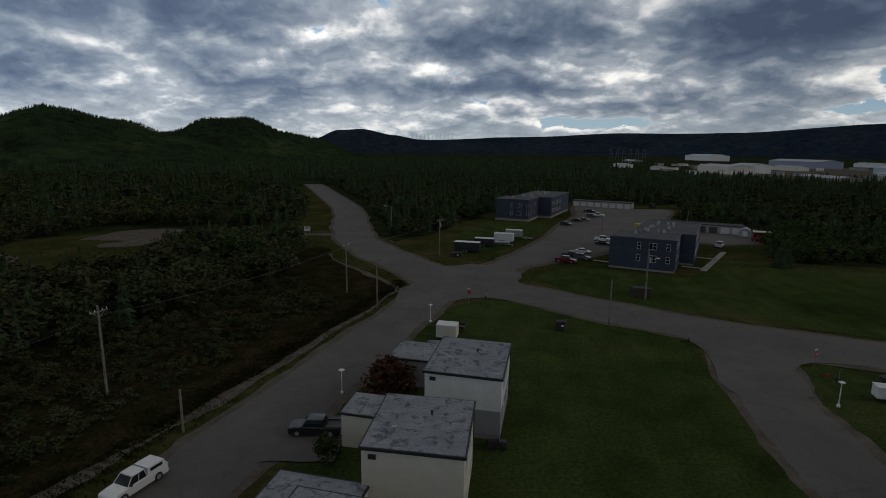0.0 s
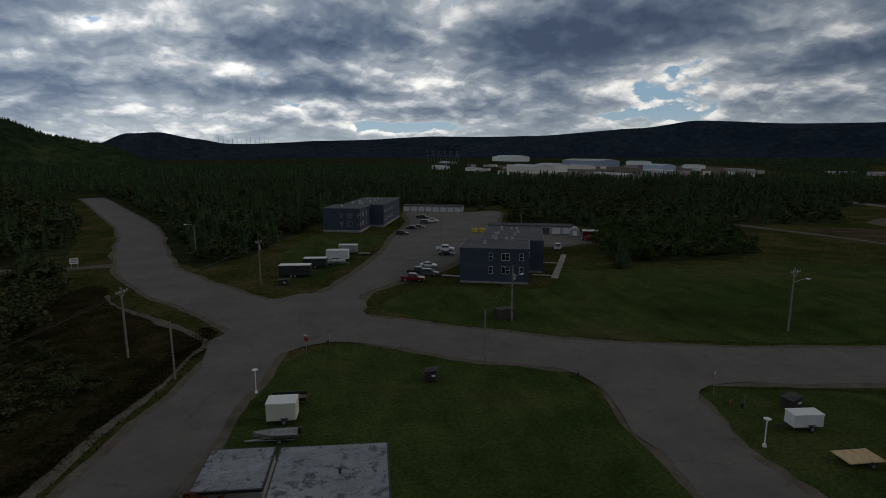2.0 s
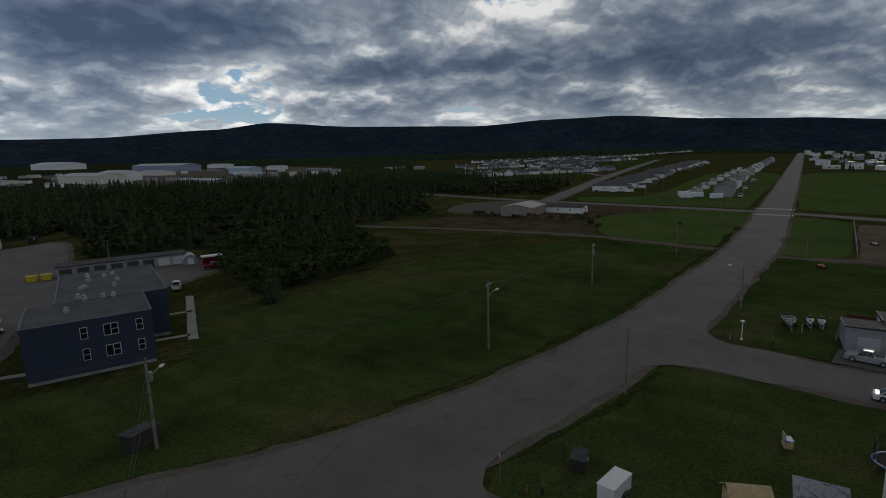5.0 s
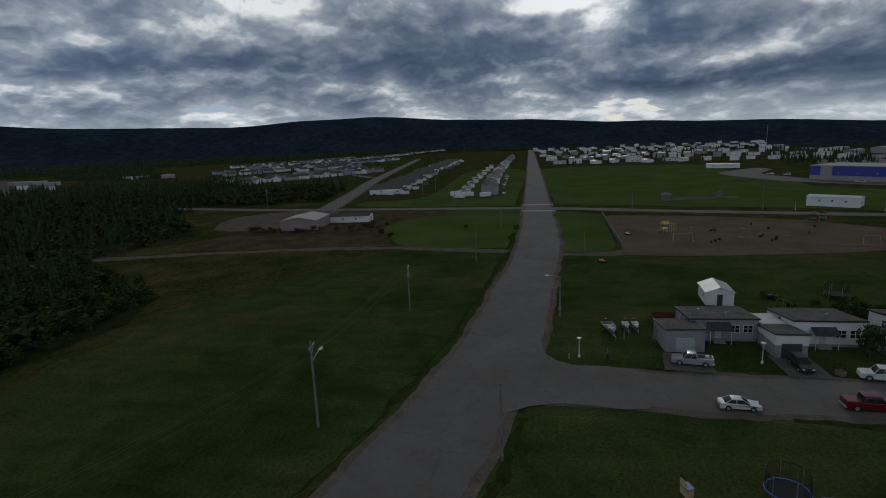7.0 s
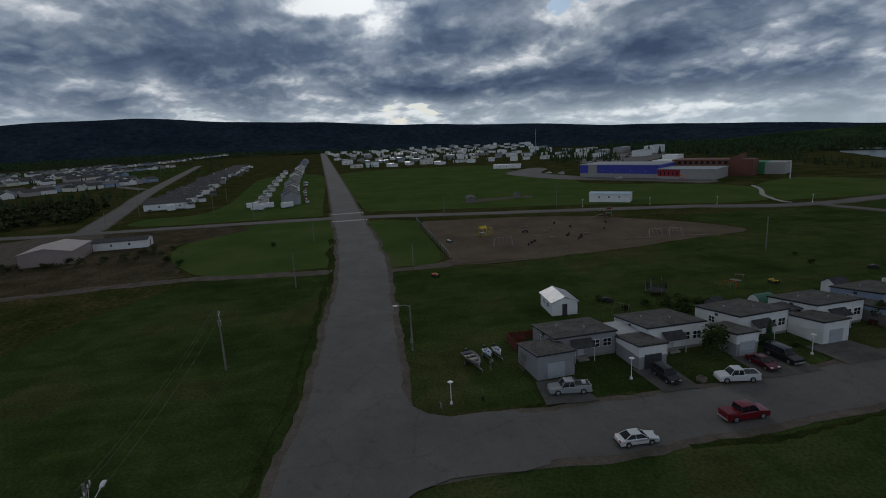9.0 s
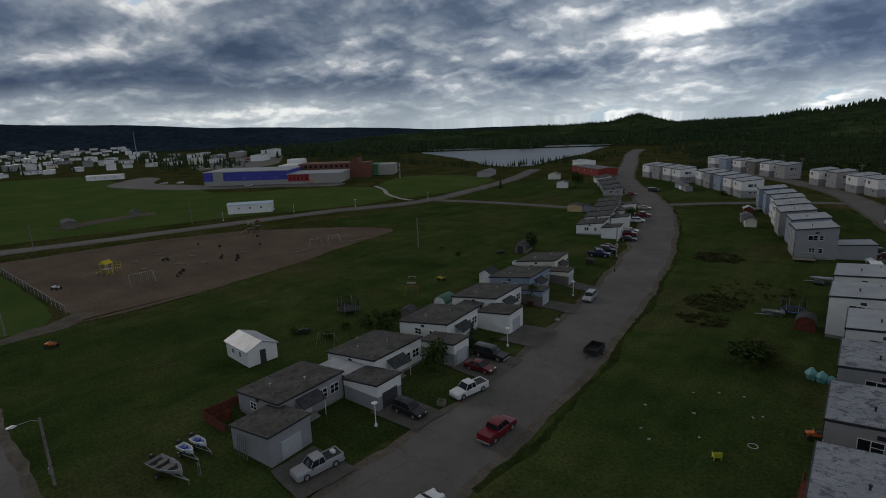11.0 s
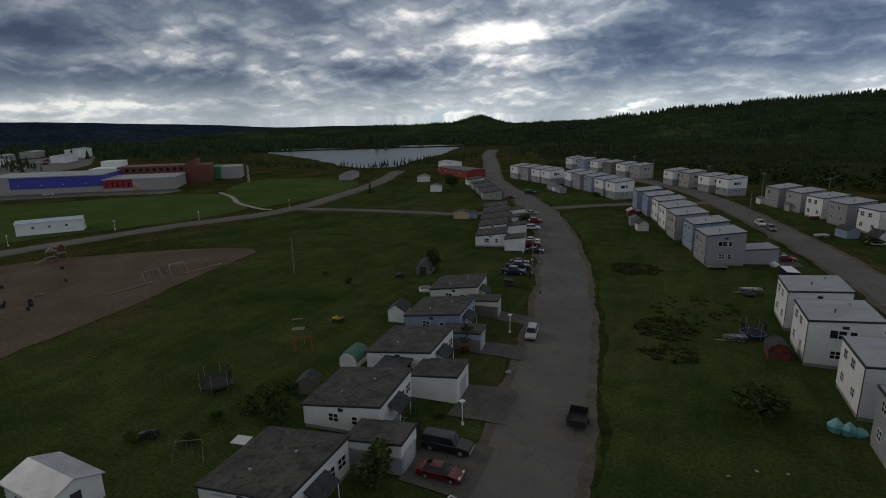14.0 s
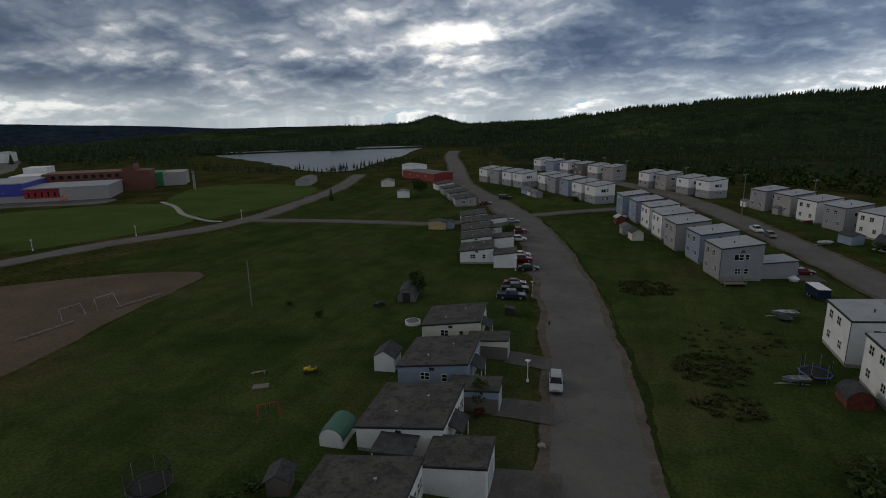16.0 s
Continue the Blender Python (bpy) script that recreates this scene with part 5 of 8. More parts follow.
def car(kind, paint, x, y, rz, label, category="car", extra=""):
    key = (kind, paint, extra)
    m = ident(x, y, 0.10, rz) @ Matrix.Diagonal((0.88, 0.88, 0.9, 1))
    if key in car_cache:
        o = copy_thing(car_cache[key], ident(x, y, 0.10, rz))
        o["label"] = label
        return o
    d = CAR[kind]
    p = "car_" + paint
    c = thing("pickup_truck" if kind in ("pickup", "crew") else "car", label, "pickup truck" if kind in ("pickup", "crew") else category, m, "parked vehicles")
    car_cache[key] = c
    W, r, (fa, ra) = d["W"], d["r"], d["ax"]
    bottom = [(-d["L"] / 2 + 0.1, 0.32)] + arch(ra, r + 0.07, 0.32)[::-1] + arch(fa, r + 0.07, 0.32)[::-1] + [(d["L"] / 2 - 0.1, 0.32)]
    bm = solid(bottom + d["side"], -W / 2, W / 2)
    bmesh.ops.bevel(bm, geom=[e for e in bm.edges if abs(e.verts[0].co.y - e.verts[1].co.y) < 0.01 and min(e.verts[0].co.z, e.verts[1].co.z) > 0.42], offset=0.13, segments=4, affect="EDGES", profile=0.6)
    part("body", bm, p, c)
    part("underbody", boxes((-d["L"] / 2 + 0.3, d["L"] / 2 - 0.3, -W / 2 + 0.25, W / 2 - 0.25, 0.2, 0.5)), "black", c)
    a, b, e, f = d["cab"]
    i, z0, z1, h = d["in_"], d["belt"], d["roof"], W / 2 - 0.06
    bm = bmesh.new()
    low = [bm.verts.new(v) for v in ((a, -h, z0), (a, h, z0), (f, h, z0), (f, -h, z0))]
    top = [bm.verts.new(v) for v in ((b, -h + i, z1), (b, h - i, z1), (e, h - i, z1), (e, -h + i, z1))]
    bm.faces.new(top)
    bm.faces.new(low[::-1])
    for k in range(4):
        bm.faces.new((low[k], low[(k + 1) % 4], top[(k + 1) % 4], top[k]))
    bmesh.ops.recalc_face_normals(bm, faces=bm.faces)
    bmesh.ops.bevel(bm, geom=list(bm.edges), offset=0.1, segments=3, affect="EDGES", profile=0.6)
    part("cab_glass", bm, "glass", c, "dark tinted car windows", smooth=True)
    bm = boxes((e - 0.06, b + 0.06, -h + i - 0.05, h - i + 0.05, z1 - 0.09, z1 + 0.04))
    bmesh.ops.bevel(bm, geom=list(bm.edges), offset=0.06, segments=3, affect="EDGES", profile=0.6)
    part("roof_panel", bm, p, c, smooth=True)
    posts = [((a, s * h, z0), (b, s * (h - i), z1), 0.032) for s in (-1, 1)] + [((f, s * h, z0), (e, s * (h - i), z1), 0.045) for s in (-1, 1)] + [(((a + f) / 2 - 0.1, s * h, z0), ((b + e) / 2 - 0.1, s * (h - i), z1), 0.03) for s in (-1, 1)]
    for post in posts:
        part("pillar", rods(post, seg=5), p, c)
    for s in (-1, 1):
        wheel(c, fa, s * (W / 2 - 0.10), r)
        wheel(c, ra, s * (W / 2 - 0.10), r)
        part("headlight", boxes((d["L"] / 2 - 0.22, d["L"] / 2 - 0.02, s * (W / 2 - 0.3) - 0.2, s * (W / 2 - 0.3) + 0.2, 0.62, 0.80), bevel=0.02), "plastic_white", c, "clear headlight")
        part("tail_light", boxes((-d["L"] / 2 - 0.01, -d["L"] / 2 + 0.1, s * (W / 2 - 0.18) - 0.12, s * (W / 2 - 0.18) + 0.12, 0.72, 0.98), bevel=0.01), "red", c, "red tail light")
        part("mirror", boxes((a - 0.35, a - 0.2, s * (W / 2 + 0.08) - 0.08, s * (W / 2 + 0.08) + 0.08, z0 + 0.02, z0 + 0.2), bevel=0.02), "black", c)
    for s, nm in ((1, "front_bumper"), (-1, "rear_bumper")):
        part(nm, boxes((s * d["L"] / 2 - 0.12, s * d["L"] / 2 + 0.06, -W / 2 + 0.06, W / 2 - 0.06, 0.36, 0.56), bevel=0.03), "black" if kind in ("sedan", "suv") else "steel", c)
    if kind in ("pickup", "crew"):
        x0, x1 = -d["L"] / 2 + 0.12, f - 0.08
        # flat black plate in place of a recess, its colour giving the bed's shade
        part("bed", boxes((x0, x1, -W / 2 + 0.14, W / 2 - 0.14, 1.10, 1.155)), "black", c, "black plate standing for the shaded open cargo bed")
        part("bed_rail", boxes((x0 - 0.06, x1, -W / 2 + 0.02, -W / 2 + 0.14, 1.1, 1.26), (x0 - 0.06, x1, W / 2 - 0.14, W / 2 - 0.02, 1.1, 1.26), (x0 - 0.1, x0, -W / 2 + 0.02, W / 2 - 0.02, 1.1, 1.26), (x1, x1 + 0.06, -W / 2 + 0.14, W / 2 - 0.14, 1.1, 1.26)), p, c)
        if extra == "cover":
            part("bed_cover", boxes((x0 - 0.02, x1 + 0.02, -W / 2 + 0.1, W / 2 - 0.1, 1.24, 1.29), bevel=0.02), p, c)
        if extra == "load":
            part("cargo", boxes((x0 + 0.5, x0 + 1.0, -0.4, 0.2, 1.15, 1.5), bevel=0.04), "plastic_white", c, "white box in the cargo bed")
        if extra == "cap":
            part("bed_cap", solid([(x0, 1.2), (x1, 1.2), (x1 - 0.05, 1.84), (x0 + 0.25, 1.8)], -W / 2 + 0.08, W / 2 - 0.08, 0.05), p, c)
            part("cap_window", boxes((x0 + 0.5, x1 - 0.3, -W / 2 + 0.055, -W / 2 + 0.1, 1.36, 1.66), (x0 + 0.5, x1 - 0.3, W / 2 - 0.1, W / 2 - 0.055, 1.36, 1.66)), "glass", c)
    return c


def box_trailer(x, y, rz, L, W, H, side, top, label):
    t = thing("box_trailer", label, "trailer", ident(x, y, 0.05, rz), "trailers")
    part("body", boxes((-L / 2, L / 2, -W / 2, W / 2, 0.45, H), bevel=0.05), side, t)
    rib = None
    for k in range(int(L / 0.8)):
        for q in (-1, 1):
            m = Matrix.Translation((-L / 2 + 0.42 + k * 0.8, q * (W / 2 + 0.006), 0))
            if rib is None:
                rib = part("panel_rib", boxes((-0.02, 0.02, -0.012, 0.012, 0.5, H - 0.05)), side, t)
                rib.matrix_basis = m
            else:
                again(rib, m, t)
    part("roof", boxes((-L / 2 - 0.04, L / 2 + 0.04, -W / 2 - 0.04, W / 2 + 0.04, H, H + 0.08), bevel=0.02), top, t)
    part("tongue", rods(((L / 2, -W / 4, 0.45), (L / 2 + 1.2, 0, 0.42), 0.05), ((L / 2, W / 4, 0.45), (L / 2 + 1.2, 0, 0.42), 0.05), ((L / 2 + 1.1, 0, 0.0), (L / 2 + 1.1, 0, 0.5), 0.04)), "black", t)
    part("door", boxes((-L / 2 - 0.03, -L / 2, -W / 2 + 0.1, W / 2 - 0.1, 0.5, H - 0.1)), side, t)
    for s in (-1, 1):
        for dx in ((-0.3,) if L < 4.5 else (-0.8, 0.1)):
            wheel(t, dx, s * (W / 2 + 0.08), 0.33, 0.2)
            part("mudguard", boxes((dx - 0.42, dx + 0.42, s * (W / 2 + 0.1) - 0.13, s * (W / 2 + 0.1) + 0.13, 0.68, 0.73), bevel=0.02), "black", t)
    return t


def open_trailer(x, y, rz, L, W, label, deck="wood", sides=0.5):
    t = thing("open_trailer", label, "trailer", ident(x, y, 0.02, rz), "trailers")
    part("deck", boxes((-L / 2, L / 2, -W / 2, W / 2, 0.5, 0.58), bevel=0.01), deck, t)
    if sides:
        for n, b in (("side_panel", (-L / 2, L / 2, -W / 2, -W / 2 + 0.05, 0.58, 0.58 + sides)), ("side_panel", (-L / 2, L / 2, W / 2 - 0.05, W / 2, 0.58, 0.58 + sides)), ("tailgate", (-L / 2, -L / 2 + 0.05, -W / 2 + 0.05, W / 2 - 0.05, 0.58, 0.58 + sides)), ("front_panel", (L / 2 - 0.05, L / 2, -W / 2 + 0.05, W / 2 - 0.05, 0.58, 0.58 + sides))):
            part(n, boxes(b), "black", t)
    part("tongue", rods(((L / 2 - 0.1, 0, 0.48), (L / 2 + 1.3, 0, 0.45), 0.05), ((L / 2 + 1.2, 0, 0), (L / 2 + 1.2, 0, 0.5), 0.035)), "black", t)
    for s in (-1, 1):
        wheel(t, -0.3, s * (W / 2 + 0.14), 0.32, 0.2)
    return t


def boat(x, y, rz, L, label, hull="plastic_white", inside_mat="black", z=0.55, beam=0.95):
    t = thing("boat", label, "boat", ident(x, y, 0, rz), "boats on trailers")
    bm = bmesh.new()
    rows = []
    for k in range(9):
        u = k / 8
        w = beam * (1 - max(0, (u - 0.35) / 0.65) ** 2.2)
        rows.append([bm.verts.new((-L / 2 + L * u, s * w * q, z + hgt + 0.25 * u * u)) for s, q, hgt in ((-1, 1, 0.55), (-1, 0.75, 0.12), (0, 0, 0.0), (1, 0.75, 0.12), (1, 1, 0.55))])
    for a, b in zip(rows, rows[1:]):
        for k in range(4):
            bm.faces.new((a[k], a[k + 1], b[k + 1], b[k]))
    bm.faces.new(rows[0])
    bmesh.ops.recalc_face_normals(bm, faces=bm.faces)
    hull_ob = part("hull", bm, hull, t, smooth=False)
    md = hull_ob.modifiers.new("shell", "SOLIDIFY")
    md.thickness = 0.05
    part("floor", boxes((-L / 2 + 0.15, L * 0.28, -beam * 0.7, beam * 0.7, z + 0.22, z + 0.28)), inside_mat, t)
    for u in (-0.25, 0.05):
        part("bench", boxes((L * u, L * u + 0.3, -beam * 0.85, beam * 0.85, z + 0.38, z + 0.46)), inside_mat, t)
    part("outboard_motor", boxes((-L / 2 - 0.35, -L / 2, -0.18, 0.18, z + 0.3, z + 0.95), bevel=0.05), "black", t)
    part("cradle", rods(((-L / 2 + 0.3, -0.5, z - 0.1), (L / 2 + 0.9, 0, z - 0.1), 0.05), ((-L / 2 + 0.3, 0.5, z - 0.1), (L / 2 + 0.9, 0, z - 0.1), 0.05), ((L * 0.2, 0, z - 0.1), (L * 0.2, 0, z + 0.05), 0.05), ((L / 2 + 0.8, 0, 0), (L / 2 + 0.8, 0, z), 0.04)), "steel", t)
    for s in (-1, 1):
        wheel(t, -0.4, s * (beam + 0.05), 0.28, 0.18)
    return t


def small_ride(x, y, rz, label, colour, name="quad_bike", category="quad bike"):
    """A small parked machine with seat, bars and four fat tyres."""
    t = thing(name, label, category, ident(x, y, 0, rz), "small vehicles")
    part("body", solid([(-0.8, 0.4), (0.85, 0.4), (0.95, 0.7), (0.35, 0.78), (0.2, 0.98), (0.0, 0.74), (-0.75, 0.72)], -0.3, 0.3, 0.05), colour, t)
    part("seat", boxes((-0.75, 0.0, -0.2, 0.2, 0.74, 0.86), bevel=0.04), "black", t)
    part("handlebar", rods(((0.2, -0.42, 1.08), (0.2, 0.42, 1.08), 0.025), ((0.3, 0, 0.8), (0.2, 0, 1.08), 0.03)), "black", t)
    for s in (-1, 1):
        for dx in (-0.6, 0.62):
            w = part("wheel", rods(((dx, s * 0.48 - 0.12, 0.3), (dx, s * 0.48 + 0.12, 0.3), 0.3), seg=12), "rubber", t)
    return t


car("sedan", "white", 76.2, 46.4, -91, "white sedan parked at the kerb of the street")
car("crew", "red", 77.7, 32.8, -90, "red pickup truck with covered bed on the street", extra="cover")
car("pickup", "silver", 88.3, 48.5, 82, "silver pickup truck with white box in its bed", extra="load")
car("suv", "black", 88.3, 35.4, 182, "black boxy off-road car in a driveway")
car("pickup", "white", 85.6, 27.4, 78, "white pickup truck parked across a driveway")
car("sedan", "darkred", 88.3, 21.5, 183, "dark red car in a driveway")
car("van", "black", 89.4, 17.4, 184, "long black station wagon in a driveway")
car("suv", "silver", 88.9, -13.4, 98, "silver car parked facing up the street")
car("crew", "navy", 101.0, -44.2, 190, "dark blue pickup truck beside a white lamp post")
car("crew", "black", 101.2, -48.4, 192, "black pickup truck parked in a row")
car("sedan", "darkred", 102.0, -52.2, 192, "dark red car parked in a row")
for k, (px, py, kind, paint) in enumerate(((101.4, -63.4, "sedan", "black"), (104.2, -69.4, "crew", "red"), (105.0, -74.2, "sedan", "white"), (108.8, -89.8, "suv", "white"), (111.0, -99.2, "crew", "red"), (115.5, -113.6, "sedan", "silver"), (132.6, -145.4, "sedan", "darkred"), (128.5, -160, "van", "black"))):
    car(kind, paint, px, py, 195 + k * 2, {"white": "white", "black": "black", "red": "red", "silver": "silver", "darkred": "dark red"}[paint] + (" pickup truck" if kind in ("pickup", "crew") else " car") + " beside a garage down the street")
car("crew", "red", 13.4, 138.0, -20, "red pickup truck in the apartment parking lot")
car("crew", "black", 15.6, 144.6, -20, "black pickup truck in the apartment parking lot")
car("suv", "grey", 18.0, 142.6, -20, "dark grey car in the apartment parking lot")
car("sedan", "white", 19.3, 151.6, -20, "white car in the apartment parking lot")
car("sedan", "black", 26.8, 166.0, -20, "black car in the apartment parking lot")
car("crew", "white", 27.8, 173.0, -20, "white pickup truck in the apartment parking lot")
for px, py, kind, paint in ((19.5, 206.5, "suv", "black"), (24.8, 219.5, "sedan", "black"), (27.8, 222.0, "sedan", "grey"), (32.4, 235.0, "suv", "grey"), (35.6, 238.0, "crew", "white"), (33.8, 252.0, "crew", "black"), (56.5, 284.0, "sedan", "grey")):
    car(kind, paint, px, py, -17, {"white": "white", "black": "black", "grey": "dark grey"}[paint] + " vehicle parked beside the far apartment block")
car("crew", "white", 60.6, 169.0, 60, "white pickup truck behind the apartment block")
car("crew", "red", 77.0, 181.5, -20, "red pickup truck beside a shelter")
car("pickup", "white", -29.6, 39.2, 256, "white pickup truck with a white bed cap", extra="cap")
car("crew", "black", -18.2, 49.8, 186, "black pickup truck with an open bed on a gravel driveway")
car("crew", "black", 42.2, 54.2, 10, "black pickup truck next to a plywood trailer")
car("crew", "white", 48.4, -116.6, 100, "white pickup truck parked on the street")
car("suv", "grey", 46.4, -109.8, 100, "grey car parked on the street")
car("sedan", "darkred", 47.8, -74.6, 190, "dark red car next to a garage")
car("suv", "black", 49.2, -78.0, 190, "black car next to a garage")

box_trailer(-12.2, 148.2, -8, 7.0, 2.4, 2.7, "black", "plastic_white", "long black cargo trailer with white roof")
box_trailer(-8.0, 157.2, -8, 5.6, 2.2, 2.4, "black", "plastic_white", "black cargo trailer with white roof")
box_trailer(-2.6, 165.6, -8, 5.8, 2.3, 2.7, "plastic_white", "plastic_white", "white cargo trailer on the grass")
box_trailer(0.4, 174.6, -8, 5.2, 2.2, 2.5, "steel", "plastic_white", "grey cargo trailer on the grass")
boat(-3.2, 159.8, -8, 5.0, "white motor boat under the trailers")
open_trailer(4.6, 171.6, -8, 3.2, 1.8, "low flat utility trailer on the grass", "wood", 0.0)
box_trailer(43.2, 66.3, 172, 3.1, 1.5, 1.75, "plastic_white", "plastic_white", "white cargo trailer with ribbed roof on the lawn")
box_trailer(-8.9, 78.6, 175, 3.0, 2.1, 2.3, "cream", "plastic_white", "weathered camper box with white roof on a trailer")
open_trailer(-8.6, 82.6, 175, 4.0, 1.8, "steel utility trailer with rails on the lawn", "wood", 0.4)
boat(-9.2, 74.6, 178, 4.2, "aluminium rowing boat on a trailer behind the house", "steel", "steel", 0.3, 0.75)
open_trailer(43.0, 60.2, 175, 3.6, 2.2, "flat trailer with a fresh plywood deck", "ply", 0.0)
boat(99.8, 58.0, 190, 4.8, "dark open motor boat on a silver trailer", "grey", "black")
for k, (px, py) in enumerate(((101.4, 55.4), (101.6, 53.9))):
    boat(px, py, 185, 2.6, "white jet ski on a trailer on the lawn", "plastic_white", "blue", 0.45, 0.5)
open_trailer(78.2, 7.7, 94, 3.2, 2.0, "black dump trailer at the street edge", "black", 0.7)
box_trailer(49.3, -59.4, 100, 4.6, 2.1, 2.1, "car_navy", "plastic_white", "dark blue cargo trailer at the street")
boat(57.0, -47.4, 20, 4.2, "covered boat among poles in a back yard", "steel", "steel", 0.4, 0.8)
boat(61.2, -23.0, 20, 3.4, "small grey boat lying on the grass", "steel", "steel", 0.2, 0.6)
boat(83.4, -127.0, 60, 4.0, "white boat beside sheds", "plastic_white", "grey", 0.4, 0.8)
boat(36.0, -104.0, 30, 4.0, "pale boat beside a shed", "plastic_white", "grey", 0.3, 0.8)
small_ride(149.3, 55.2, 40, "small orange and black ride-on mower in the grass", "orange", "ride_on_mower", "mower")
small_ride(119.7, 27.5, 40, "black quad bike in a back yard", "black")
small_ride(120.3, -8.2, 30, "yellow snowmobile parked on the grass", "yellow", "snowmobile", "snowmobile")
small_ride(122.6, -34.0, 60, "black quad bike near the half-round hut", "black")
small_ride(51.2, 13.9, 20, "orange ride-on mower beside the house", "orange", "ride_on_mower", "mower")
small_ride(-0.6, 49.9, 10, "dark quad bike behind the white house", "black")
small_ride(46.4, -76.6, 100, "red quad bike next to a garage", "red")


# ---- sheds and yard things ----
def gable(x, y, rz, L, W, wall_h, rise, wall, roof, label, category="shed", name="shed", door=True, windows=0, group="", door_mat="door_dark", over=0.25):
    """A gabled building: its ridge runs along local y."""
    s = thing(name, label, category, ident(x, y, 0, rz), group)
    part("wall", solid([(-W / 2, -0.2), (W / 2, -0.2), (W / 2, wall_h), (0, wall_h + rise), (-W / 2, wall_h)], -L / 2, L / 2), wall, s)
    g = rise / (W / 2)
    for q in (-1, 1):
        bm = solid([(0, wall_h + rise + 0.02), (q * (W / 2 + over), wall_h - g * over + 0.02), (q * (W / 2 + over), wall_h - g * over + 0.12), (0, wall_h + rise + 0.12)], -L / 2 - over, L / 2 + over)
        part("roof", bm, roof, s)
    if door:
        part("door", boxes((-0.45, 0.45, -L / 2 - 0.05, -L / 2, 0.0, min(2.05, wall_h - 0.1))), door_mat, s)
    for k in range(windows):
        off = -L / 2 + L * (k + 1) / (windows + 1)
        add_window(s, "+x", off, W / 2 + 0.02, wall_h * 0.6, 0.8, 0.8, "single")
        add_window(s, "-x", off, W / 2 + 0.02, wall_h * 0.6, 0.8, 0.8, "single")
    return s


def half_round(x, y, rz, L, r, roof, wall, label, door="frame"):
    s = thing("shed", label, "shed", ident(x, y, 0, rz), "sheds")
    pts = [(r * math.cos(math.pi * k / 10), 0.9 + r * 0.95 * math.sin(math.pi * k / 10)) for k in range(11)]
    part("wall", solid([(r - 0.06, 0)] + [(px * 0.96, pz - 0.06) for px, pz in pts] + [(-r + 0.06, 0)], -L / 2, L / 2), wall, s)
    bm = bmesh.new()
    a = [bm.verts.new((px, -L / 2 - 0.1, pz)) for px, pz in pts]
    b = [bm.verts.new((px, L / 2 + 0.1, pz)) for px, pz in pts]
    for k in range(10):
        bm.faces.new((a[k], a[k + 1], b[k + 1], b[k]))
    o = part("roof", bm, roof, s)
    md = o.modifiers.new("shell", "SOLIDIFY")
    md.thickness = 0.05
    for q in (-1, 1):
        part("door", boxes((-0.7, 0.7, q * L / 2 - 0.04, q * L / 2 + 0.04, 0, 1.8)), door, s)
    return s


gable(118.6, 37.6, -93, 6.6, 4.6, 2.4, 0.9, "white", "tin", "white gabled shed with pale metal roof", windows=2, group="sheds")
gable(111.2, -12.8, 8, 3.2, 2.8, 2.1, 0.9, "white", "shingle", "small white shed with dark gabled roof", group="sheds", door_mat="door_white")
half_round(109.2, 4.0, 5, 3.4, 1.35, "green_roof", "white", "white garden shed with rounded green roof")
half_round(119.4, -39.6, 14, 5.0, 1.7, "shingle", "brownish", "dark half-round storage hut on the grass", "black")
half_round(56.2, -19.6, 4, 3.0, 1.4, "shingle", "redwood", "dark red garden shed with rounded roof", "redwood")
gable(110.2, 12.6, 20, 2.2, 2.0, 1.6, 0.6, "brownish", "shingle", "small dark shed behind the bungalows", group="sheds", door=False)
gable(135.2, -100.4, 10, 3.4, 5.2, 2.2, 0.5, "ply", "shingle", "yellow timber shed with dark roof", group="sheds", door=False)
gable(131.8, -101.6, 10, 2.6, 2.4, 2.0, 0.4, "bluegrey", "shingle", "small blue-grey shed beside a timber shed", group="sheds", door=False)
gable(79.6, -99.4, 17, 3.4, 3.0, 2.1, 0.9, "cream", "shingle", "cream shed with dark roof behind grey houses", group="sheds")
gable(82.0, -106.0, 17, 3.0, 3.0, 2.1, 0.8, "grey", "shingle_grey", "grey shed behind grey houses", group="sheds")
gable(84.2, -119.5, 17, 3.0, 2.6, 2.1, 0.7, "redwood", "tin", "red shed with white roof", group="sheds")
gable(29.6, -107.0, 25, 4.2, 3.4, 2.2, 0.8, "bluegrey", "shingle", "blue-grey shed with dark roof", group="sheds")
gable(36.8, -146.4, 25, 2.6, 2.4, 2.2, 0.5, "taupe", "shingle_grey", "tall grey-beige shed beside a house", group="sheds", door=False)
gable(43.6, -160.4, 25, 2.6, 2.4, 2.0, 0.5, "white", "shingle_grey", "pale shed beside a house", group="sheds", door=False)
gable(32.0, -138.6, 25, 2.6, 2.2, 1.9, 0.5, "redwood", "tin", "small red shed with white roof", group="sheds", door=False)
gable(24.6, -101.2, 25, 3.4, 3.4, 1.6, 1.9, "white", "shingle", "small white gabled playhouse", group="sheds", windows=1)
gable(117.0, -168.0, 35, 4, 3, 2.0, 0.8, "grey", "shingle_grey", "grey shed behind far houses", group="sheds")
gable(122.0, -176.5, 35, 6, 4, 2.2, 0.8, "bluegrey", "shingle_grey", "grey-blue shed behind far houses", group="sheds")
gable(120.0, -172.0, 35, 3, 2.6, 1.9, 0.7, "white", "shingle_grey", "white shed behind far houses", group="sheds")


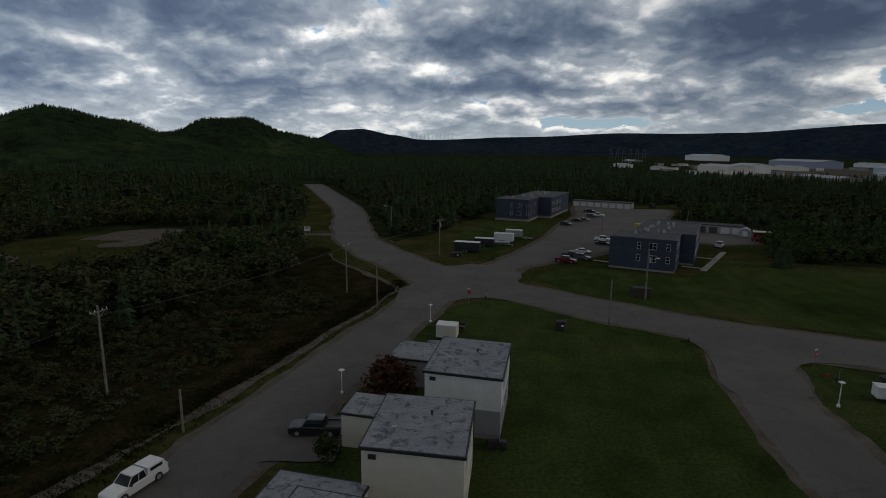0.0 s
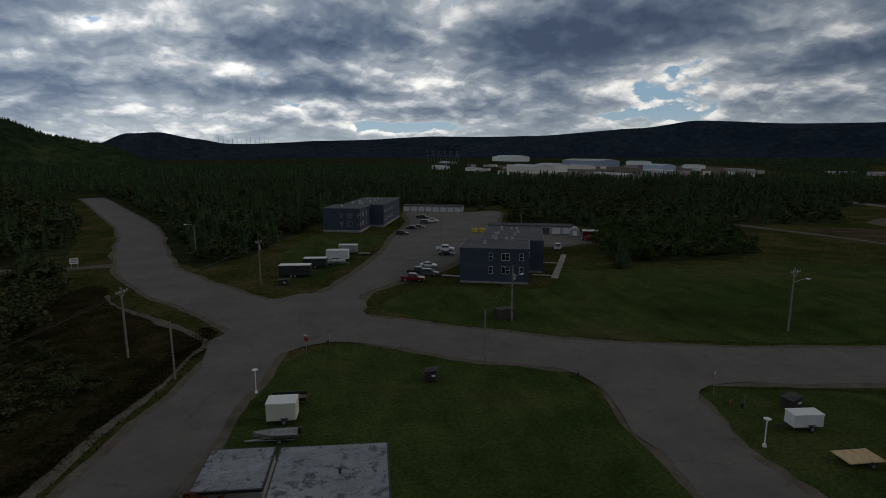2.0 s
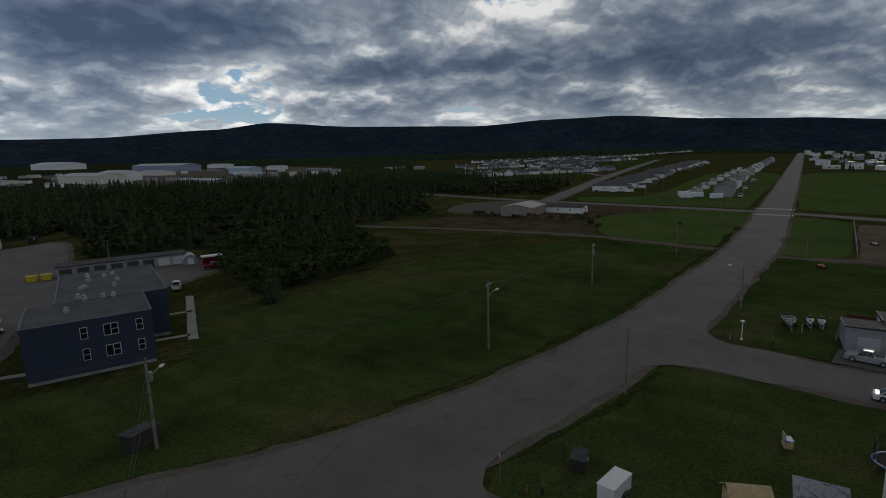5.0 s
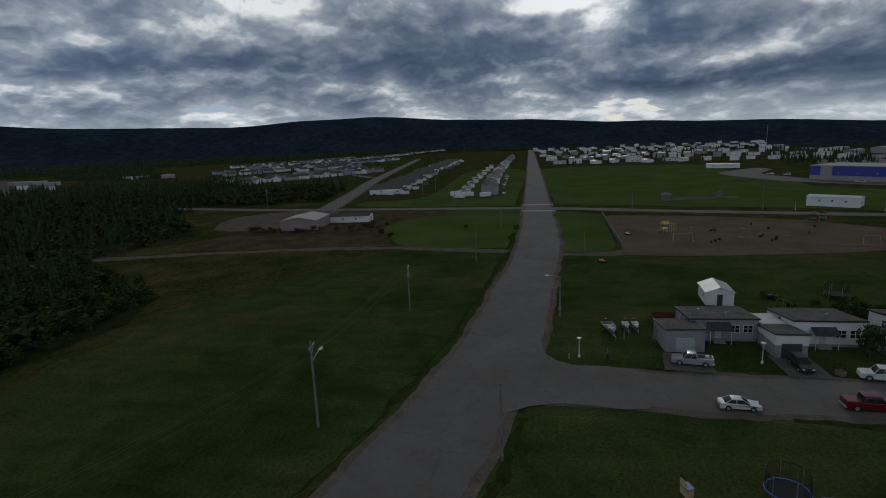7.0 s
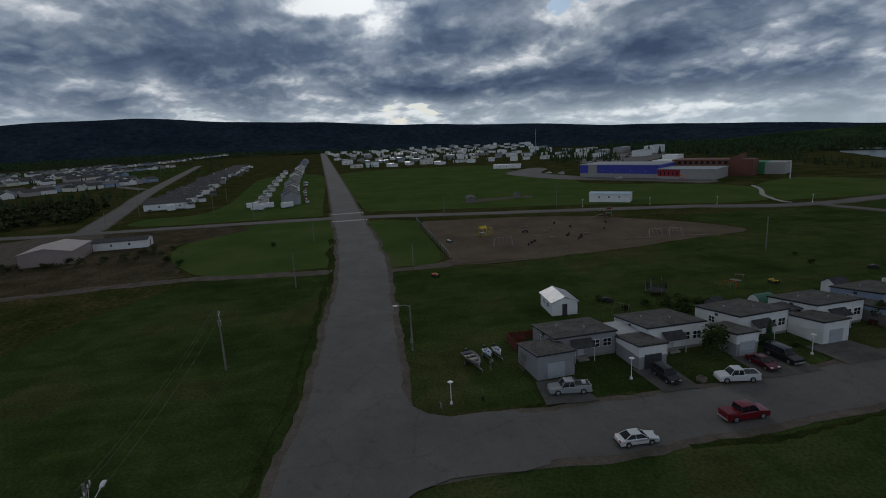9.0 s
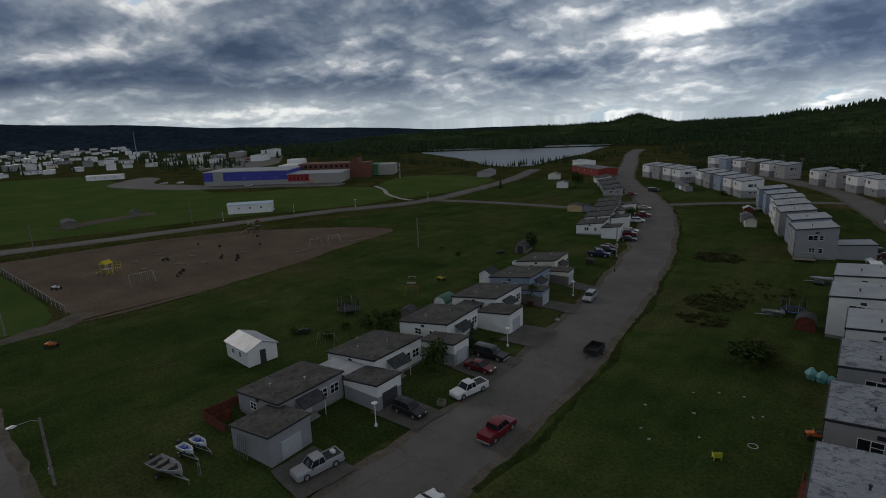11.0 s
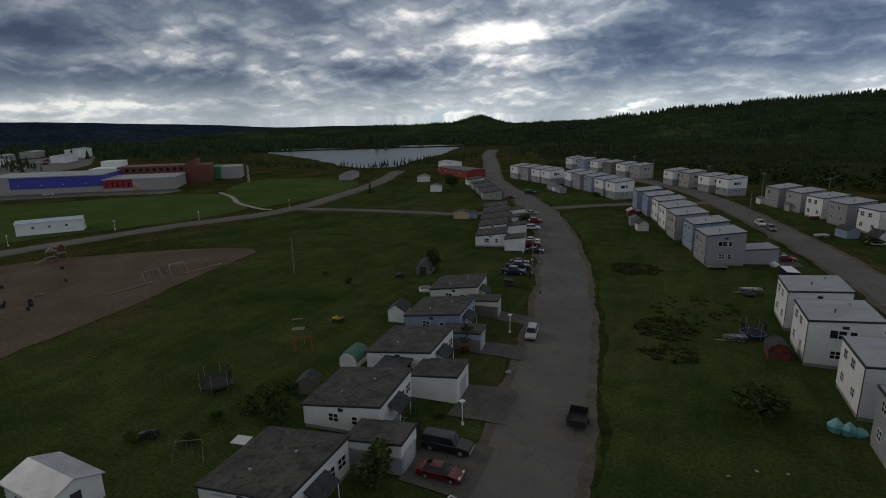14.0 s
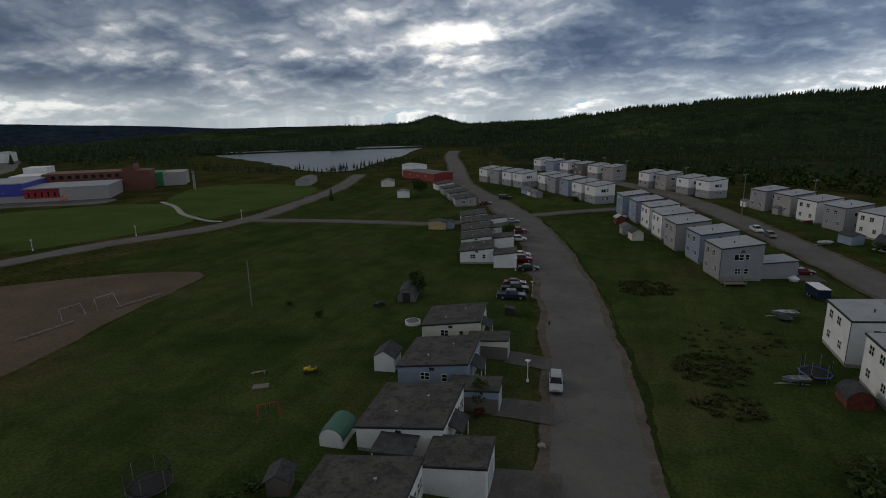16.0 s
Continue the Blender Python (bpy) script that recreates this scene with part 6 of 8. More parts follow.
def bin_shed(x, y, rz, label, w=1.45, d=1.3, h=1.5):
    b = thing("garbage_shed", label, "garbage box", ident(x, y, 0, rz), "garbage boxes")
    part("body", solid([(-w / 2, 0.05), (w / 2, 0.05), (w / 2, h), (-w / 2, h - 0.25)], -d / 2, d / 2), "darkwood", b)
    part("lid", solid([(-w / 2 - 0.12, h - 0.27), (w / 2 + 0.12, h + 0.03), (w / 2 + 0.12, h + 0.11), (-w / 2 - 0.12, h - 0.19)], -d / 2 - 0.1, d / 2 + 0.1), "shingle", b)
    for k in range(5):
        part("slat", boxes((-w / 2 + 0.05 + k * (w - 0.1) / 5, -w / 2 + 0.01 + (k + 1) * (w - 0.1) / 5, -d / 2 - 0.03, -d / 2, 0.12, h - 0.32)), "darkwood", b)
    part("notice", boxes((0.15, 0.6, -d / 2 - 0.045, -d / 2 - 0.03, h - 0.75, h - 0.5)), "plastic_white", b)


bin_shed(8.2, 85.6, -20, "dark wooden garbage box with sloping lid on the lawn")
bin_shed(45.6, 70.3, 10, "dark wooden garbage box beside a trailer")
bin_shed(25.0, 108.4, 200, "long dark wooden garbage shelter with reddish roof", 3.4, 1.6, 1.8)
bin_shed(-14.2, 140.4, -8, "dark wooden garbage box at the pole", 2.4, 1.4, 1.3)
bin_shed(99.6, -36.4, 10, "dark wooden garbage box near the street", 1.5, 1.3, 1.4)
bin_shed(68.0, 281.0, -15, "small shelter at the end of the parking lot", 3.0, 2.0, 2.2)
for px, py in ((45.4, 206.8), (48.2, 206.2)):
    d = thing("dumpster", "yellow steel dumpster beside the parking lot", "dumpster", ident(px, py, 0, -20), "dumpsters")
    part("body", solid([(-1.0, 0.15), (1.0, 0.15), (1.15, 1.5), (-1.15, 1.5)], -0.8, 0.8, 0.03), "yellow", d)
    part("lid", boxes((-1.15, 1.15, -0.85, 0.85, 1.5, 1.58), bevel=0.02), "yellow", d)


def stop_sign(x, y, rz):
    s = thing("stop_sign", "red octagonal stop sign on a steel post", "road sign", ident(x, y, 0, rz), "road signs")
    part("post", rods(((0, 0, -0.2), (0, 0, 2.6), 0.035)), "steel", s)
    bm = rods(((0, -0.05, 2.1), (0, -0.03, 2.1), 0.38), seg=8)
    part("plate", bm, "red", s)
    part("lettering", boxes((-0.24, 0.24, -0.06, -0.05, 2.04, 2.16)), "plastic_white", s)
    part("street_name_plate", boxes((-0.35, 0.35, -0.012, 0.012, 2.62, 2.78)), "frame", s)


stop_sign(39.6, 75.0, 40)
stop_sign(-7.4, 97.9, 150)


def board(x, y, rz, w, h, z, mat, label, category="sign", lines=3):
    s = thing("sign_board", label, category, ident(x, y, 0, rz), "road signs")
    part("post", rods(((-w / 3, 0, -0.2), (-w / 3, 0, z + h), 0.04)), "steel", s)
    part("post", rods(((w / 3, 0, -0.2), (w / 3, 0, z + h), 0.04)), "steel", s)
    part("plate", boxes((-w / 2, w / 2, -0.05, -0.02, z, z + h)), mat, s)
    for k in range(lines):
        part("lettering", boxes((-w * 0.36, w * 0.36, -0.06, -0.05, z + h * (0.22 + 0.26 * k), z + h * (0.32 + 0.26 * k))), "black", s)


board(-66, 168, 20, 1.8, 1.4, 1.2, "plastic_white", "white notice board beside the gravel track")
board(39.9, 72.6, 30, 0.8, 0.35, 0.1, "red", "small red and white lawn sign", "sign", 1)
board(88.6, 64.6, 20, 0.5, 0.3, 0.5, "wood", "small wooden yard sign", "sign", 1)
board(97.0, 56.2, 20, 0.4, 0.3, 1.2, "wood", "small sign on a post", "sign", 1)


def hydrant(x, y):
    h = thing("fire_hydrant", "small fire hydrant with marker post", "hydrant", ident(x, y, 0), "hydrants")
    part("body", rods(((0, 0, 0), (0, 0, 0.6), 0.13), ((0, 0, 0.6), (0, 0, 0.75), 0.16, 0.05), ((-0.2, 0, 0.42), (0.2, 0, 0.42), 0.06)), "black", h)
    part("marker", rods(((0.25, 0, 0), (0.25, 0, 1.5), 0.02)), "steel", h)


for px, py in ((-4.5, 101.0), (26.4, 82.8), (40.4, 71.4), (89.2, 59.3), (92.6, -33.5)):
    hydrant(px, py)


def trampoline(x, y, r, label, pad="blue", wall=True):
    t = thing("trampoline", label, "trampoline", ident(x, y, 0), "trampolines")
    bm = rods(((0, 0, 0.82), (0, 0, 0.84), r * 0.86), seg=24)
    part("mat", bm, "net", t)
    bm = bmesh.new()
    n = 24
    rings = [[bm.verts.new(((r + 0.11 * math.cos(q * 1.047)) * math.cos(2 * math.pi * k / n), (r + 0.11 * math.cos(q * 1.047)) * math.sin(2 * math.pi * k / n), 0.84 + 0.07 * math.sin(q * 1.047))) for q in range(6)] for k in range(n)]
    for k in range(n):
        for q in range(6):
            bm.faces.new((rings[k][q], rings[(k + 1) % n][q], rings[(k + 1) % n][(q + 1) % 6], rings[k][(q + 1) % 6]))
    bmesh.ops.recalc_face_normals(bm, faces=bm.faces)
    part("pad", bm, pad, t)
    for k in range(6):
        a = 2 * math.pi * k / 6
        part("leg", rods(((r * math.cos(a), r * math.sin(a), 0), (r * math.cos(a), r * math.sin(a), 2.6 if wall else 0.85), 0.03), seg=6), "steel", t)
    if wall:
        bm = bmesh.new()
        for k in range(n):
            a, b = 2 * math.pi * k / n, 2 * math.pi * (k + 1) / n
            for z0, z1 in ((0.95, 1.02), (2.45, 2.55)):
                rod(bm, (r * math.cos(a), r * math.sin(a), (z0 + z1) / 2), (r * math.cos(b), r * math.sin(b), (z0 + z1) / 2), 0.025, seg=4)
            for q in range(4):
                u = a + (b - a) * q / 4
                rod(bm, (r * math.cos(u), r * math.sin(u), 0.95), (r * math.cos(u), r * math.sin(u), 2.5), 0.012, seg=3)
        part("net", bm, "net", t, "dark safety net")


trampoline(121.4, 16.6, 1.9, "round black trampoline with safety net", "black")
trampoline(58.6, -25.2, 1.7, "round trampoline with blue pad and net", "blue")
trampoline(60.4, 47.4, 1.7, "round trampoline with blue pad and dark net", "blue")


def fence(x, y, rz, L, h, mat, label, gap=0.16):
    f = thing("fence", label, "fence", ident(x, y, 0, rz), "fences")
    n = int(L / gap)
    first = None
    for k in range(n):
        if first is None:
            first = part("board", boxes((0, gap - 0.025, -0.015, 0.015, 0.05, h)), mat, f)
        else:
            again(first, Matrix.Translation((k * gap, 0, 0)), f)
    for z in (0.35, h - 0.25):
        part("rail", boxes((0, L, 0.015, 0.06, z, z + 0.09)), mat, f)
    for k in range(int(L / 2) + 1):
        part("post", boxes((k * 2.0 - 0.05, k * 2.0 + 0.05, 0.015, 0.11, 0, h + 0.05)), mat, f)


fence(106.9, 50.9, 180, 5.0, 1.3, "redwood", "dark red board fence round a back yard")
fence(104.8, 48.6, 90, 2.3, 1.3, "redwood", "dark red board fence round a back yard")
fence(107.0, 44.4, 90, 6.4, 1.3, "redwood", "dark red board fence round a back yard")
fence(51.6, -24.6, 90, 6.0, 1.2, "redwood", "dark red deck fence between white houses")
fence(28.4, -133.2, 25, 6.0, 1.1, "redwood", "dark red board fence between houses")


def deck(x, y, rz, L, W, h, label, mat="wood"):
    d = thing("deck", label, "deck", ident(x, y, 0, rz), "decks")
    n = int(L / 0.15)
    first = part("plank", boxes((0, 0.135, 0, W, h - 0.04, h)), mat, d)
    for k in range(1, n):
        again(first, Matrix.Translation((k * 0.15, 0, 0)), d)
    for px, py in ((0.05, 0.05), (L - 0.15, 0.05), (0.05, W - 0.15), (L - 0.15, W - 0.15)):
        part("post", boxes((px, px + 0.1, py, py + 0.1, 0, h + 0.9)), mat, d)
    part("rail", boxes((0, L, 0.0, 0.06, h + 0.82, h + 0.9)), mat, d)
    part("rail", boxes((L - 0.06, L, 0.06, W, h + 0.82, h + 0.9)), mat, d)


deck(60.2, -64.8, 17, 4.2, 1.8, 0.5, "weathered grey wooden deck at a grey house")
deck(51.2, 22.6, 90, 4.4, 2.4, 0.4, "red-brown stained wooden deck behind a house", "redwood")


def swing_set(x, y, rz, w, h, mat, label, seats=2):
    s = thing("swing_set", label, "swing set", ident(x, y, 0, rz), "playground equipment")
    part("frame_bar", rods(((-w / 2, 0, h), (w / 2, 0, h), 0.04)), mat, s)
    for q in (-1, 1):
        part("leg", rods(((q * w / 2, 0, h), (q * (w / 2 + 0.2), -0.9, 0), 0.035)), mat, s)
        part("leg", rods(((q * w / 2, 0, h), (q * (w / 2 + 0.2), 0.9, 0), 0.035)), mat, s)
    for k in range(seats):
        px = -w / 2 + w * (k + 1) / (seats + 1)
        sw = part("swing_seat", boxes((px - 0.25, px + 0.25, -0.1, 0.1, 0.5, 0.55)), "black", s)
        part("chain", rods(((px - 0.22, 0, 0.55), (px - 0.22, 0, h), 0.015), ((px + 0.22, 0, 0.55), (px + 0.22, 0, h), 0.015), seg=4), "steel", sw)


def play_tower(x, y, rz, label, post="red", slide="yellow"):
    t = thing("play_tower", label, "play tower", ident(x, y, 0, rz), "playground equipment")
    for px in (-0.9, 0.9):
        for py in (-0.9, 0.9):
            part("post", rods(((px, py, 0), (px, py, 3.0), 0.06)), post, t)
    part("platform", boxes((-0.95, 0.95, -0.95, 0.95, 1.4, 1.5)), "black", t)
    part("roof", solid([(-1.1, 2.9), (1.1, 2.9), (0, 3.7)], -1.1, 1.1), slide, t)
    part("slide", solid([(0.9, 1.4), (3.2, 0.25), (3.6, 0.25), (3.6, 0.33), (3.2, 0.35), (0.9, 1.55)], -0.3, 0.3), slide, t)
    part("ladder", rods(((-1.5, -0.3, 0), (-0.95, -0.3, 1.5), 0.03), ((-1.5, 0.3, 0), (-0.95, 0.3, 1.5), 0.03), ((-1.3, -0.3, 0.55), (-1.3, 0.3, 0.55), 0.02), ((-1.1, -0.3, 1.05), (-1.1, 0.3, 1.05), 0.02)), post, t)


swing_set(172, -14, 80, 3.4, 2.1, "steel", "grey tubular swing set on the sand", 2)
swing_set(171.4, -20, 80, 3.4, 2.1, "steel", "grey tubular swing set on the sand", 2)
swing_set(176, 31, 90, 5.0, 2.5, "steel", "steel swing set on the sand", 3)
play_tower(191.2, 33.0, 20, "yellow play tower with slide on the sand", "yellow", "yellow")
play_tower(209.6, -18.6, 60, "brown and orange climbing frame at the road edge", "wood", "redwood")
play_tower(207.6, -15.0, 60, "brown and orange climbing frame at the road edge", "redwood", "wood")
play_tower(306.0, -112.0, 30, "orange play tower beside the school", "red", "orange")
swing_set(118.8, 2.8, 40, 2.2, 1.8, "red", "small child's swing with slide on the grass", 1)
swing_set(112.6, 28.4, 30, 2.6, 2.0, "wood", "weathered wooden swing frame", 1)
small_ride(188.0, 44.4, 30, "white rocking animal toy on the sand", "plastic_white", "spring_rider", "spring rider")
small_ride(193.6, 18.4, 70, "dark spring toy on the sand", "black", "spring_rider", "spring rider")


def chain_fence(x, y, rz, L, h, label):
    f = thing("chain_link_fence", label, "fence", ident(x, y, 0, rz), "chain-link fences")
    first = None
    for k in range(int(L / 3) + 1):
        if first is None:
            first = part("post", rods(((0, 0, 0), (0, 0, h), 0.05), seg=6), "steel", f)
        else:
            again(first, Matrix.Translation((k * 3.0, 0, 0)), f)
    part("rail", rods(((0, 0, h), (L, 0, h), 0.035), seg=5), "steel", f)
    bm = bmesh.new()
    for k in range(int(L / 0.6)):
        for a, b in ((0, h), (h, 0)):
            rod(bm, (k * 0.6, 0, a), (min(L, k * 0.6 + 0.6 * 2), 0, b), 0.012, seg=3)
    part("wire_mesh", bm, "wire", f)


chain_fence(232.5, 48.5, 180, 66, 1.6, "low chain-link fence at the edge of the playground")
tyre = None
for k, (px, py) in enumerate(((176, 8), (178, 6.4), (180.4, 5.2), (182, 9), (184, 7.6), (174, 24), (176, 22.4), (178, 20.8), (196, 2), (205, 4), (188, -6), (199, -12))):
    ring = thing("tyre", "half-buried black tyre on the sand", "tyre", ident(px, py, 0.1, 35 * k), "playground tyres")
    if tyre is None:
        tyre = part("tread", rods(((0, -0.14, 0.25), (0, 0.14, 0.25), 0.42), seg=14), "rubber", ring)
    else:
        again(tyre, Matrix.Identity(4), ring)
for k, (px, py, rz, L) in enumerate(((186, 18, 30, 3.0), (202, 16, 80, 2.6), (197, 9, 10, 2.8), (170, -8, 84, 9.0), (167.6, -24, 80, 9.0))):
    log = thing("log", "pale timber log lying on the sand", "log", ident(px, py, 0.16, rz), "playground logs")
    part("trunk", rods(((-L / 2, 0, 0), (L / 2, 0, 0), 0.2, 0.17), seg=9), "wood", log)
climber = thing("climbing_frame", "yellow and blue climbing frame on the sand", "climbing frame", ident(193.4, 30.6, 0, 25))
for px in (-1.2, 0, 1.2):
    for py in (-0.8, 0.8):
        part("post", rods(((px, py, 0), (px, py, 2.4), 0.05)), "yellow", climber)
for z in (0.8, 1.6, 2.4):
    part("rung", rods(((-1.2, -0.8, z), (1.2, -0.8, z), 0.035), seg=6), "yellow", climber)
    part("rung", rods(((-1.2, 0.8, z), (1.2, 0.8, z), 0.035), seg=6), "blue", climber)


def bench(x, y, rz, label="weathered wooden picnic bench"):
    b = thing("bench", label, "bench", ident(x, y, 0, rz), "benches")
    part("seat", boxes((-0.9, 0.9, -0.2, 0.2, 0.42, 0.47)), "wood", b)
    part("leg", boxes((-0.75, -0.67, -0.18, 0.18, 0, 0.42)), "wood", b)
    part("leg", boxes((0.67, 0.75, -0.18, 0.18, 0, 0.42)), "wood", b)


for px, py in ((191, 12.4), (181, 14.2), (188, 26), (198, 24), (126.6, -5.6), (183, 2)):
    bench(px, py, 40)


def tarp(x, y, s, label, mat="teal", tall=1.0):
    """Something wrapped in a tied, crumpled tarpaulin, gathered at the top."""
    bm = bmesh.new()
    n, rows, ring = 14, 7, []
    for k in range(rows):
        u = k / (rows - 1)
        wide = (0.62 + 0.25 * math.sin(u * 2.6)) * (1 - 0.78 * max(0.0, u - 0.55) / 0.45)
        row = []
        for i in range(n):
            a = 2 * math.pi * i / n
            q = wide * (1 + 0.28 * noise.noise((math.cos(a) * 1.6 + x, math.sin(a) * 1.6 + y, u * 3.1)) + (0.07 if i % 2 else -0.07))
            row.append(bm.verts.new((q * s * math.cos(a), q * s * 0.85 * math.sin(a), u * 1.45 * s * tall)))
        ring.append(row)
    for a, b in zip(ring, ring[1:]):
        for i in range(n):
            bm.faces.new((a[i], a[(i + 1) % n], b[(i + 1) % n], b[i]))
    bm.faces.new(ring[-1])
    bm.faces.new(ring[0][::-1])
    bmesh.ops.recalc_face_normals(bm, faces=bm.faces)
    o = mesh_object("covered_load", bm, mat)
    o.matrix_basis = ident(x, y, 0)
    tagged(o, label, "tarpaulin", "covered loads")


for px, py, h in ((53.3, -0.9, 1.25), (52.2, -0.7, 1.15), (51.2, -0.8, 0.8)):
    tarp(px, py, 0.85, "load wrapped in pale turquoise tarpaulin by the wall", "teal", h)
tarp(50.6, -69.2, 1.1, "pale covered load next to a garage", "plastic_white", 0.7)
tarp(57.2, -45.6, 1.2, "dark covered load in a back yard", "black", 0.6)
tarp(89.6, -16.4, 0.5, "white bag on the lawn edge", "plastic_white")
tarp(88.6, -0.7, 0.5, "small pale rock on the lawn", "concrete", 0.8)
crate = thing("wooden_crate", "small pale wooden crate on the lawn edge", "crate", ident(86.6, 31.6, 0, 20))
for k in range(3):
    for q in (-1, 1):
        part("slat", boxes((-0.5, 0.5, q * 0.36 - 0.02, q * 0.36 + 0.02, 0.05 + k * 0.22, 0.22 + k * 0.22)), "wood", crate)
        part("slat", boxes((q * 0.48 - 0.02, q * 0.48 + 0.02, -0.34, 0.34, 0.05 + k * 0.22, 0.22 + k * 0.22)), "wood", crate)
part("base", boxes((-0.46, 0.46, -0.33, 0.33, 0.03, 0.07)), "wood", crate)
seat = thing("plastic_chair", "bright yellow-green plastic toy chair on the lawn", "toy chair", ident(58.2, 23.4, 0, 30))
part("seat", boxes((-0.4, 0.4, -0.35, 0.35, 0.3, 0.38), bevel=0.03), "lime", seat)
part("backrest", boxes((-0.4, 0.4, 0.3, 0.38, 0.38, 0.95), bevel=0.03), "lime", seat)
for px in (-0.35, 0.35):
    for py in (-0.3, 0.3):
        part("leg", rods(((px, py, 0), (px * 0.9, py * 0.9, 0.32), 0.05)), "lime", seat)
    part("armrest", boxes((px - 0.05, px + 0.05, -0.3, 0.32, 0.55, 0.62), bevel=0.02), "lime", seat)
hoop = thing("hoop", "thin white plastic hoop lying on the grass", "hoop", ident(55.9, 19.0, 0.03))
bm = bmesh.new()
for k in range(20):
    a, b = 2 * math.pi * k / 20, 2 * math.pi * (k + 1) / 20
    rod(bm, (0.45 * math.cos(a), 0.45 * math.sin(a), 0), (0.45 * math.cos(b), 0.45 * math.sin(b), 0), 0.03, seg=5)
part("ring", bm, "plastic_white", hoop)
rag = random.Random(8)
for px, py in ((56.2, 12.4), (57.0, 13.2), (62.4, 16.0), (63.8, 11.2), (60.6, 20.6), (66.0, 22.4), (64.6, 24.0), (58.8, 8.8), (61.4, 9.4), (67.4, 17.4)):
    bm = bmesh.new()
    pts = [bm.verts.new((rag.uniform(0.12, 0.3) * math.cos(k * 1.05), rag.uniform(0.08, 0.22) * math.sin(k * 1.05), 0.02 + rag.uniform(0, 0.08))) for k in range(6)]
    low = [bm.verts.new((v.co.x, v.co.y, 0.0)) for v in pts]
    bm.faces.new(pts)
    bm.faces.new(low[::-1])
    for k in range(6):
        bm.faces.new((low[k], low[(k + 1) % 6], pts[(k + 1) % 6], pts[k]))
    o = mesh_object("litter", bm, "concrete")
    o.matrix_basis = ident(px, py, 0, px * 40)
    tagged(o, "small pale scrap lying on the lawn", "litter", "scraps on the lawn")


def plank_platform(x, y, rz, L, W, label, mat):
    p = thing("platform", label, "platform", ident(x, y, 0, rz))
    first = part("plank", boxes((0, 0.2, 0, W, 0.02, 0.08)), mat, p)
    for k in range(1, int(L / 0.22)):
        again(first, Matrix.Translation((k * 0.22, 0, 0)), p)


plank_platform(109.4, 23.2, 10, 1.8, 1.5, "pale wooden platform lying on the grass", "plastic_white")
plank_platform(123.8, -4.0, 30, 2.0, 1.2, "grey wooden platform lying on the grass", "wood")

# yellow plywood hut beside the flat trailer
hut = thing("plywood_hut", "unfinished yellow plywood hut with peaked roof", "hut", ident(46.6, 57.2, 0, 25))
part("wall", boxes((-1.2, 1.2, -1.4, 1.4, 0.1, 1.9)), "ply", hut)
part("roof", solid([(-1.4, 1.85), (0, 2.75), (1.4, 1.85), (1.4, 1.95), (0, 2.87), (-1.4, 1.95)], -1.6, 1.6), "ply", hut)
lean = thing("lean_to", "low grey lean-to roof beside the house", "lean-to", ident(47.8, 52.6, 0, 5))
part("wall", boxes((-1.6, 1.6, -1.6, 1.6, 0, 2.6)), "white", lean)
part("roof", solid([(-1.8, 2.65), (1.8, 2.95), (1.8, 3.1), (-1.8, 2.8)], -1.8, 1.8), "tar_pale", lean)
toy = thing("play_table", "small wooden play kitchen with blue top on the lawn", "toy", ident(59.9, 55.4, 0, 20))
part("frame_box", boxes((-0.5, 0.5, -0.35, 0.35, 0, 0.8), bevel=0.02), "ply", toy)
part("top", boxes((-0.55, 0.55, -0.4, 0.4, 0.8, 0.86)), "blue", toy)
part("back", boxes((-0.5, 0.5, 0.3, 0.36, 0.86, 1.4)), "ply", toy)
carport = thing("carport", "corrugated pale roof between two bungalows", "carport", ident(100.6, 35.4, 0, 2))
part("roof", solid([(-2.9, 2.75), (2.9, 2.45), (2.9, 2.53), (-2.9, 2.83)], -1.75, 1.75), "tin", carport)
for k in range(9):
    part("roof_rib", solid([(-2.9, 2.83), (2.9, 2.53), (2.9, 2.56), (-2.9, 2.86)], -1.7 + k * 0.4, -1.62 + k * 0.4), "tin", carport)
for px in (-3.0, 3.0):
    part("post", rods(((px * 0.93, 1.6, 0), (px * 0.93, 1.6, 2.6 - 0.05 * px), 0.06)), "frame", carport)
porch = thing("carport", "dark flat roof between a bungalow and its garage", "carport", ident(101.4, 6.4, 0, 6))
part("roof", solid([(-2.0, 2.55), (2.0, 2.45), (2.0, 2.62), (-2.0, 2.72)], -1.9, 1.9), "shingle", porch)
for px in (-1.8, 1.8):
    for py in (-1.75, 1.75):
        part("post", rods(((px, py, 0), (px, py, 2.5), 0.06)), "frame", porch)
pool = thing("paddling_pool", "small round white pool on the grass", "pool", ident(113.8, -28.0, 0))
part("rim", rods(((0, 0, 0), (0, 0, 0.55), 1.25), seg=20), "plastic_white", pool)
part("water", rods(((0, 0, 0.552), (0, 0, 0.56), 1.1), seg=20), "water", pool)
ladder = thing("ladder", "wooden ladders leaning on the garage wall", "ladder", ident(96.2, 51.75, 0, 5))
for k in range(3):
    part("rung_frame", rods(((k * 0.7 - 0.7, 0.3, 0), (k * 0.7 - 0.7, -0.1, 2.4), 0.035), ((k * 0.7 - 0.3, 0.3, 0), (k * 0.7 - 0.3, -0.1, 2.4), 0.035), *[((k * 0.7 - 0.7, 0.27 - 0.05 * q, 0.3 + 0.32 * q), (k * 0.7 - 0.3, 0.27 - 0.05 * q, 0.3 + 0.32 * q), 0.02) for q in range(6)], seg=5), "wood", ladder)

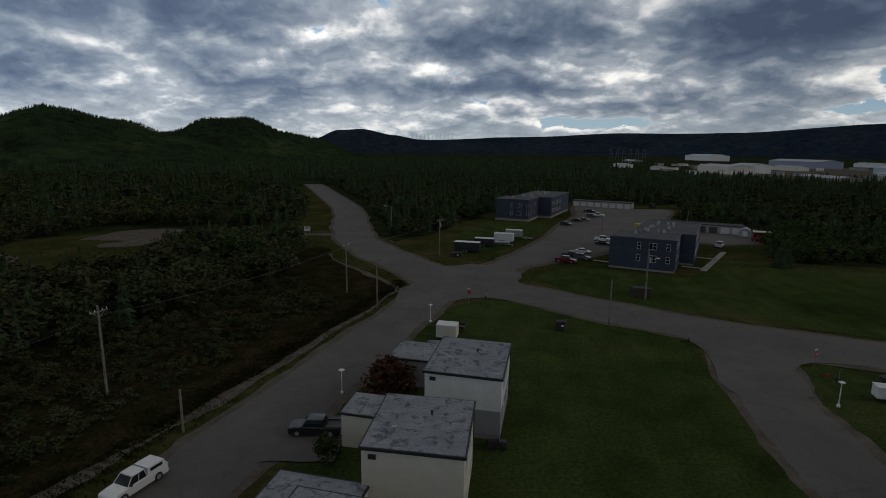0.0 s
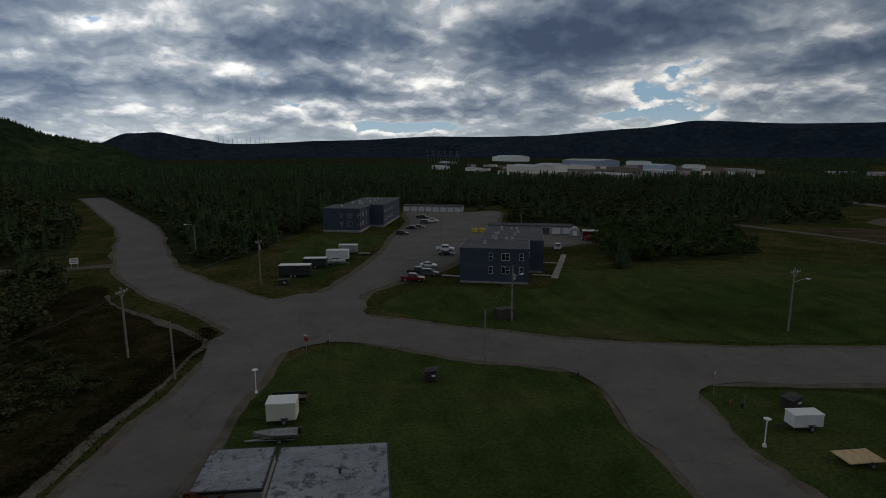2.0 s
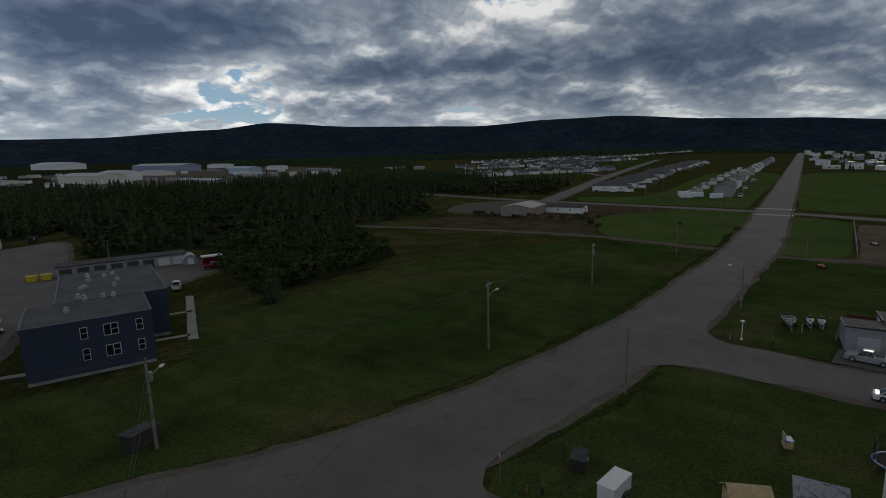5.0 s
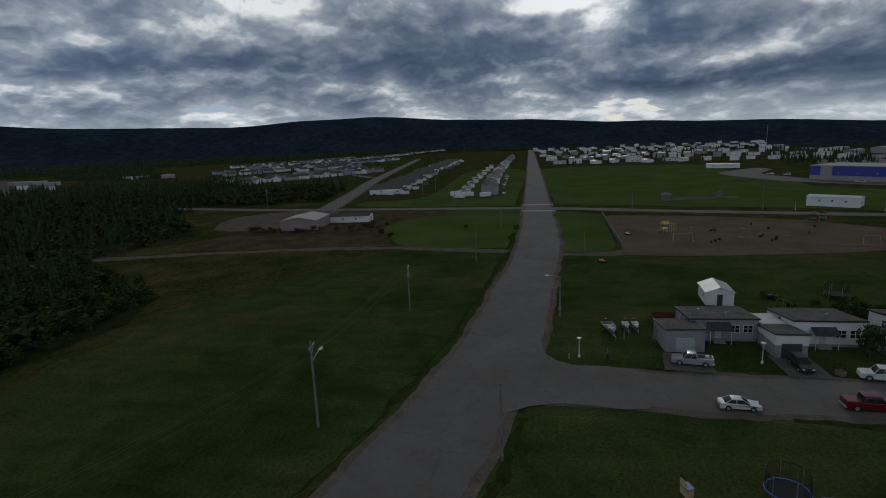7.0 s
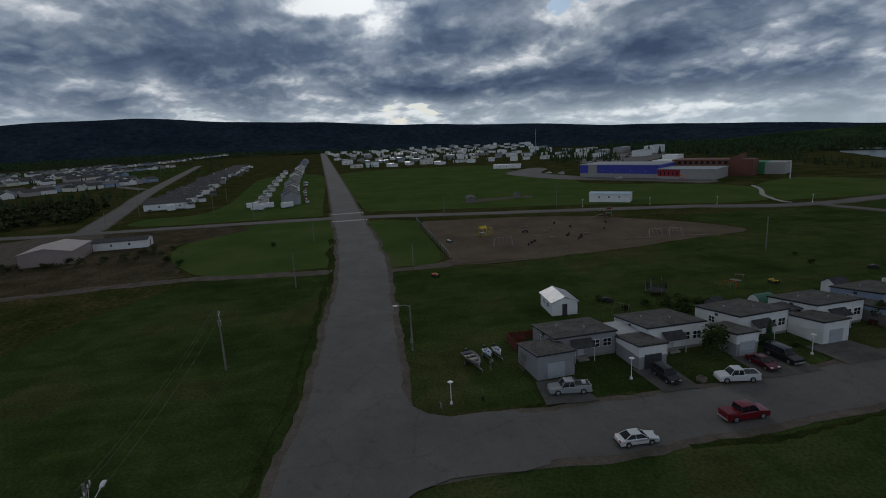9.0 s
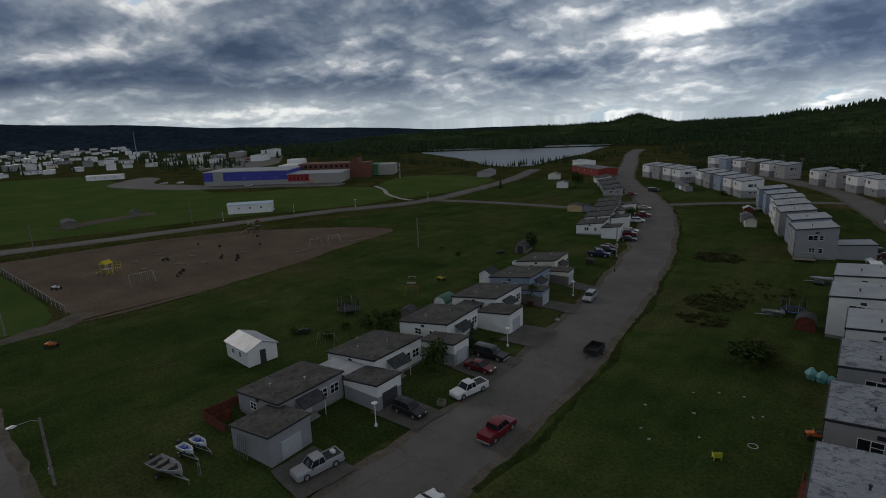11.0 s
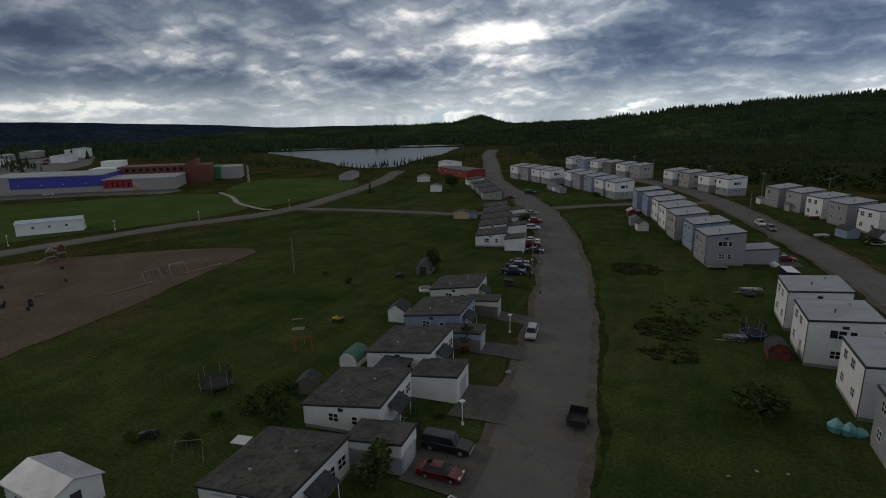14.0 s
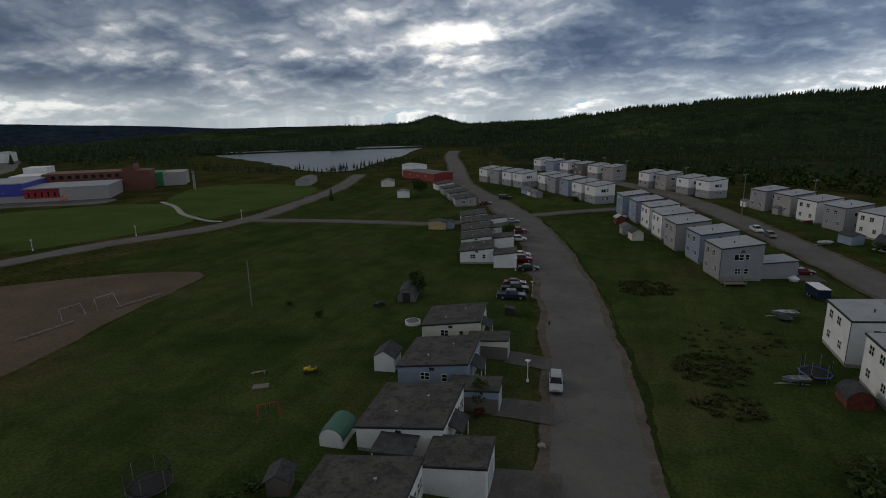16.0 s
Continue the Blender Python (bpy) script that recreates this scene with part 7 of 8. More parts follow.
# driveways and paths
sheet("driveway", [(-21.6, 44.2), (-15, 45.4), (-15, 53.5), (-20.8, 53.6)], 0.132, "asphalt", 0.5, curved=False, step=1.2, label="worn grey driveway of fine gravel", category="driveway")
DRIVE = dict(label="patched dark asphalt driveway", category="driveway")
for pts in ([(85.4, 46), (92, 46.2), (92, 51.6), (86, 52.5)], [(85, 32.8), (92.2, 33), (92.2, 38), (85, 37.8)], [(85, 15.4), (92, 15.5), (91.8, 23.4), (85, 23.6)], [(86, 3), (92.2, 4), (92, 11.5), (85.6, 11)], [(88.6, -9.5), (94.8, -8.8), (95, -5), (87.8, -4.8)], [(90.6, -21.5), (96.4, -22), (96.6, -18.2), (90, -17.5)], [(46, -80), (50.4, -79), (50.2, -69.5), (44.8, -70)]):
    sheet("driveway", pts, 0.132, "drive", 0.25, curved=False, step=1.2, **DRIVE)
for pts in ([(44.3, 134.6), (45.6, 133.7), (59.4, 160.2), (58.3, 161.2)], [(41.0, 138.2), (45.6, 136.2), (46.0, 137.2), (41.5, 139.3)], [(48.4, 151.0), (53.0, 149.0), (53.5, 150.0), (48.9, 152.1)], [(20.5, 142.0), (25, 139.4), (25.6, 140.6), (21.2, 143.2)]):
    sheet("footpath", pts, 0.07, "concrete", 0.1, "cracked grey concrete footpath", "footpath", 2.0, False)


# ---- school, halls and the far town ----
def block(name, label, category, x, y, rz, tiers, group=""):
    """A building of plain storeys: rows of (x0, x1, y0, y1, z0, z1, material, part name)."""
    b = thing(name, label, category, ident(x, y, 0, rz), group)
    for x0, x1, y0, y1, z0, z1, mat, nm in tiers:
        part(nm, boxes((x0, x1, y0, y1, z0, z1)), mat, b)
    return b


# local x runs along the school's long north front
school = thing("school", "long school with blue, red, brick and green wings", "school", ident(369, -80, 0, 217) @ Matrix.Diagonal((0.86, 0.8, 0.9, 1)))
part("gym_wall", boxes((0, 60, -1, 34, -0.3, 3.2)), "school_grey", school, "pale grey block base")
part("gym_cladding", boxes((14, 60.1, -1.2, 34.2, 3.0, 8.6)), "school_blue", school)
part("gym_cladding", boxes((-0.1, 7, -1.2, 34.2, 3.0, 8.6)), "school_blue", school)
part("entrance_bay", boxes((6.9, 14.1, -1.4, 20, -0.3, 8.8)), "school_grey", school)
part("gym_roof", boxes((-0.3, 60.3, -1.4, 34.4, 8.8, 9.2)), "roof_new", school)
part("red_wing", boxes((60.4, 76, -3, 24, 1.6, 6.0)), "school_red", school)
part("red_wing_base", boxes((60.3, 76.2, -3.2, 24, -0.3, 1.6)), "school_grey", school)
part("hall_wing", boxes((75.9, 98, -4, 26, -0.3, 6.2)), "school_grey", school)
part("hall_roof", boxes((60.2, 98.3, -4.3, 26.3, 6.2, 6.6)), "roof_new", school)
part("brick_wing", boxes((58, 98, 32, 52, -0.3, 10.4)), "brick", school)
part("brick_tower", solid([(97.8, -0.3), (104, -0.3), (104, 14.2), (97.8, 11.5)], 30, 46), "brick", school)
part("brick_wing_end", boxes((103.9, 112, 30, 46, -0.3, 10.5)), "brick", school)
part("green_wing", boxes((104, 116, 46.2, 66, -0.3, 7.8)), "school_green", school)
part("green_wing_end", boxes((115.9, 128, 46.0, 66, -0.3, 7.6)), "school_grey", school)
part("back_hall", boxes((40, 56, 40, 60, -0.3, 9.4)), "white", school)
part("back_hall", boxes((40, 52, 62, 76, -0.3, 12.4)), "white", school)
for k in range(9):
    fr = part("window", boxes((62.5 + k * 3.9, 64.5 + k * 3.9, 31.9, 32.02, 7.5, 9.3)), "glass", school)
for k in range(5):
    part("window", boxes((62 + k * 2.8, 62.7 + k * 2.8, -3.08, -2.98, 2.4, 4.6)), "glass", school)
for k in range(4):
    part("wall_lamp", boxes((18 + k * 11, 18.4 + k * 11, -1.36, -1.2, 4.6, 5.0)), "plastic_white", school)
for k in range(3):
    fp = thing("flagpole", "tall white flagpole in front of the school", "flagpole", ident(281 + k * 2.5, -159 - k * 2.0, 0), "flagpoles")
    part("pole", rods(((0, 0, 0), (0, 0, 9), 0.08, 0.05)), "plastic_white", fp)

club = gable(248.6, -39.4, 53 - 90, 17, 7.5, 3.6, 0.5, "white", "tin_blue", "long white clubhouse with pale blue roof", "clubhouse", "clubhouse", True, 3)
pinkhall = gable(211.3, 163.4, -83.4, 17.5, 14, 3.8, 1.3, "pink", "pink_roof", "pinkish metal hall with pale gabled roof", "hall", "hall", False, 0)
annex_hall = gable(225.6, 149.6, 4, 16.5, 7, 2.6, 0.9, "white", "shingle", "low white annex with dark roof beside the hall", "hall", "hall_annex", True, 2)
dug = gable(281, 16, 80, 10, 4, 2.2, 0.6, "brownish", "shingle", "dark dugout shelter at the ball field", "dugout", "dugout", False, 0)
dug2 = gable(283.4, -8, 80, 3, 3, 2.2, 0.6, "brownish", "shingle", "small dark hut at the ball field", "hut", "hut", False, 0)
ribbon("track", [(279, 20), (284, 8), (286, -8), (284, -16)], 9, 0.02, "gravel", 1.0, label="grey gravel of the ball field", category="track")
gable(497, -68, -28, 24, 6, 3.2, 0.6, "white", "tin", "long white portable classroom", "classroom", "portable_classroom", False, 3)
gable(239, -190.5, 20, 18, 7, 2.8, 0.9, "taupe", "shingle_grey", "low grey-brown house at the lake", "house", "house", False, 2)
gable(192.6, -189.4, 20, 6, 6, 2.6, 1.0, "cream", "shingle_grey", "small pale house at the crossing", "house", "house", False, 1)
gable(170.6, -157, 20, 4, 5, 2.6, 0.6, "white", "shingle_grey", "small white shed at the crossing", "shed", "shed", False, 0)
red = gable(184.4, -221, 55, 30, 12, 4.0, 0.6, "redbarn", "shingle_grey", "long barn-red community building", "community hall", "community_hall", True, 3)
gable(196, -232, 55, 10, 10, 6.5, 0.6, "white", "tin", "white hall behind the red building", "hall", "hall", False, 0)
shelter = half_round(77.4, 194.2, -20, 5, 1.9, "tin", "steel", "grey rounded storage shelter behind the apartments")
kiosk = thing("sheltered_trailer", "white-roofed trailer behind a red truck", "trailer", ident(79.5, 186.5, 0, -20))
part("body", boxes((-2.5, 2.5, -1.1, 1.1, 0.5, 2.4)), "car_darkred", kiosk)
part("roof", boxes((-2.6, 2.6, -1.2, 1.2, 2.4, 2.7)), "plastic_white", kiosk)

rnd = random.Random(11)
ROOFS = ["shingle", "shingle", "tar_dark", "shingle", "shingle_grey"]
WALLS = ["white", "cream", "grey", "bluegrey", "taupe", "white"]
WORD = {"white": "white", "cream": "cream", "grey": "grey", "bluegrey": "blue-grey", "taupe": "beige-grey"}


def far_house(x, y, rz, L=13, W=8, h=3.0, rise=1.6, wall=None, group="far houses", windows=2):
    wall = wall or rnd.choice(WALLS)
    return gable(x, y, rz, L, W, h, rise, wall, rnd.choice(ROOFS), WORD[wall] + " house with grey roof in the far town", "house", "house", True, windows, group)


# mobile homes in two rows towards the main road
for k in range(24):
    u = k / 23
    x = 342 + 500 * u ** 1.2
    y = 170 + 50 * u + rnd.uniform(-3, 3)
    half = rnd.uniform(9.5, 13)
    h = thing("mobile_home", "long white mobile home with dark low-pitched roof", "mobile home", ident(x, y, 0, 8 + rnd.uniform(-3, 3)), "mobile homes")
    part("wall", boxes((-3.6, 3.6, -half, half, 0.3, 3.4)), rnd.choice(["white", "white", "cream", "white", "grey"]), h)
    part("roof", solid([(-3.9, 3.4), (3.9, 3.4), (3.9, 3.55), (0, 4.4), (-3.9, 3.55)], -half - 0.3, half + 0.3), "shingle", h)
    part("skirting", boxes((-3.5, 3.5, -half + 0.1, half - 0.1, -0.2, 0.3)), "grey", h)
    q = rnd.uniform(-half, half - 6)
    part("porch", boxes((-3.5 - rnd.uniform(2, 5), -3.6, q, q + rnd.uniform(3, 6), 0, 2.7)), rnd.choice(["grey", "white", "cream", "white"]), h)
    for q in range(3):
        add_window(h, "-x", -6 + 5 * q, 3.62, 1.9, 1.2, 1.0, "double")
    add_window(h, "-y", -1.5, half + 0.02, 1.9, 1.2, 1.0, "double")
    if k % 2:
        gable(x - 13, y - half - rnd.uniform(0, 6), rnd.uniform(0, 90), rnd.uniform(3, 5), 3, 2.2, 0.8, rnd.choice(["white", "grey", "brownish"]), "shingle", "small garden shed between the mobile homes", "shed", "shed", False, 0, "mobile home sheds")
    if k % 3 == 0:
        car(["sedan", "pickup", "suv"][k // 3 % 3], ["black", "white", "red", "silver"][k % 4], x - 11, y + rnd.uniform(2, 8), 8 + 90 * (k % 2), ["black", "white", "red", "silver"][k % 4] + " vehicle beside a mobile home")
for k in range(24):
    u = k / 23
    x = 326 + 560 * u ** 1.3
    y = 104 + 30 * u
    far_house(x, y + rnd.uniform(-1.5, 1.5), 93 + rnd.uniform(-3, 3), 9 + rnd.uniform(-1, 2), 8, rnd.uniform(3.8, 5.2), 2.0, "grey" if k < 4 else None, "houses along the main road")
    if k < 16:
        far_house(x - 6, y + 13 + 2 * (k % 2), 93, 10, 4, 2.6, 0.4, "white" if k % 3 else "cream", "outbuildings", 0)
    if k < 9:
        car("sedan" if k % 2 else "pickup", ["white", "black", "red", "silver"][k % 4], x - 2, y - 9, 180 + 4 * k, ["white", "black", "red", "silver"][k % 4] + " vehicle in front of a far house")
for k, (px, py) in enumerate(((306, 118), (313, 114), (318, 122), (309, 104))):
    box_trailer(px, py, 70 + 20 * k, 6, 2.3, 2.7, "plastic_white", "plastic_white", "white camper trailer at the end of the row")
# estates to the north-east
for row, (x0, y0, x1, y1, n) in enumerate(((470, 352, 620, 268, 11), (492, 380, 660, 300, 12), (560, 318, 700, 330, 7), (880, 590, 1120, 525, 13), (930, 650, 1300, 560, 16), (1000, 520, 1500, 470, 14), (1250, 480, 2000, 470, 18), (780, 470, 900, 430, 6), (640, 470, 850, 395, 13), (700, 530, 1000, 445, 15), (860, 440, 1040, 372, 9), (700, 400, 800, 360, 6))):
    for k in range(n):
        u = k / (n - 1)
        far_house(x0 + (x1 - x0) * u + rnd.uniform(-5, 5), y0 + (y1 - y0) * u + rnd.uniform(-5, 5), rnd.choice((60, 150)) + rnd.uniform(-8, 8), 14, 10, 3.2, 2.3, None, "north-east estate", 1 if x0 < 600 else 0)
sheet("lawn", [(600, 300), (760, 250), (1000, 330), (1150, 430), (800, 420), (640, 340)], 0.024, "lawn", 2.0, step=12, **LAWN)
ribbon("road", [(511, 238), (600, 300), (760, 400), (1000, 520)], 8, 0.05, "asphalt", 0.3, **ASPHALT)
for k in range(14):
    bare_pole(420 + 36 * k + rnd.uniform(-20, 20), (214 + 10 * k if k % 2 else 330 + 14 * k) + rnd.uniform(-12, 12), 9.0)
# dense estate beyond the ball fields
for row in range(9):
    for k in range(15):
        u = k / 14
        x = 600 + 95 * row + 60 * (1 - u) + rnd.uniform(-12, 12)
        y = (62 - 265 * u) * (1 + 0.10 * row) + rnd.uniform(-5, 5)
        if rnd.random() < 0.08:
            continue
        wall = rnd.choice(["white", "white", "cream", "grey", "white"])
        hh = rnd.choice((3.0, 3.2, 5.6))
        h = thing("mobile_home", WORD[wall] + " boxy house in the dense far estate", "house", ident(x, y, 0, rnd.choice((20, 70, 110)) + rnd.uniform(-6, 6)), "dense far estate")
        part("wall", boxes((-4, 4, -6.5, 6.5, -0.2, hh)), wall, h)
        part("roof", solid([(-4.3, hh), (4.3, hh), (4.3, hh + 0.3), (0, hh + 0.8), (-4.3, hh + 0.3)], -6.8, 6.8), rnd.choice(["roof_new", "shingle_grey", "tin"]), h)
        part("window", boxes((-4.05, -3.98, -4, -2.5, 1.2, 2.2)), "glass", h)
        if row < 4:
            part("window", boxes((-4.05, -3.98, 2, 3.5, 1.2, 2.2)), "glass", h)
# industrial halls across the woods
for x, y, rz, L, W, h, wall, roof in ((277, 775, 6, 88, 34, 9, "cream", "tin"), (320, 800, 8, 50, 26, 11, "white", "tin"), (546, 1130, 8, 150, 44, 12, "bluegrey", "tin"), (600, 1840, 8, 170, 60, 16, "white", "tin_blue"), (293, 560, 5, 62, 20, 5.5, "pink", "tin"), (498, 795, 4, 48, 24, 9, "tin_blue", "tin_blue"), (215, 860, 12, 30, 16, 5, "cream", "roof_new"), (180, 960, 12, 40, 18, 6, "white", "tin"), (350, 980, 10, 40, 18, 6, "grey", "tin"), (700, 1190, 8, 60, 24, 8, "white", "tin"), (260, 1280, 6, 70, 24, 7, "taupe", "tin"), (640, 905, 4, 40, 16, 6, "white", "tin"), (420, 660, 5, 46, 14, 5, "grey", "tin"), (380, 610, 5, 34, 12, 5, "taupe", "roof_new"), (430, 930, 10, 60, 20, 6, "cream", "tin")):
    gable(x, y, rz, L, W, h, W * 0.08, wall, roof, "long low industrial hall with pale metal roof", "industrial hall", "industrial_hall", False, 0, "industrial halls", over=0.6)
sheet("parking_lot", [(200, 640), (262, 530), (360, 520), (520, 640), (700, 860), (780, 1180), (560, 1300), (250, 1320), (160, 900)], 0.04, "gravel", 6.0, label="broad gravel yards between industrial halls", category="yard", step=20)
for k in range(48):
    x, y = rnd.uniform(200, 680), rnd.uniform(560, 1150)
    gable(x, y, rnd.uniform(30, 80), rnd.uniform(8, 22), rnd.uniform(5, 9), rnd.uniform(3, 4.5), 0.7, rnd.choice(["white", "cream", "grey", "pink", "taupe"]), rnd.choice(["tin", "roof_new", "shingle_grey"]), "small shed or container in the industrial yards", "industrial shed", "industrial_shed", False, 0, "industrial sheds")
sheet("waste_ground", [(172, 116), (216, 132), (246, 112), (262, 140), (262, 172), (232, 166), (204, 180), (184, 190), (166, 190), (168, 150)], 0.026, "waste", 1.5, label="brown weedy waste ground round the pinkish hall", category="waste ground")
sheet("parking_lot", [(204, 178), (232, 164), (262, 172), (262, 196), (240, 214), (206, 200)], 0.035, "gravel", 1.5, label="bare gravel yard beside the pinkish hall", category="yard")
sheet("parking_lot", [(372, -82), (420, -72), (462, -92), (480, -84), (440, -50), (400, -52), (362, -64), (334, -84), (312, -101), (290, -114), (296, -127), (320, -113), (346, -96)], 0.06, "asphalt", 1.0, label="grey asphalt in front of the school", category="parking lot")
for px, py, kind, paint in ((412, -74, "sedan", "white"), (402, -80, "suv", "white"), (340, -92, "sedan", "white"), (243, -44, "sedan", "white")):
    car(kind, paint, px, py, 40, "white car parked beside the school")
sheet("parking_lot", [(500, -140), (560, -165), (640, -260), (620, -300), (560, -260), (500, -215), (470, -170)], 0.05, "asphalt", 1.5, label="grey asphalt lot behind the school", category="parking lot", step=8)
for k in range(12):
    u = k % 6 * 1.8
    car(["sedan", "suv", "crew"][k % 3], ["white", "silver", "black", "grey", "white", "red"][k % 6], 505 + u * 9 + 8 * (k // 6), -150 - u * 9.5 - 26 * (k // 6), 40, ["white", "silver", "black", "grey", "white", "red"][k % 6] + " vehicle in the lot behind the school")
for x, y, L, W, h, wall in ((560, -235, 26, 12, 6, "white"), (612, -281, 30, 14, 8, "white"), (640, -230, 22, 10, 5, "grey"), (660, -266, 26, 12, 6, "taupe"), (720, -250, 30, 12, 5, "cream"), (590, -200, 16, 8, 3.6, "white")):
    gable(x, y, 40, L, W, h, 0.8, wall, "roof_new", NICE[wall] + " low service building behind the school", "building", "service_building", False, 2, "buildings behind the school")
ribbon("footpath", [(266, -124), (250, -115), (233, -102), (215, -94), (209, -94)], 2.0, 0.05, "concrete", 0.2, label="pale footpath from the school to the road", category="footpath")
# thin towers on the skyline and a line of pylons before the ridge
for k in range(13):
    px, py, pz = ridge_point("far_ridge", -11.6 + 0.42 * k, 0.62)
    tw = thing("tower", "thin steel tower on the skyline", "tower", ident(px, py, pz - 3), "skyline towers")
    part("pole", rods(((0, 0, 0), (0, 0, 30 + 9 * (k * 7 % 3)), 1.3, 0.8), seg=4), "steel", tw)
for k in range(6):
    a = radians(9.4 + 0.62 * k)
    px, py = 1500 * math.sin(a), 1500 * math.cos(a)
    pyl = thing("pylon", "thin steel lattice pylon before the dark ridge", "pylon", ident(px, py, 6, -10), "pylons")
    for q in (-1, 1):
        part("leg", rods(((q * 5, 0, -6), (q * 1.0, 0, 28), 0.35, 0.2), seg=4), "trim_grey", pyl)
    for z, w in ((16, 8), (22, 6.5), (27, 5)):
        part("crossarm", boxes((-w, w, -0.2, 0.2, z, z + 0.4)), "trim_grey", pyl)
mast = thing("radio_mast", "tall thin radio mast behind the estate", "mast", ident(760, -190, 0))
part("mast", rods(((0, 0, 0), (0, 0, 34), 0.4, 0.2), seg=5), "steel", mast)
for x, y, h, arm in ((42, -175, 10, True), (24, -160, 10, True), (10, -140, 10, True), (60, -200, 10, True), (84, -230, 10, True), (34.5, -35, 10.5, False), (36, -33.6, 7, False), (50, -130, 8, False), (95, -250, 10, True), (120, -280, 10, True), (152, -230, 9, False)):
    if arm:
        utility_pole(x, y, h, 30)
    else:
        bare_pole(x, y, h)


# ---- woods ----
def near_road(x, y, extra):
    for pts, width in ROADS.values():
        for (ax, ay), (bx, by) in zip(pts, pts[1:]):
            dx, dy = bx - ax, by - ay
            u = max(0.0, min(1.0, ((x - ax) * dx + (y - ay) * dy) / (dx * dx + dy * dy)))
            if (x - ax - u * dx) ** 2 + (y - ay - u * dy) ** 2 < (width / 2 + extra) ** 2:
                return True
    return False


def spruce_shape(tiers, m, seed, slim=0.2):
    """Tiers of ragged skirts round a stem, one unit high."""
    r = random.Random(seed)
    vs, fs = [], []
    for k in range(tiers):
        u = k / tiers
        z = 0.08 + 0.92 * u
        rad = slim * (1 - u) ** 0.85 * r.uniform(0.85, 1.12) + 0.012
        top = z + (1.35 / tiers) * (0.9 + 0.4 * (1 - u))
        b = len(vs)
        vs.append((r.uniform(-0.01, 0.01), r.uniform(-0.01, 0.01), min(top, 1.0 + 0.02 * (k == tiers - 1))))
        turn = r.uniform(0, 6.28)
        for i in range(2 * m):
            a = turn + math.pi * i / m
            q = rad * (r.uniform(0.85, 1.15) if i % 2 == 0 else r.uniform(0.45, 0.6))
            vs.append((q * math.cos(a), q * math.sin(a), z - (0.035 if i % 2 == 0 else -0.01) + r.uniform(-0.012, 0.012)))
        for i in range(2 * m):
            fs.append((b, b + 1 + i, b + 1 + (i + 1) % (2 * m)))
    return np.array(vs), np.array(fs)


def leafy_shape(n, seed, lumps=6, size=0.09):
    """A crown of small leaf clumps round a few lumps, one unit high and about as wide."""
    r = random.Random(seed)
    cs = [(r.uniform(-0.26, 0.26), r.uniform(-0.26, 0.26), r.uniform(0.35, 0.8), r.uniform(0.16, 0.28)) for _ in range(lumps)]
    vs, fs = [], []
    for k in range(n):
        cx, cy, cz, cr = r.choice(cs)
        d = Vector((r.gauss(0, 1), r.gauss(0, 1), r.gauss(0, 1))).normalized() * cr * r.uniform(0.6, 1.1)
        c = Vector((cx, cy, max(0.08, cz))) + d
        a = Vector((r.gauss(0, 1), r.gauss(0, 1), r.gauss(0, 0.6))).normalized() * size * r.uniform(0.7, 1.3)
        b = Vector((r.gauss(0, 1), r.gauss(0, 1), r.gauss(0, 0.6))).normalized() * size * r.uniform(0.7, 1.3)
        q = len(vs)
        vs += [tuple(c - a), tuple(c + b), tuple(c + a), tuple(c - b)]
        fs += [(q, q + 1, q + 2), (q, q + 2, q + 3)]
    return np.array(vs), np.array(fs)


def mesh_from(name, vs, fs, mat):
    me = bpy.data.meshes.new(name)
    me.vertices.add(len(vs))
    me.vertices.foreach_set("co", np.asarray(vs, np.float32).ravel())
    me.loops.add(3 * len(fs))
    me.loops.foreach_set("vertex_index", np.asarray(fs, np.int32).ravel())
    me.polygons.add(len(fs))
    me.polygons.foreach_set("loop_start", np.arange(0, 3 * len(fs), 3, dtype=np.int32))
    me.update(calc_edges=True)
    me.validate()
    me.materials.append(M[mat])
    return me


def woods(name, label, shapes, places, mat):
    """Many trees as one piece of stuff. places: rows of x, y, z, height, width factor."""
    g = np.random.default_rng(len(places) + 7)
    vv, ff, b = [], [], 0
    for k, (x, y, z, h, w) in enumerate(places):
        vs, fs = shapes[k % len(shapes)]
        a = g.uniform(0, 6.28)
        c, s = math.cos(a), math.sin(a)
        q = np.empty_like(vs)
        q[:, 0], q[:, 1], q[:, 2] = (vs[:, 0] * c - vs[:, 1] * s) * h * w + x, (vs[:, 0] * s + vs[:, 1] * c) * h * w + y, vs[:, 2] * h + z
        vv.append(q)
        ff.append(fs + b)
        b += len(vs)
    ob = new(name, mesh_from(name, np.concatenate(vv), np.concatenate(ff), mat))
    return tagged(ob, label, "trees", kind="stuff")


def scatter(poly, n, hmin, hmax, seed, wide=(0.8, 1.2), road=5.0, clear=(), clump=0.0):
    r = random.Random(seed)
    x0, x1 = min(p[0] for p in poly), max(p[0] for p in poly)
    y0, y1 = min(p[1] for p in poly), max(p[1] for p in poly)
    out, tries = [], 0
    while len(out) < n and tries < n * 30:
        tries += 1
        x, y = r.uniform(x0, x1), r.uniform(y0, y1)
        if not inside(x, y, poly) or any(inside(x, y, c) for c in clear) or near_road(x, y, road):
            continue
        if clump and noise.noise((x * 0.03, y * 0.03, 1.7)) < r.uniform(-clump, clump):
            continue
        out.append((x, y, ground_z(x, y) - 0.1, r.uniform(hmin, hmax) * (0.75 + 0.25 * r.random()), r.uniform(*wide)))
    return out


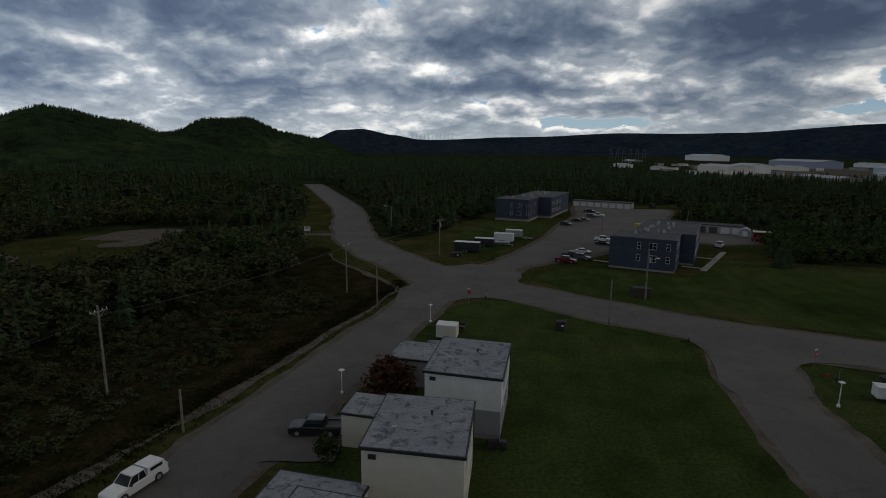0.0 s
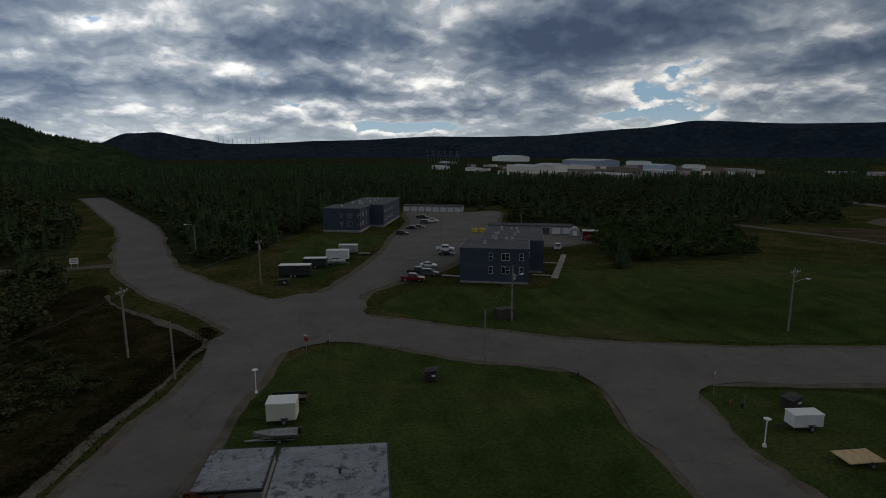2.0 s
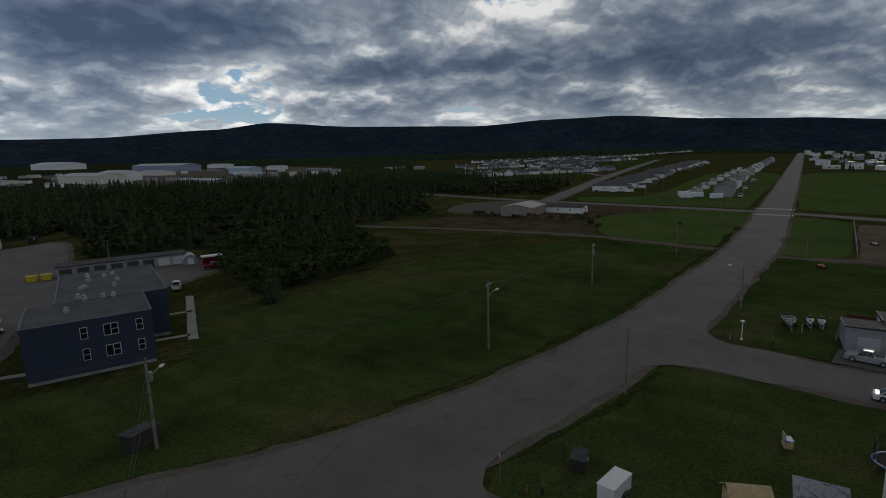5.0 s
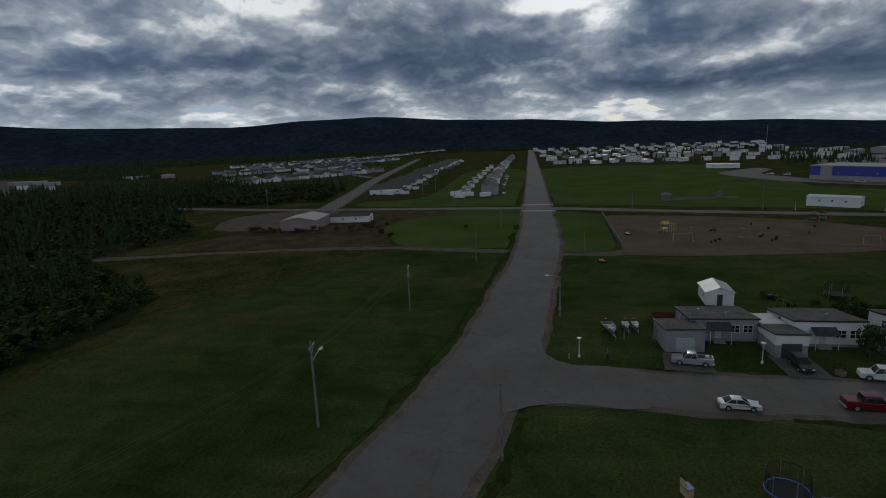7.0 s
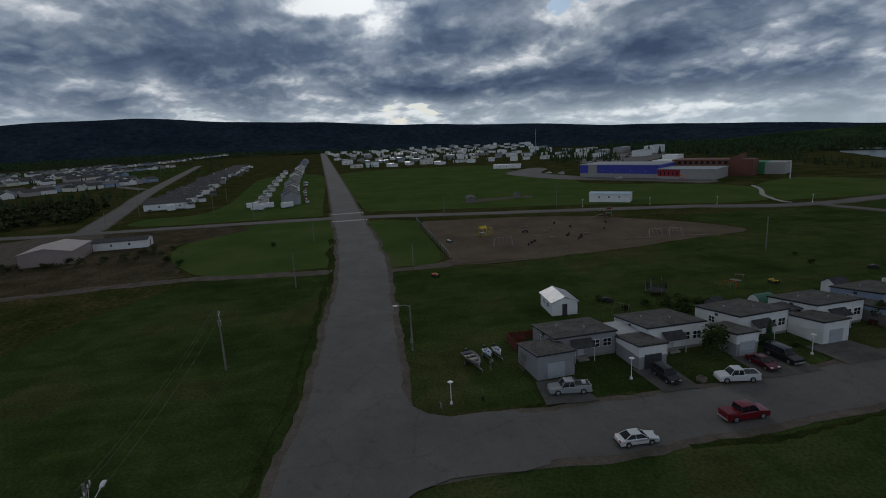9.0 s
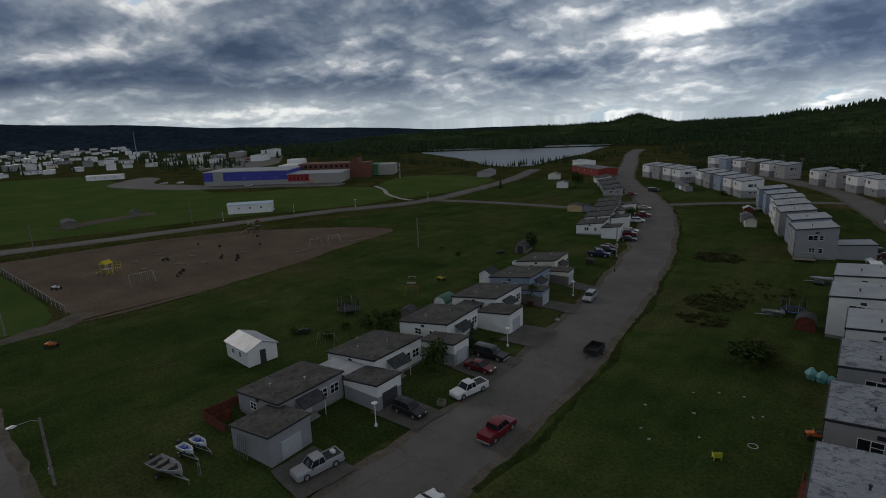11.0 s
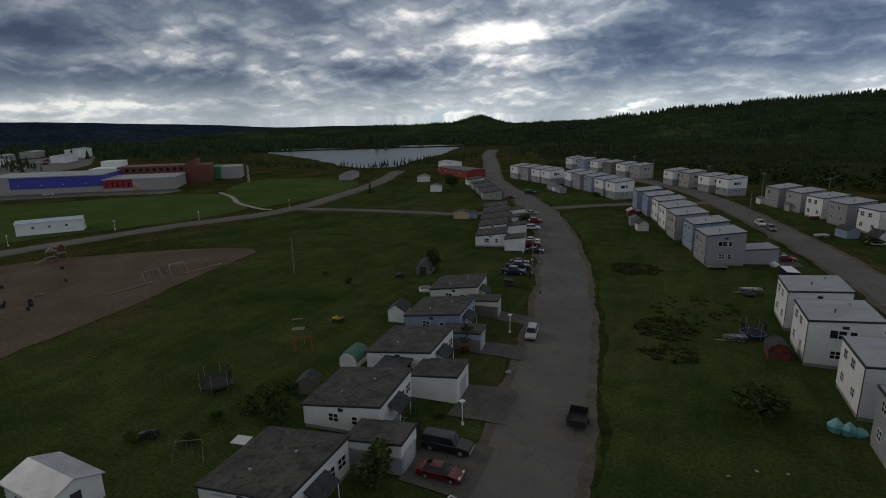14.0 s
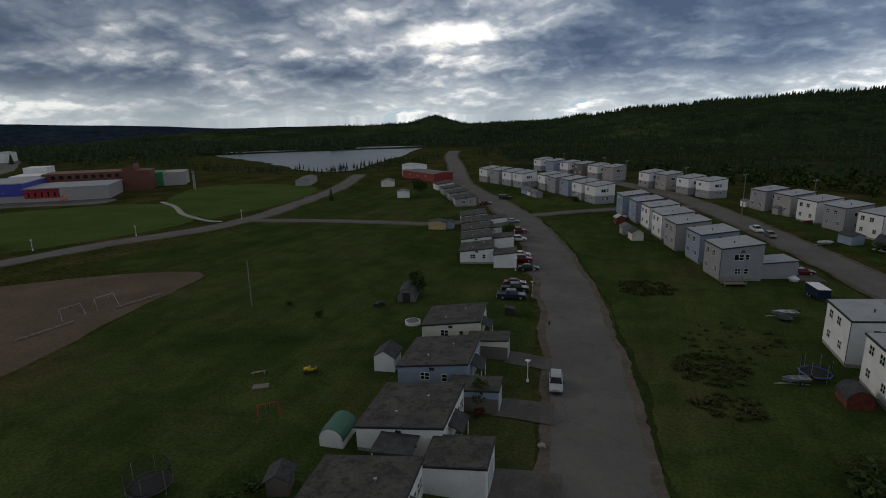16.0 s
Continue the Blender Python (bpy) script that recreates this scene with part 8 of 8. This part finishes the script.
SPRUCE = [spruce_shape(9, 6, k, 0.17) for k in range(4)]
SPRUCE_FAR = [spruce_shape(5, 5, 20 + k, 0.19) for k in range(4)]
ALDER = [leafy_shape(175, k, 8, 0.064) for k in range(4)]
ALDER_FAR = [leafy_shape(60, 30 + k, 6, 0.14) for k in range(3)]

WEST = [(-56, -40), (-58, 40), (-54, 80), (-48, 112), (-60, 150), (-68, 158), (-82, 205), (-105, 265), (-140, 330), (-190, 420), (-420, 480), (-520, 200), (-420, -60)]
NORTH = [(-36, 160), (-24, 186), (-14, 226), (-2, 262), (26, 296), (80, 300), (120, 420), (-60, 600), (-170, 440), (-120, 330), (-86, 262), (-66, 215), (-50, 180)]
EAST = [(66, 148), (87, 146), (108, 148), (124, 168), (134, 196), (160, 204), (196, 200), (240, 250), (330, 262), (420, 290), (440, 340), (330, 460), (240, 560), (100, 440), (84, 300), (78, 262), (66, 228), (90, 214), (96, 188), (72, 166)]
BELT = [(-700, 400), (-420, 470), (-180, 440), (-60, 590), (120, 430), (240, 560), (150, 640), (140, 900), (300, 1150), (100, 1400), (-500, 1200), (-900, 800)]
CLEAR_W = [(-140, 112), (-98, 98), (-84, 104), (-96, 146), (-70, 150), (-66, 172), (-100, 180), (-140, 170)]
FLOOR = dict(label="dark mossy forest floor under the trees", category="forest floor")
for poly in (WEST, NORTH, EAST):
    sheet("forest_floor", poly, 0.006, "forest", 3.0, step=8, **FLOOR)
sheet("track", [(-128, 146), (-92, 148), (-70, 156), (-68, 166), (-100, 172), (-126, 166)], 0.022, "gravel", 2.0, "pale bare gravel clearing among the trees", "clearing", 4)
sheet("clearing", [(-138, 114), (-100, 102), (-90, 108), (-98, 146), (-104, 158), (-140, 152)], 0.012, "wild", 1.5, "open rough grass among the trees", "clearing", 4)
for pts in ([(-104, 140), (-113, 135), (-116, 141), (-110, 148), (-104, 152)], [(-118, 112), (-136, 113), (-136, 121), (-122, 120)]):
    sheet("track", pts, 0.024, "gravel", 1.0, "pale bare gravel patch among the trees", "clearing", 3)


def far_floor(az0, az1, r0, r1=4150):
    bm = bmesh.new()
    radii = [r0, r0 * 1.3, r0 * 1.8] + [r for r in (900, 1300, 1900, 2800, r1) if r > r0 * 1.9]
    n = int((az1 - az0) / 3)
    rows = [[bm.verts.new((60 + r * math.sin(radians(az0 + (az1 - az0) * k / n)), 30 + r * math.cos(radians(az0 + (az1 - az0) * k / n)), 0.01 + ground_z(60 + r * math.sin(radians(az0 + (az1 - az0) * k / n)), 30 + r * math.cos(radians(az0 + (az1 - az0) * k / n))) + r * 0.0004)) for k in range(n + 1)] for r in radii]
    for a, b in zip(rows, rows[1:]):
        for k in range(n):
            bm.faces.new((a[k], a[k + 1], b[k + 1], b[k]))
    bmesh.ops.recalc_face_normals(bm, faces=bm.faces)
    for f in bm.faces:
        if f.normal.z < 0:
            f.normal_flip()
    tagged(mesh_object("forest_floor", bm, "forest"), "dark distant forest stretching to the hills", "forest", kind="structure")


far_floor(-90, 14, 430)
far_floor(14, 48, 1250)
far_floor(48, 118, 1500)
far_floor(118, 134, 640)
far_floor(134, 164, 560)
far_floor(164, 270, 300)

woods("spruce_woods", "dense dark spruces west of the road", SPRUCE, scatter(WEST, 1500, 5, 11, 1, clear=(CLEAR_W,), clump=0.25), "needles")
NEAR_WEST = [(-58, 40), (-54, 80), (-48, 112), (-60, 150), (-70, 160), (-100, 185), (-175, 200), (-190, 100), (-150, 30), (-100, 0), (-60, 0)]
woods("alder_thicket", "dense dark thicket of alder and willow", ALDER, scatter(NEAR_WEST, 1500, 3.0, 7.5, 31, wide=(0.9, 1.3), clear=(CLEAR_W,)), "scrub")
woods("alder_thicket", "alder scrub closing the forest canopy", ALDER_FAR, scatter(WEST, 1600, 3.5, 7.5, 32, wide=(1.0, 1.5), clear=(CLEAR_W,)), "scrub")
woods("alder_thicket", "dark undergrowth between the spruces", ALDER_FAR, scatter(NORTH, 1500, 2.5, 6, 33, wide=(1.0, 1.5)), "scrub")
woods("alder_thicket", "dark undergrowth behind the apartments", ALDER_FAR, scatter(EAST, 1700, 2.5, 5.5, 34, wide=(1.0, 1.6)), "scrub")
woods("spruce_woods", "woods between the yards and the estates", SPRUCE_FAR, scatter([(560, 520), (700, 620), (860, 760), (980, 900), (760, 880), (640, 720)], 500, 5, 10, 35, wide=(1.0, 1.5)), "needles")
woods("spruce_woods", "spruces between the far houses", SPRUCE_FAR, scatter([(430, 240), (700, 210), (1500, 380), (1900, 600), (1200, 760), (860, 560), (500, 400)], 420, 4, 8, 36, wide=(1.0, 1.6), clump=0.3), "needles")
woods("spruce_woods", "spruces between the houses of the dense estate", SPRUCE_FAR, scatter([(590, 60), (1400, 90), (1500, -360), (640, -230)], 420, 4, 9, 37, wide=(1.0, 1.6)), "needles")
woods("spruce_woods", "dark forest at the foot of the ridge", SPRUCE_FAR, scatter([(700, 1300), (1000, 950), (1500, 800), (2100, 560), (2200, 0), (1700, -420), (2300, -700), (2900, 300), (2300, 1300), (1200, 1900)], 2200, 10, 18, 38, wide=(1.3, 2.2)), "needles")
woods("alder_thicket", "grey-green alders and willows among the spruces", ALDER, scatter(WEST, 650, 3.5, 8, 2, clear=(CLEAR_W,)), "leaves")
woods("spruce_woods", "dark spruces between the road and the apartments", SPRUCE, scatter(NORTH, 1500, 5, 11, 3), "needles")
woods("alder_thicket", "alders at the forest edge", ALDER, scatter(NORTH, 420, 3, 7, 4), "leaves")
woods("spruce_woods", "dark spruce wood behind the apartments", SPRUCE, scatter(EAST, 1700, 4.5, 10, 5, clump=0.15), "needles")
woods("alder_thicket", "alder thicket at the edge of the field", ALDER, scatter([(66, 148), (87, 146), (108, 148), (128, 170), (136, 198), (110, 220), (80, 190)], 330, 2.5, 5.5, 6), "leaves")
woods("alder_thicket", "scattered alders among the spruces", ALDER_FAR, scatter(EAST, 400, 3, 6, 16), "leaves")
woods("spruce_woods", "endless dark spruce forest towards the hills", SPRUCE_FAR, scatter(BELT, 4200, 7, 13, 7, wide=(1.0, 1.5)), "needles")
woods("spruce_woods", "belt of spruces before the industrial area", SPRUCE_FAR, scatter([(96, 420), (240, 520), (330, 440), (440, 330), (520, 380), (470, 520), (420, 575), (260, 598), (160, 636)], 900, 6, 11, 8), "needles")
woods("alder_thicket", "dark scrub behind the pinkish hall", ALDER_FAR, scatter([(280, 250), (300, 192), (322, 196), (380, 215), (400, 250), (330, 300)], 260, 3, 6, 41, wide=(1.0, 1.6)), "scrub")
woods("alder_thicket", "weedy bushes round the pinkish hall", ALDER, scatter([(190, 172), (196, 150), (200, 128), (214, 120), (222, 130), (206, 146), (203, 156), (205, 178), (198, 184)], 46, 0.8, 3.0, 42, wide=(1.1, 1.8)), "scrub")
woods("spruce_woods", "spruces beside the gravel yard", SPRUCE, scatter([(290, 262), (420, 296), (440, 260), (426, 214), (404, 252), (340, 240)], 160, 4, 8, 9), "needles")
woods("spruce_woods", "spruces along the lake shore", SPRUCE, scatter([(232, -236), (262, -226), (330, -232), (430, -262), (480, -290), (470, -335), (452, -318), (400, -284), (310, -250), (262, -270), (248, -340), (238, -440), (222, -420), (214, -330)], 330, 3, 5.5, 10, wide=(0.8, 1.2)), "needles")
woods("spruce_woods", "dark forest beyond the lake", SPRUCE_FAR, scatter([(470, -240), (800, -300), (900, -700), (420, -900), (260, -640), (240, -520), (310, -522), (372, -500), (352, -436), (436, -424), (464, -372)], 1900, 8, 14, 12, wide=(1.0, 1.5)), "needles")
woods("spruce_woods", "forest south-east of the school", SPRUCE_FAR, scatter([(470, -170), (800, -300), (800, -200), (520, -120)], 260, 5, 9, 13), "needles")
SOUTH = [(-60, -230), (0, -215), (40, -232), (78, -262), (112, -300), (150, -330), (205, -360), (215, -460), (170, -620), (-120, -620), (-300, -330), (-220, -180), (-120, -120)]
woods("spruce_woods", "dark forest at the foot of the south hill", SPRUCE, scatter(SOUTH, 1300, 5, 9, 14, wide=(0.9, 1.3)), "needles")
woods("alder_thicket", "scrubby trees behind the last houses", ALDER_FAR, scatter([(-40, -100), (0, -185), (40, -215), (86, -262), (70, -290), (-60, -240), (-110, -140)], 260, 3, 6, 15), "leaves")


def hillside(spec, az0, az1, n, hmin, hmax, seed, label):
    r = random.Random(seed)
    out = []
    for k in range(n):
        az, u = r.uniform(az0, az1), r.uniform(0.12, 0.72) if k % 3 else r.uniform(0.52, 0.66)
        x, y, z = ridge_point(spec, az, u)
        out.append((x, y, z - 1.0, r.uniform(hmin, hmax), r.uniform(1.0, 1.6)))
    woods("spruce_woods", label, SPRUCE_FAR, out, "needles")


hillside("south_hill", 163, 222, 3600, 3.5, 7.5, 21, "spruces covering the south hillside")
hillside("green_hill", -56, -27, 2200, 3, 6, 22, "trees covering the green hill")
hillside("round_hill", -37, -18, 1300, 4, 7, 23, "spruces covering the round hill")
hillside("lakeside_hill", 138, 175, 1500, 4, 8, 24, "spruces covering the hills behind the lake")


def tree(x, y, h, kind, label, width=1.0, seed=1):
    """A single tree: a tapered trunk with limbs and a crown of clumps."""
    t = thing("tree", label, "tree", ident(x, y, 0, seed * 40), "garden trees")
    r = random.Random(seed)
    if kind == "spruce":
        part("trunk", rods(((0, 0, -0.2), (0, 0, h * 0.95), 0.022 * h, 0.01)), "bark", t)
        vs, fs = spruce_shape(16, 8, 100 + seed, 0.2 * width)
        mat = "needles"
    else:
        rows = [((0, 0, -0.2), (0.05 * h, 0, h * 0.45), 0.025 * h, 0.014 * h)]
        for k in range(6):
            a = r.uniform(0, 6.28)
            rows.append(((0.04 * h, 0, h * r.uniform(0.2, 0.45)), (0.28 * h * width * math.cos(a), 0.28 * h * width * math.sin(a), h * r.uniform(0.6, 0.85)), 0.012 * h, 0.004 * h))
        part("trunk", rods(*rows, seg=6), "bark", t)
        vs, fs = leafy_shape(900, 200 + seed, 11, 0.045)
        vs = vs * np.array((width, width, 1.0))
        mat = "leaves_red" if kind == "red" else "leaves"
    o = new("crown", mesh_from("crown", vs * h, fs, mat))
    o.parent = t


def bush(x, y, h, w, label, red=False, seed=1, n=420, size=0.06, mat=""):
    vs, fs = leafy_shape(n, 300 + seed, 8 if n < 1000 else 16, size)
    vs = vs * np.array((w, w, h))
    vs[:, 2] -= 0.12 * h
    o = new("bush", mesh_from("bush", vs, fs, mat or ("leaves_red" if red else "leaves")))
    o.matrix_basis = ident(x, y, 0, seed * 50)
    tagged(o, label, "bush", "bushes")


tree(-12.6, 58.4, 5.0, "red", "broad garden tree with dark reddish leaves", 1.55, 1)
tree(-15.4, 45.0, 3.0, "leaf", "small leafy garden tree beside the driveway", 1.0, 2)
tree(93.0, 25.2, 5.0, "leaf", "slender leafy birch in front of a bungalow", 0.8, 3)
tree(93.8, 15.9, 4.2, "spruce", "young spruce beside a white garage", 1.3, 4)
tree(65.0, 141.5, 7.5, "spruce", "tall dark spruce at the field edge", 1.4, 5)
tree(67.5, 143.5, 6.5, "spruce", "dark spruce at the field edge", 1.4, 6)
tree(96.4, -6.0, 4.0, "leaf", "leafy shrub tree at a garage corner", 0.8, 7)
tree(111.4, -91.0, 4.6, "leaf", "rounded leafy tree between garages", 1.0, 8)
tree(196, -142, 5.0, "spruce", "lone young spruce on the lawn", 1.5, 9)
tree(165.0, -160.0, 8.0, "leaf", "tall dark leafy tree at the crossing", 0.9, 10)
tree(118.6, -42.0, 5.0, "leaf", "dark leafy tree over the storage hut", 0.9, 11)
tree(-62, 120, 9, "leaf", "tall pale grey-green poplar at the wood edge", 1.1, 12)
for k, (x, y, h, w) in enumerate(((114.7, 26.4, 1.6, 2.2), (111.2, 17.6, 2.4, 4.0), (109.2, 19.4, 2.6, 3.6), (115.2, 22.6, 1.6, 2.2), (120.4, 28.8, 1.6, 2.0), (95.2, 16.2, 1.4, 2.2), (130.4, -26.4, 1.2, 1.8), (139, -30, 0.9, 1.6), (26.5, -99, 2.6, 5.0), (92.6, 12.4, 0.6, 1.6), (205, 98, 1.6, 2.5), (187, 121, 2.2, 3.0), (205, 168, 2.4, 5.0), (193, 126, 2.6, 3.4), (98.6, -24.6, 1.6, 2.0), (119, -70, 1.4, 2.2), (101.5, -160, 2.4, 4.0), (116.6, 38.8, 1.2, 1.2), (113.0, 20.0, 2.6, 3.2), (112.2, 17.4, 3.0, 3.4), (111.8, 14.2, 2.4, 2.8), (59.8, -1.0, 3.6, 6.0))):
    bush(x, y, h, w, "low dark green bush on the grass" if k % 3 else "uneven leafy bush with gaps", False, k)

bush(59.6, -3.0, 3.2, 6.4, "broad dark thicket of bare twigs on the lawn", False, 71, 2600, 0.022, "weeds")
bush(96.2, -4.4, 1.1, 1.6, "small shrub with red leaves at a garage wall", True, 60)

# tall unmown grass and weeds on verges and waste patches
def tufts(name, label, places, mat, seed):
    r = random.Random(seed)
    vs, fs = [], []
    for x, y, h, spread in places:
        for k in range(5):
            a, b = r.uniform(0, 6.28), r.uniform(0.02, 0.05)
            px, py = x + r.gauss(0, spread), y + r.gauss(0, spread)
            q = len(vs)
            hh = h * r.uniform(0.6, 1.3)
            vs += [(px - b * 2 * math.cos(a), py - b * 2 * math.sin(a), 0), (px + b * 2 * math.cos(a), py + b * 2 * math.sin(a), 0), (px + r.gauss(0, 0.12), py + r.gauss(0, 0.12), hh)]
            fs.append((q, q + 1, q + 2))
    tagged(new(name, mesh_from(name, np.array(vs), np.array(fs), mat)), label, "grass", kind="stuff")


def verge_places(pts, off, spread, n, h, seed):
    r = random.Random(seed)
    line = smooth_line(pts, 1.0)
    out = []
    for k in range(n):
        i = r.randrange(1, len(line) - 1)
        d = (line[i + 1] - line[i - 1]).normalized()
        p = line[i] + Vector((-d.y, d.x)) * (off + r.gauss(0, spread))
        if near_road(p.x, p.y, 0.6):
            continue
        out.append((p.x, p.y, h, 0.25))
    return out


woods("alder_thicket", "low dark scrub between the street and the woods", ALDER, scatter([(-41, 0), (-40, 45), (-36, 70), (-30, 95), (-50, 112), (-62, 60), (-60, 0)], 260, 0.7, 2.4, 17, wide=(1.1, 1.7), road=4.0), "scrub")
woods("alder_thicket", "low tangled weeds on the dark verge", ALDER_FAR, scatter([(-41, 0), (-40, 45), (-36, 70), (-30, 95), (-50, 112), (-62, 60), (-60, 0)], 1500, 0.35, 0.9, 39, wide=(1.2, 2.0), road=4.0), "scrub")
P_R1, P_E, P_ST = ROADS["R1"][0], ROADS["E"][0][2:12], ROADS["street"][0][1:10]
tufts("verge_grass", "tall dry grass along the ditch of the main street", verge_places(P_R1, 9.2, 1.2, 5000, 0.22, 1), "verge", 1)
def verge_band(pts, off, width, z, label):
    line = smooth_line(pts, 3.0)
    out = []
    for k in range(1, len(line) - 1):
        d = (line[k + 1] - line[k - 1]).normalized()
        out.append(line[k] + Vector((-d.y, d.x)) * off)
    ribbon("verge", out, width * 0.4, z, "longgrass", 1.3, label, "verge", 1.0)


verge_band(ROADS["E"][0][5:12], 8.2, 2.2, 0.020, "band of longer dark grass along the road")
verge_band(ROADS["E"][0][4:8], -8.0, 1.8, 0.029, "band of longer dark grass along the road")
verge_band(ROADS["street"][0][2:10], -6.3, 1.6, 0.028, "band of longer dark grass along the street")
verge_band(ROADS["side"][0][3:9], 5.8, 1.6, 0.027, "band of longer dark grass along the street")
sheet("verge", [(-40, -10), (-33, 30), (-35.5, 44), (-31, 58), (-28, 72), (-24, 92), (-22.5, 104), (-30, 117), (-42, 128), (-55, 148), (-58, 110), (-62, 60), (-60, 0)], 0.009, "verge", 1.2, label="brown unmown verge beside the main street", category="verge")
for k, (px, py, a, b, n) in enumerate(((70.4, -24, 5, 5, 170), (78, -57, 6, 5, 190), (69.4, -14.6, 4, 3, 80), (66, -34, 7, 8, 60))):
    woods("weed_patch", "patch of low brownish weeds in the grass", ALDER_FAR, scatter([(px + a * math.cos(q * 0.785), py + b * math.sin(q * 0.785)) for q in range(8)], n, 0.25, 0.75, 50 + k, wide=(1.3, 2.4)), "weeds")
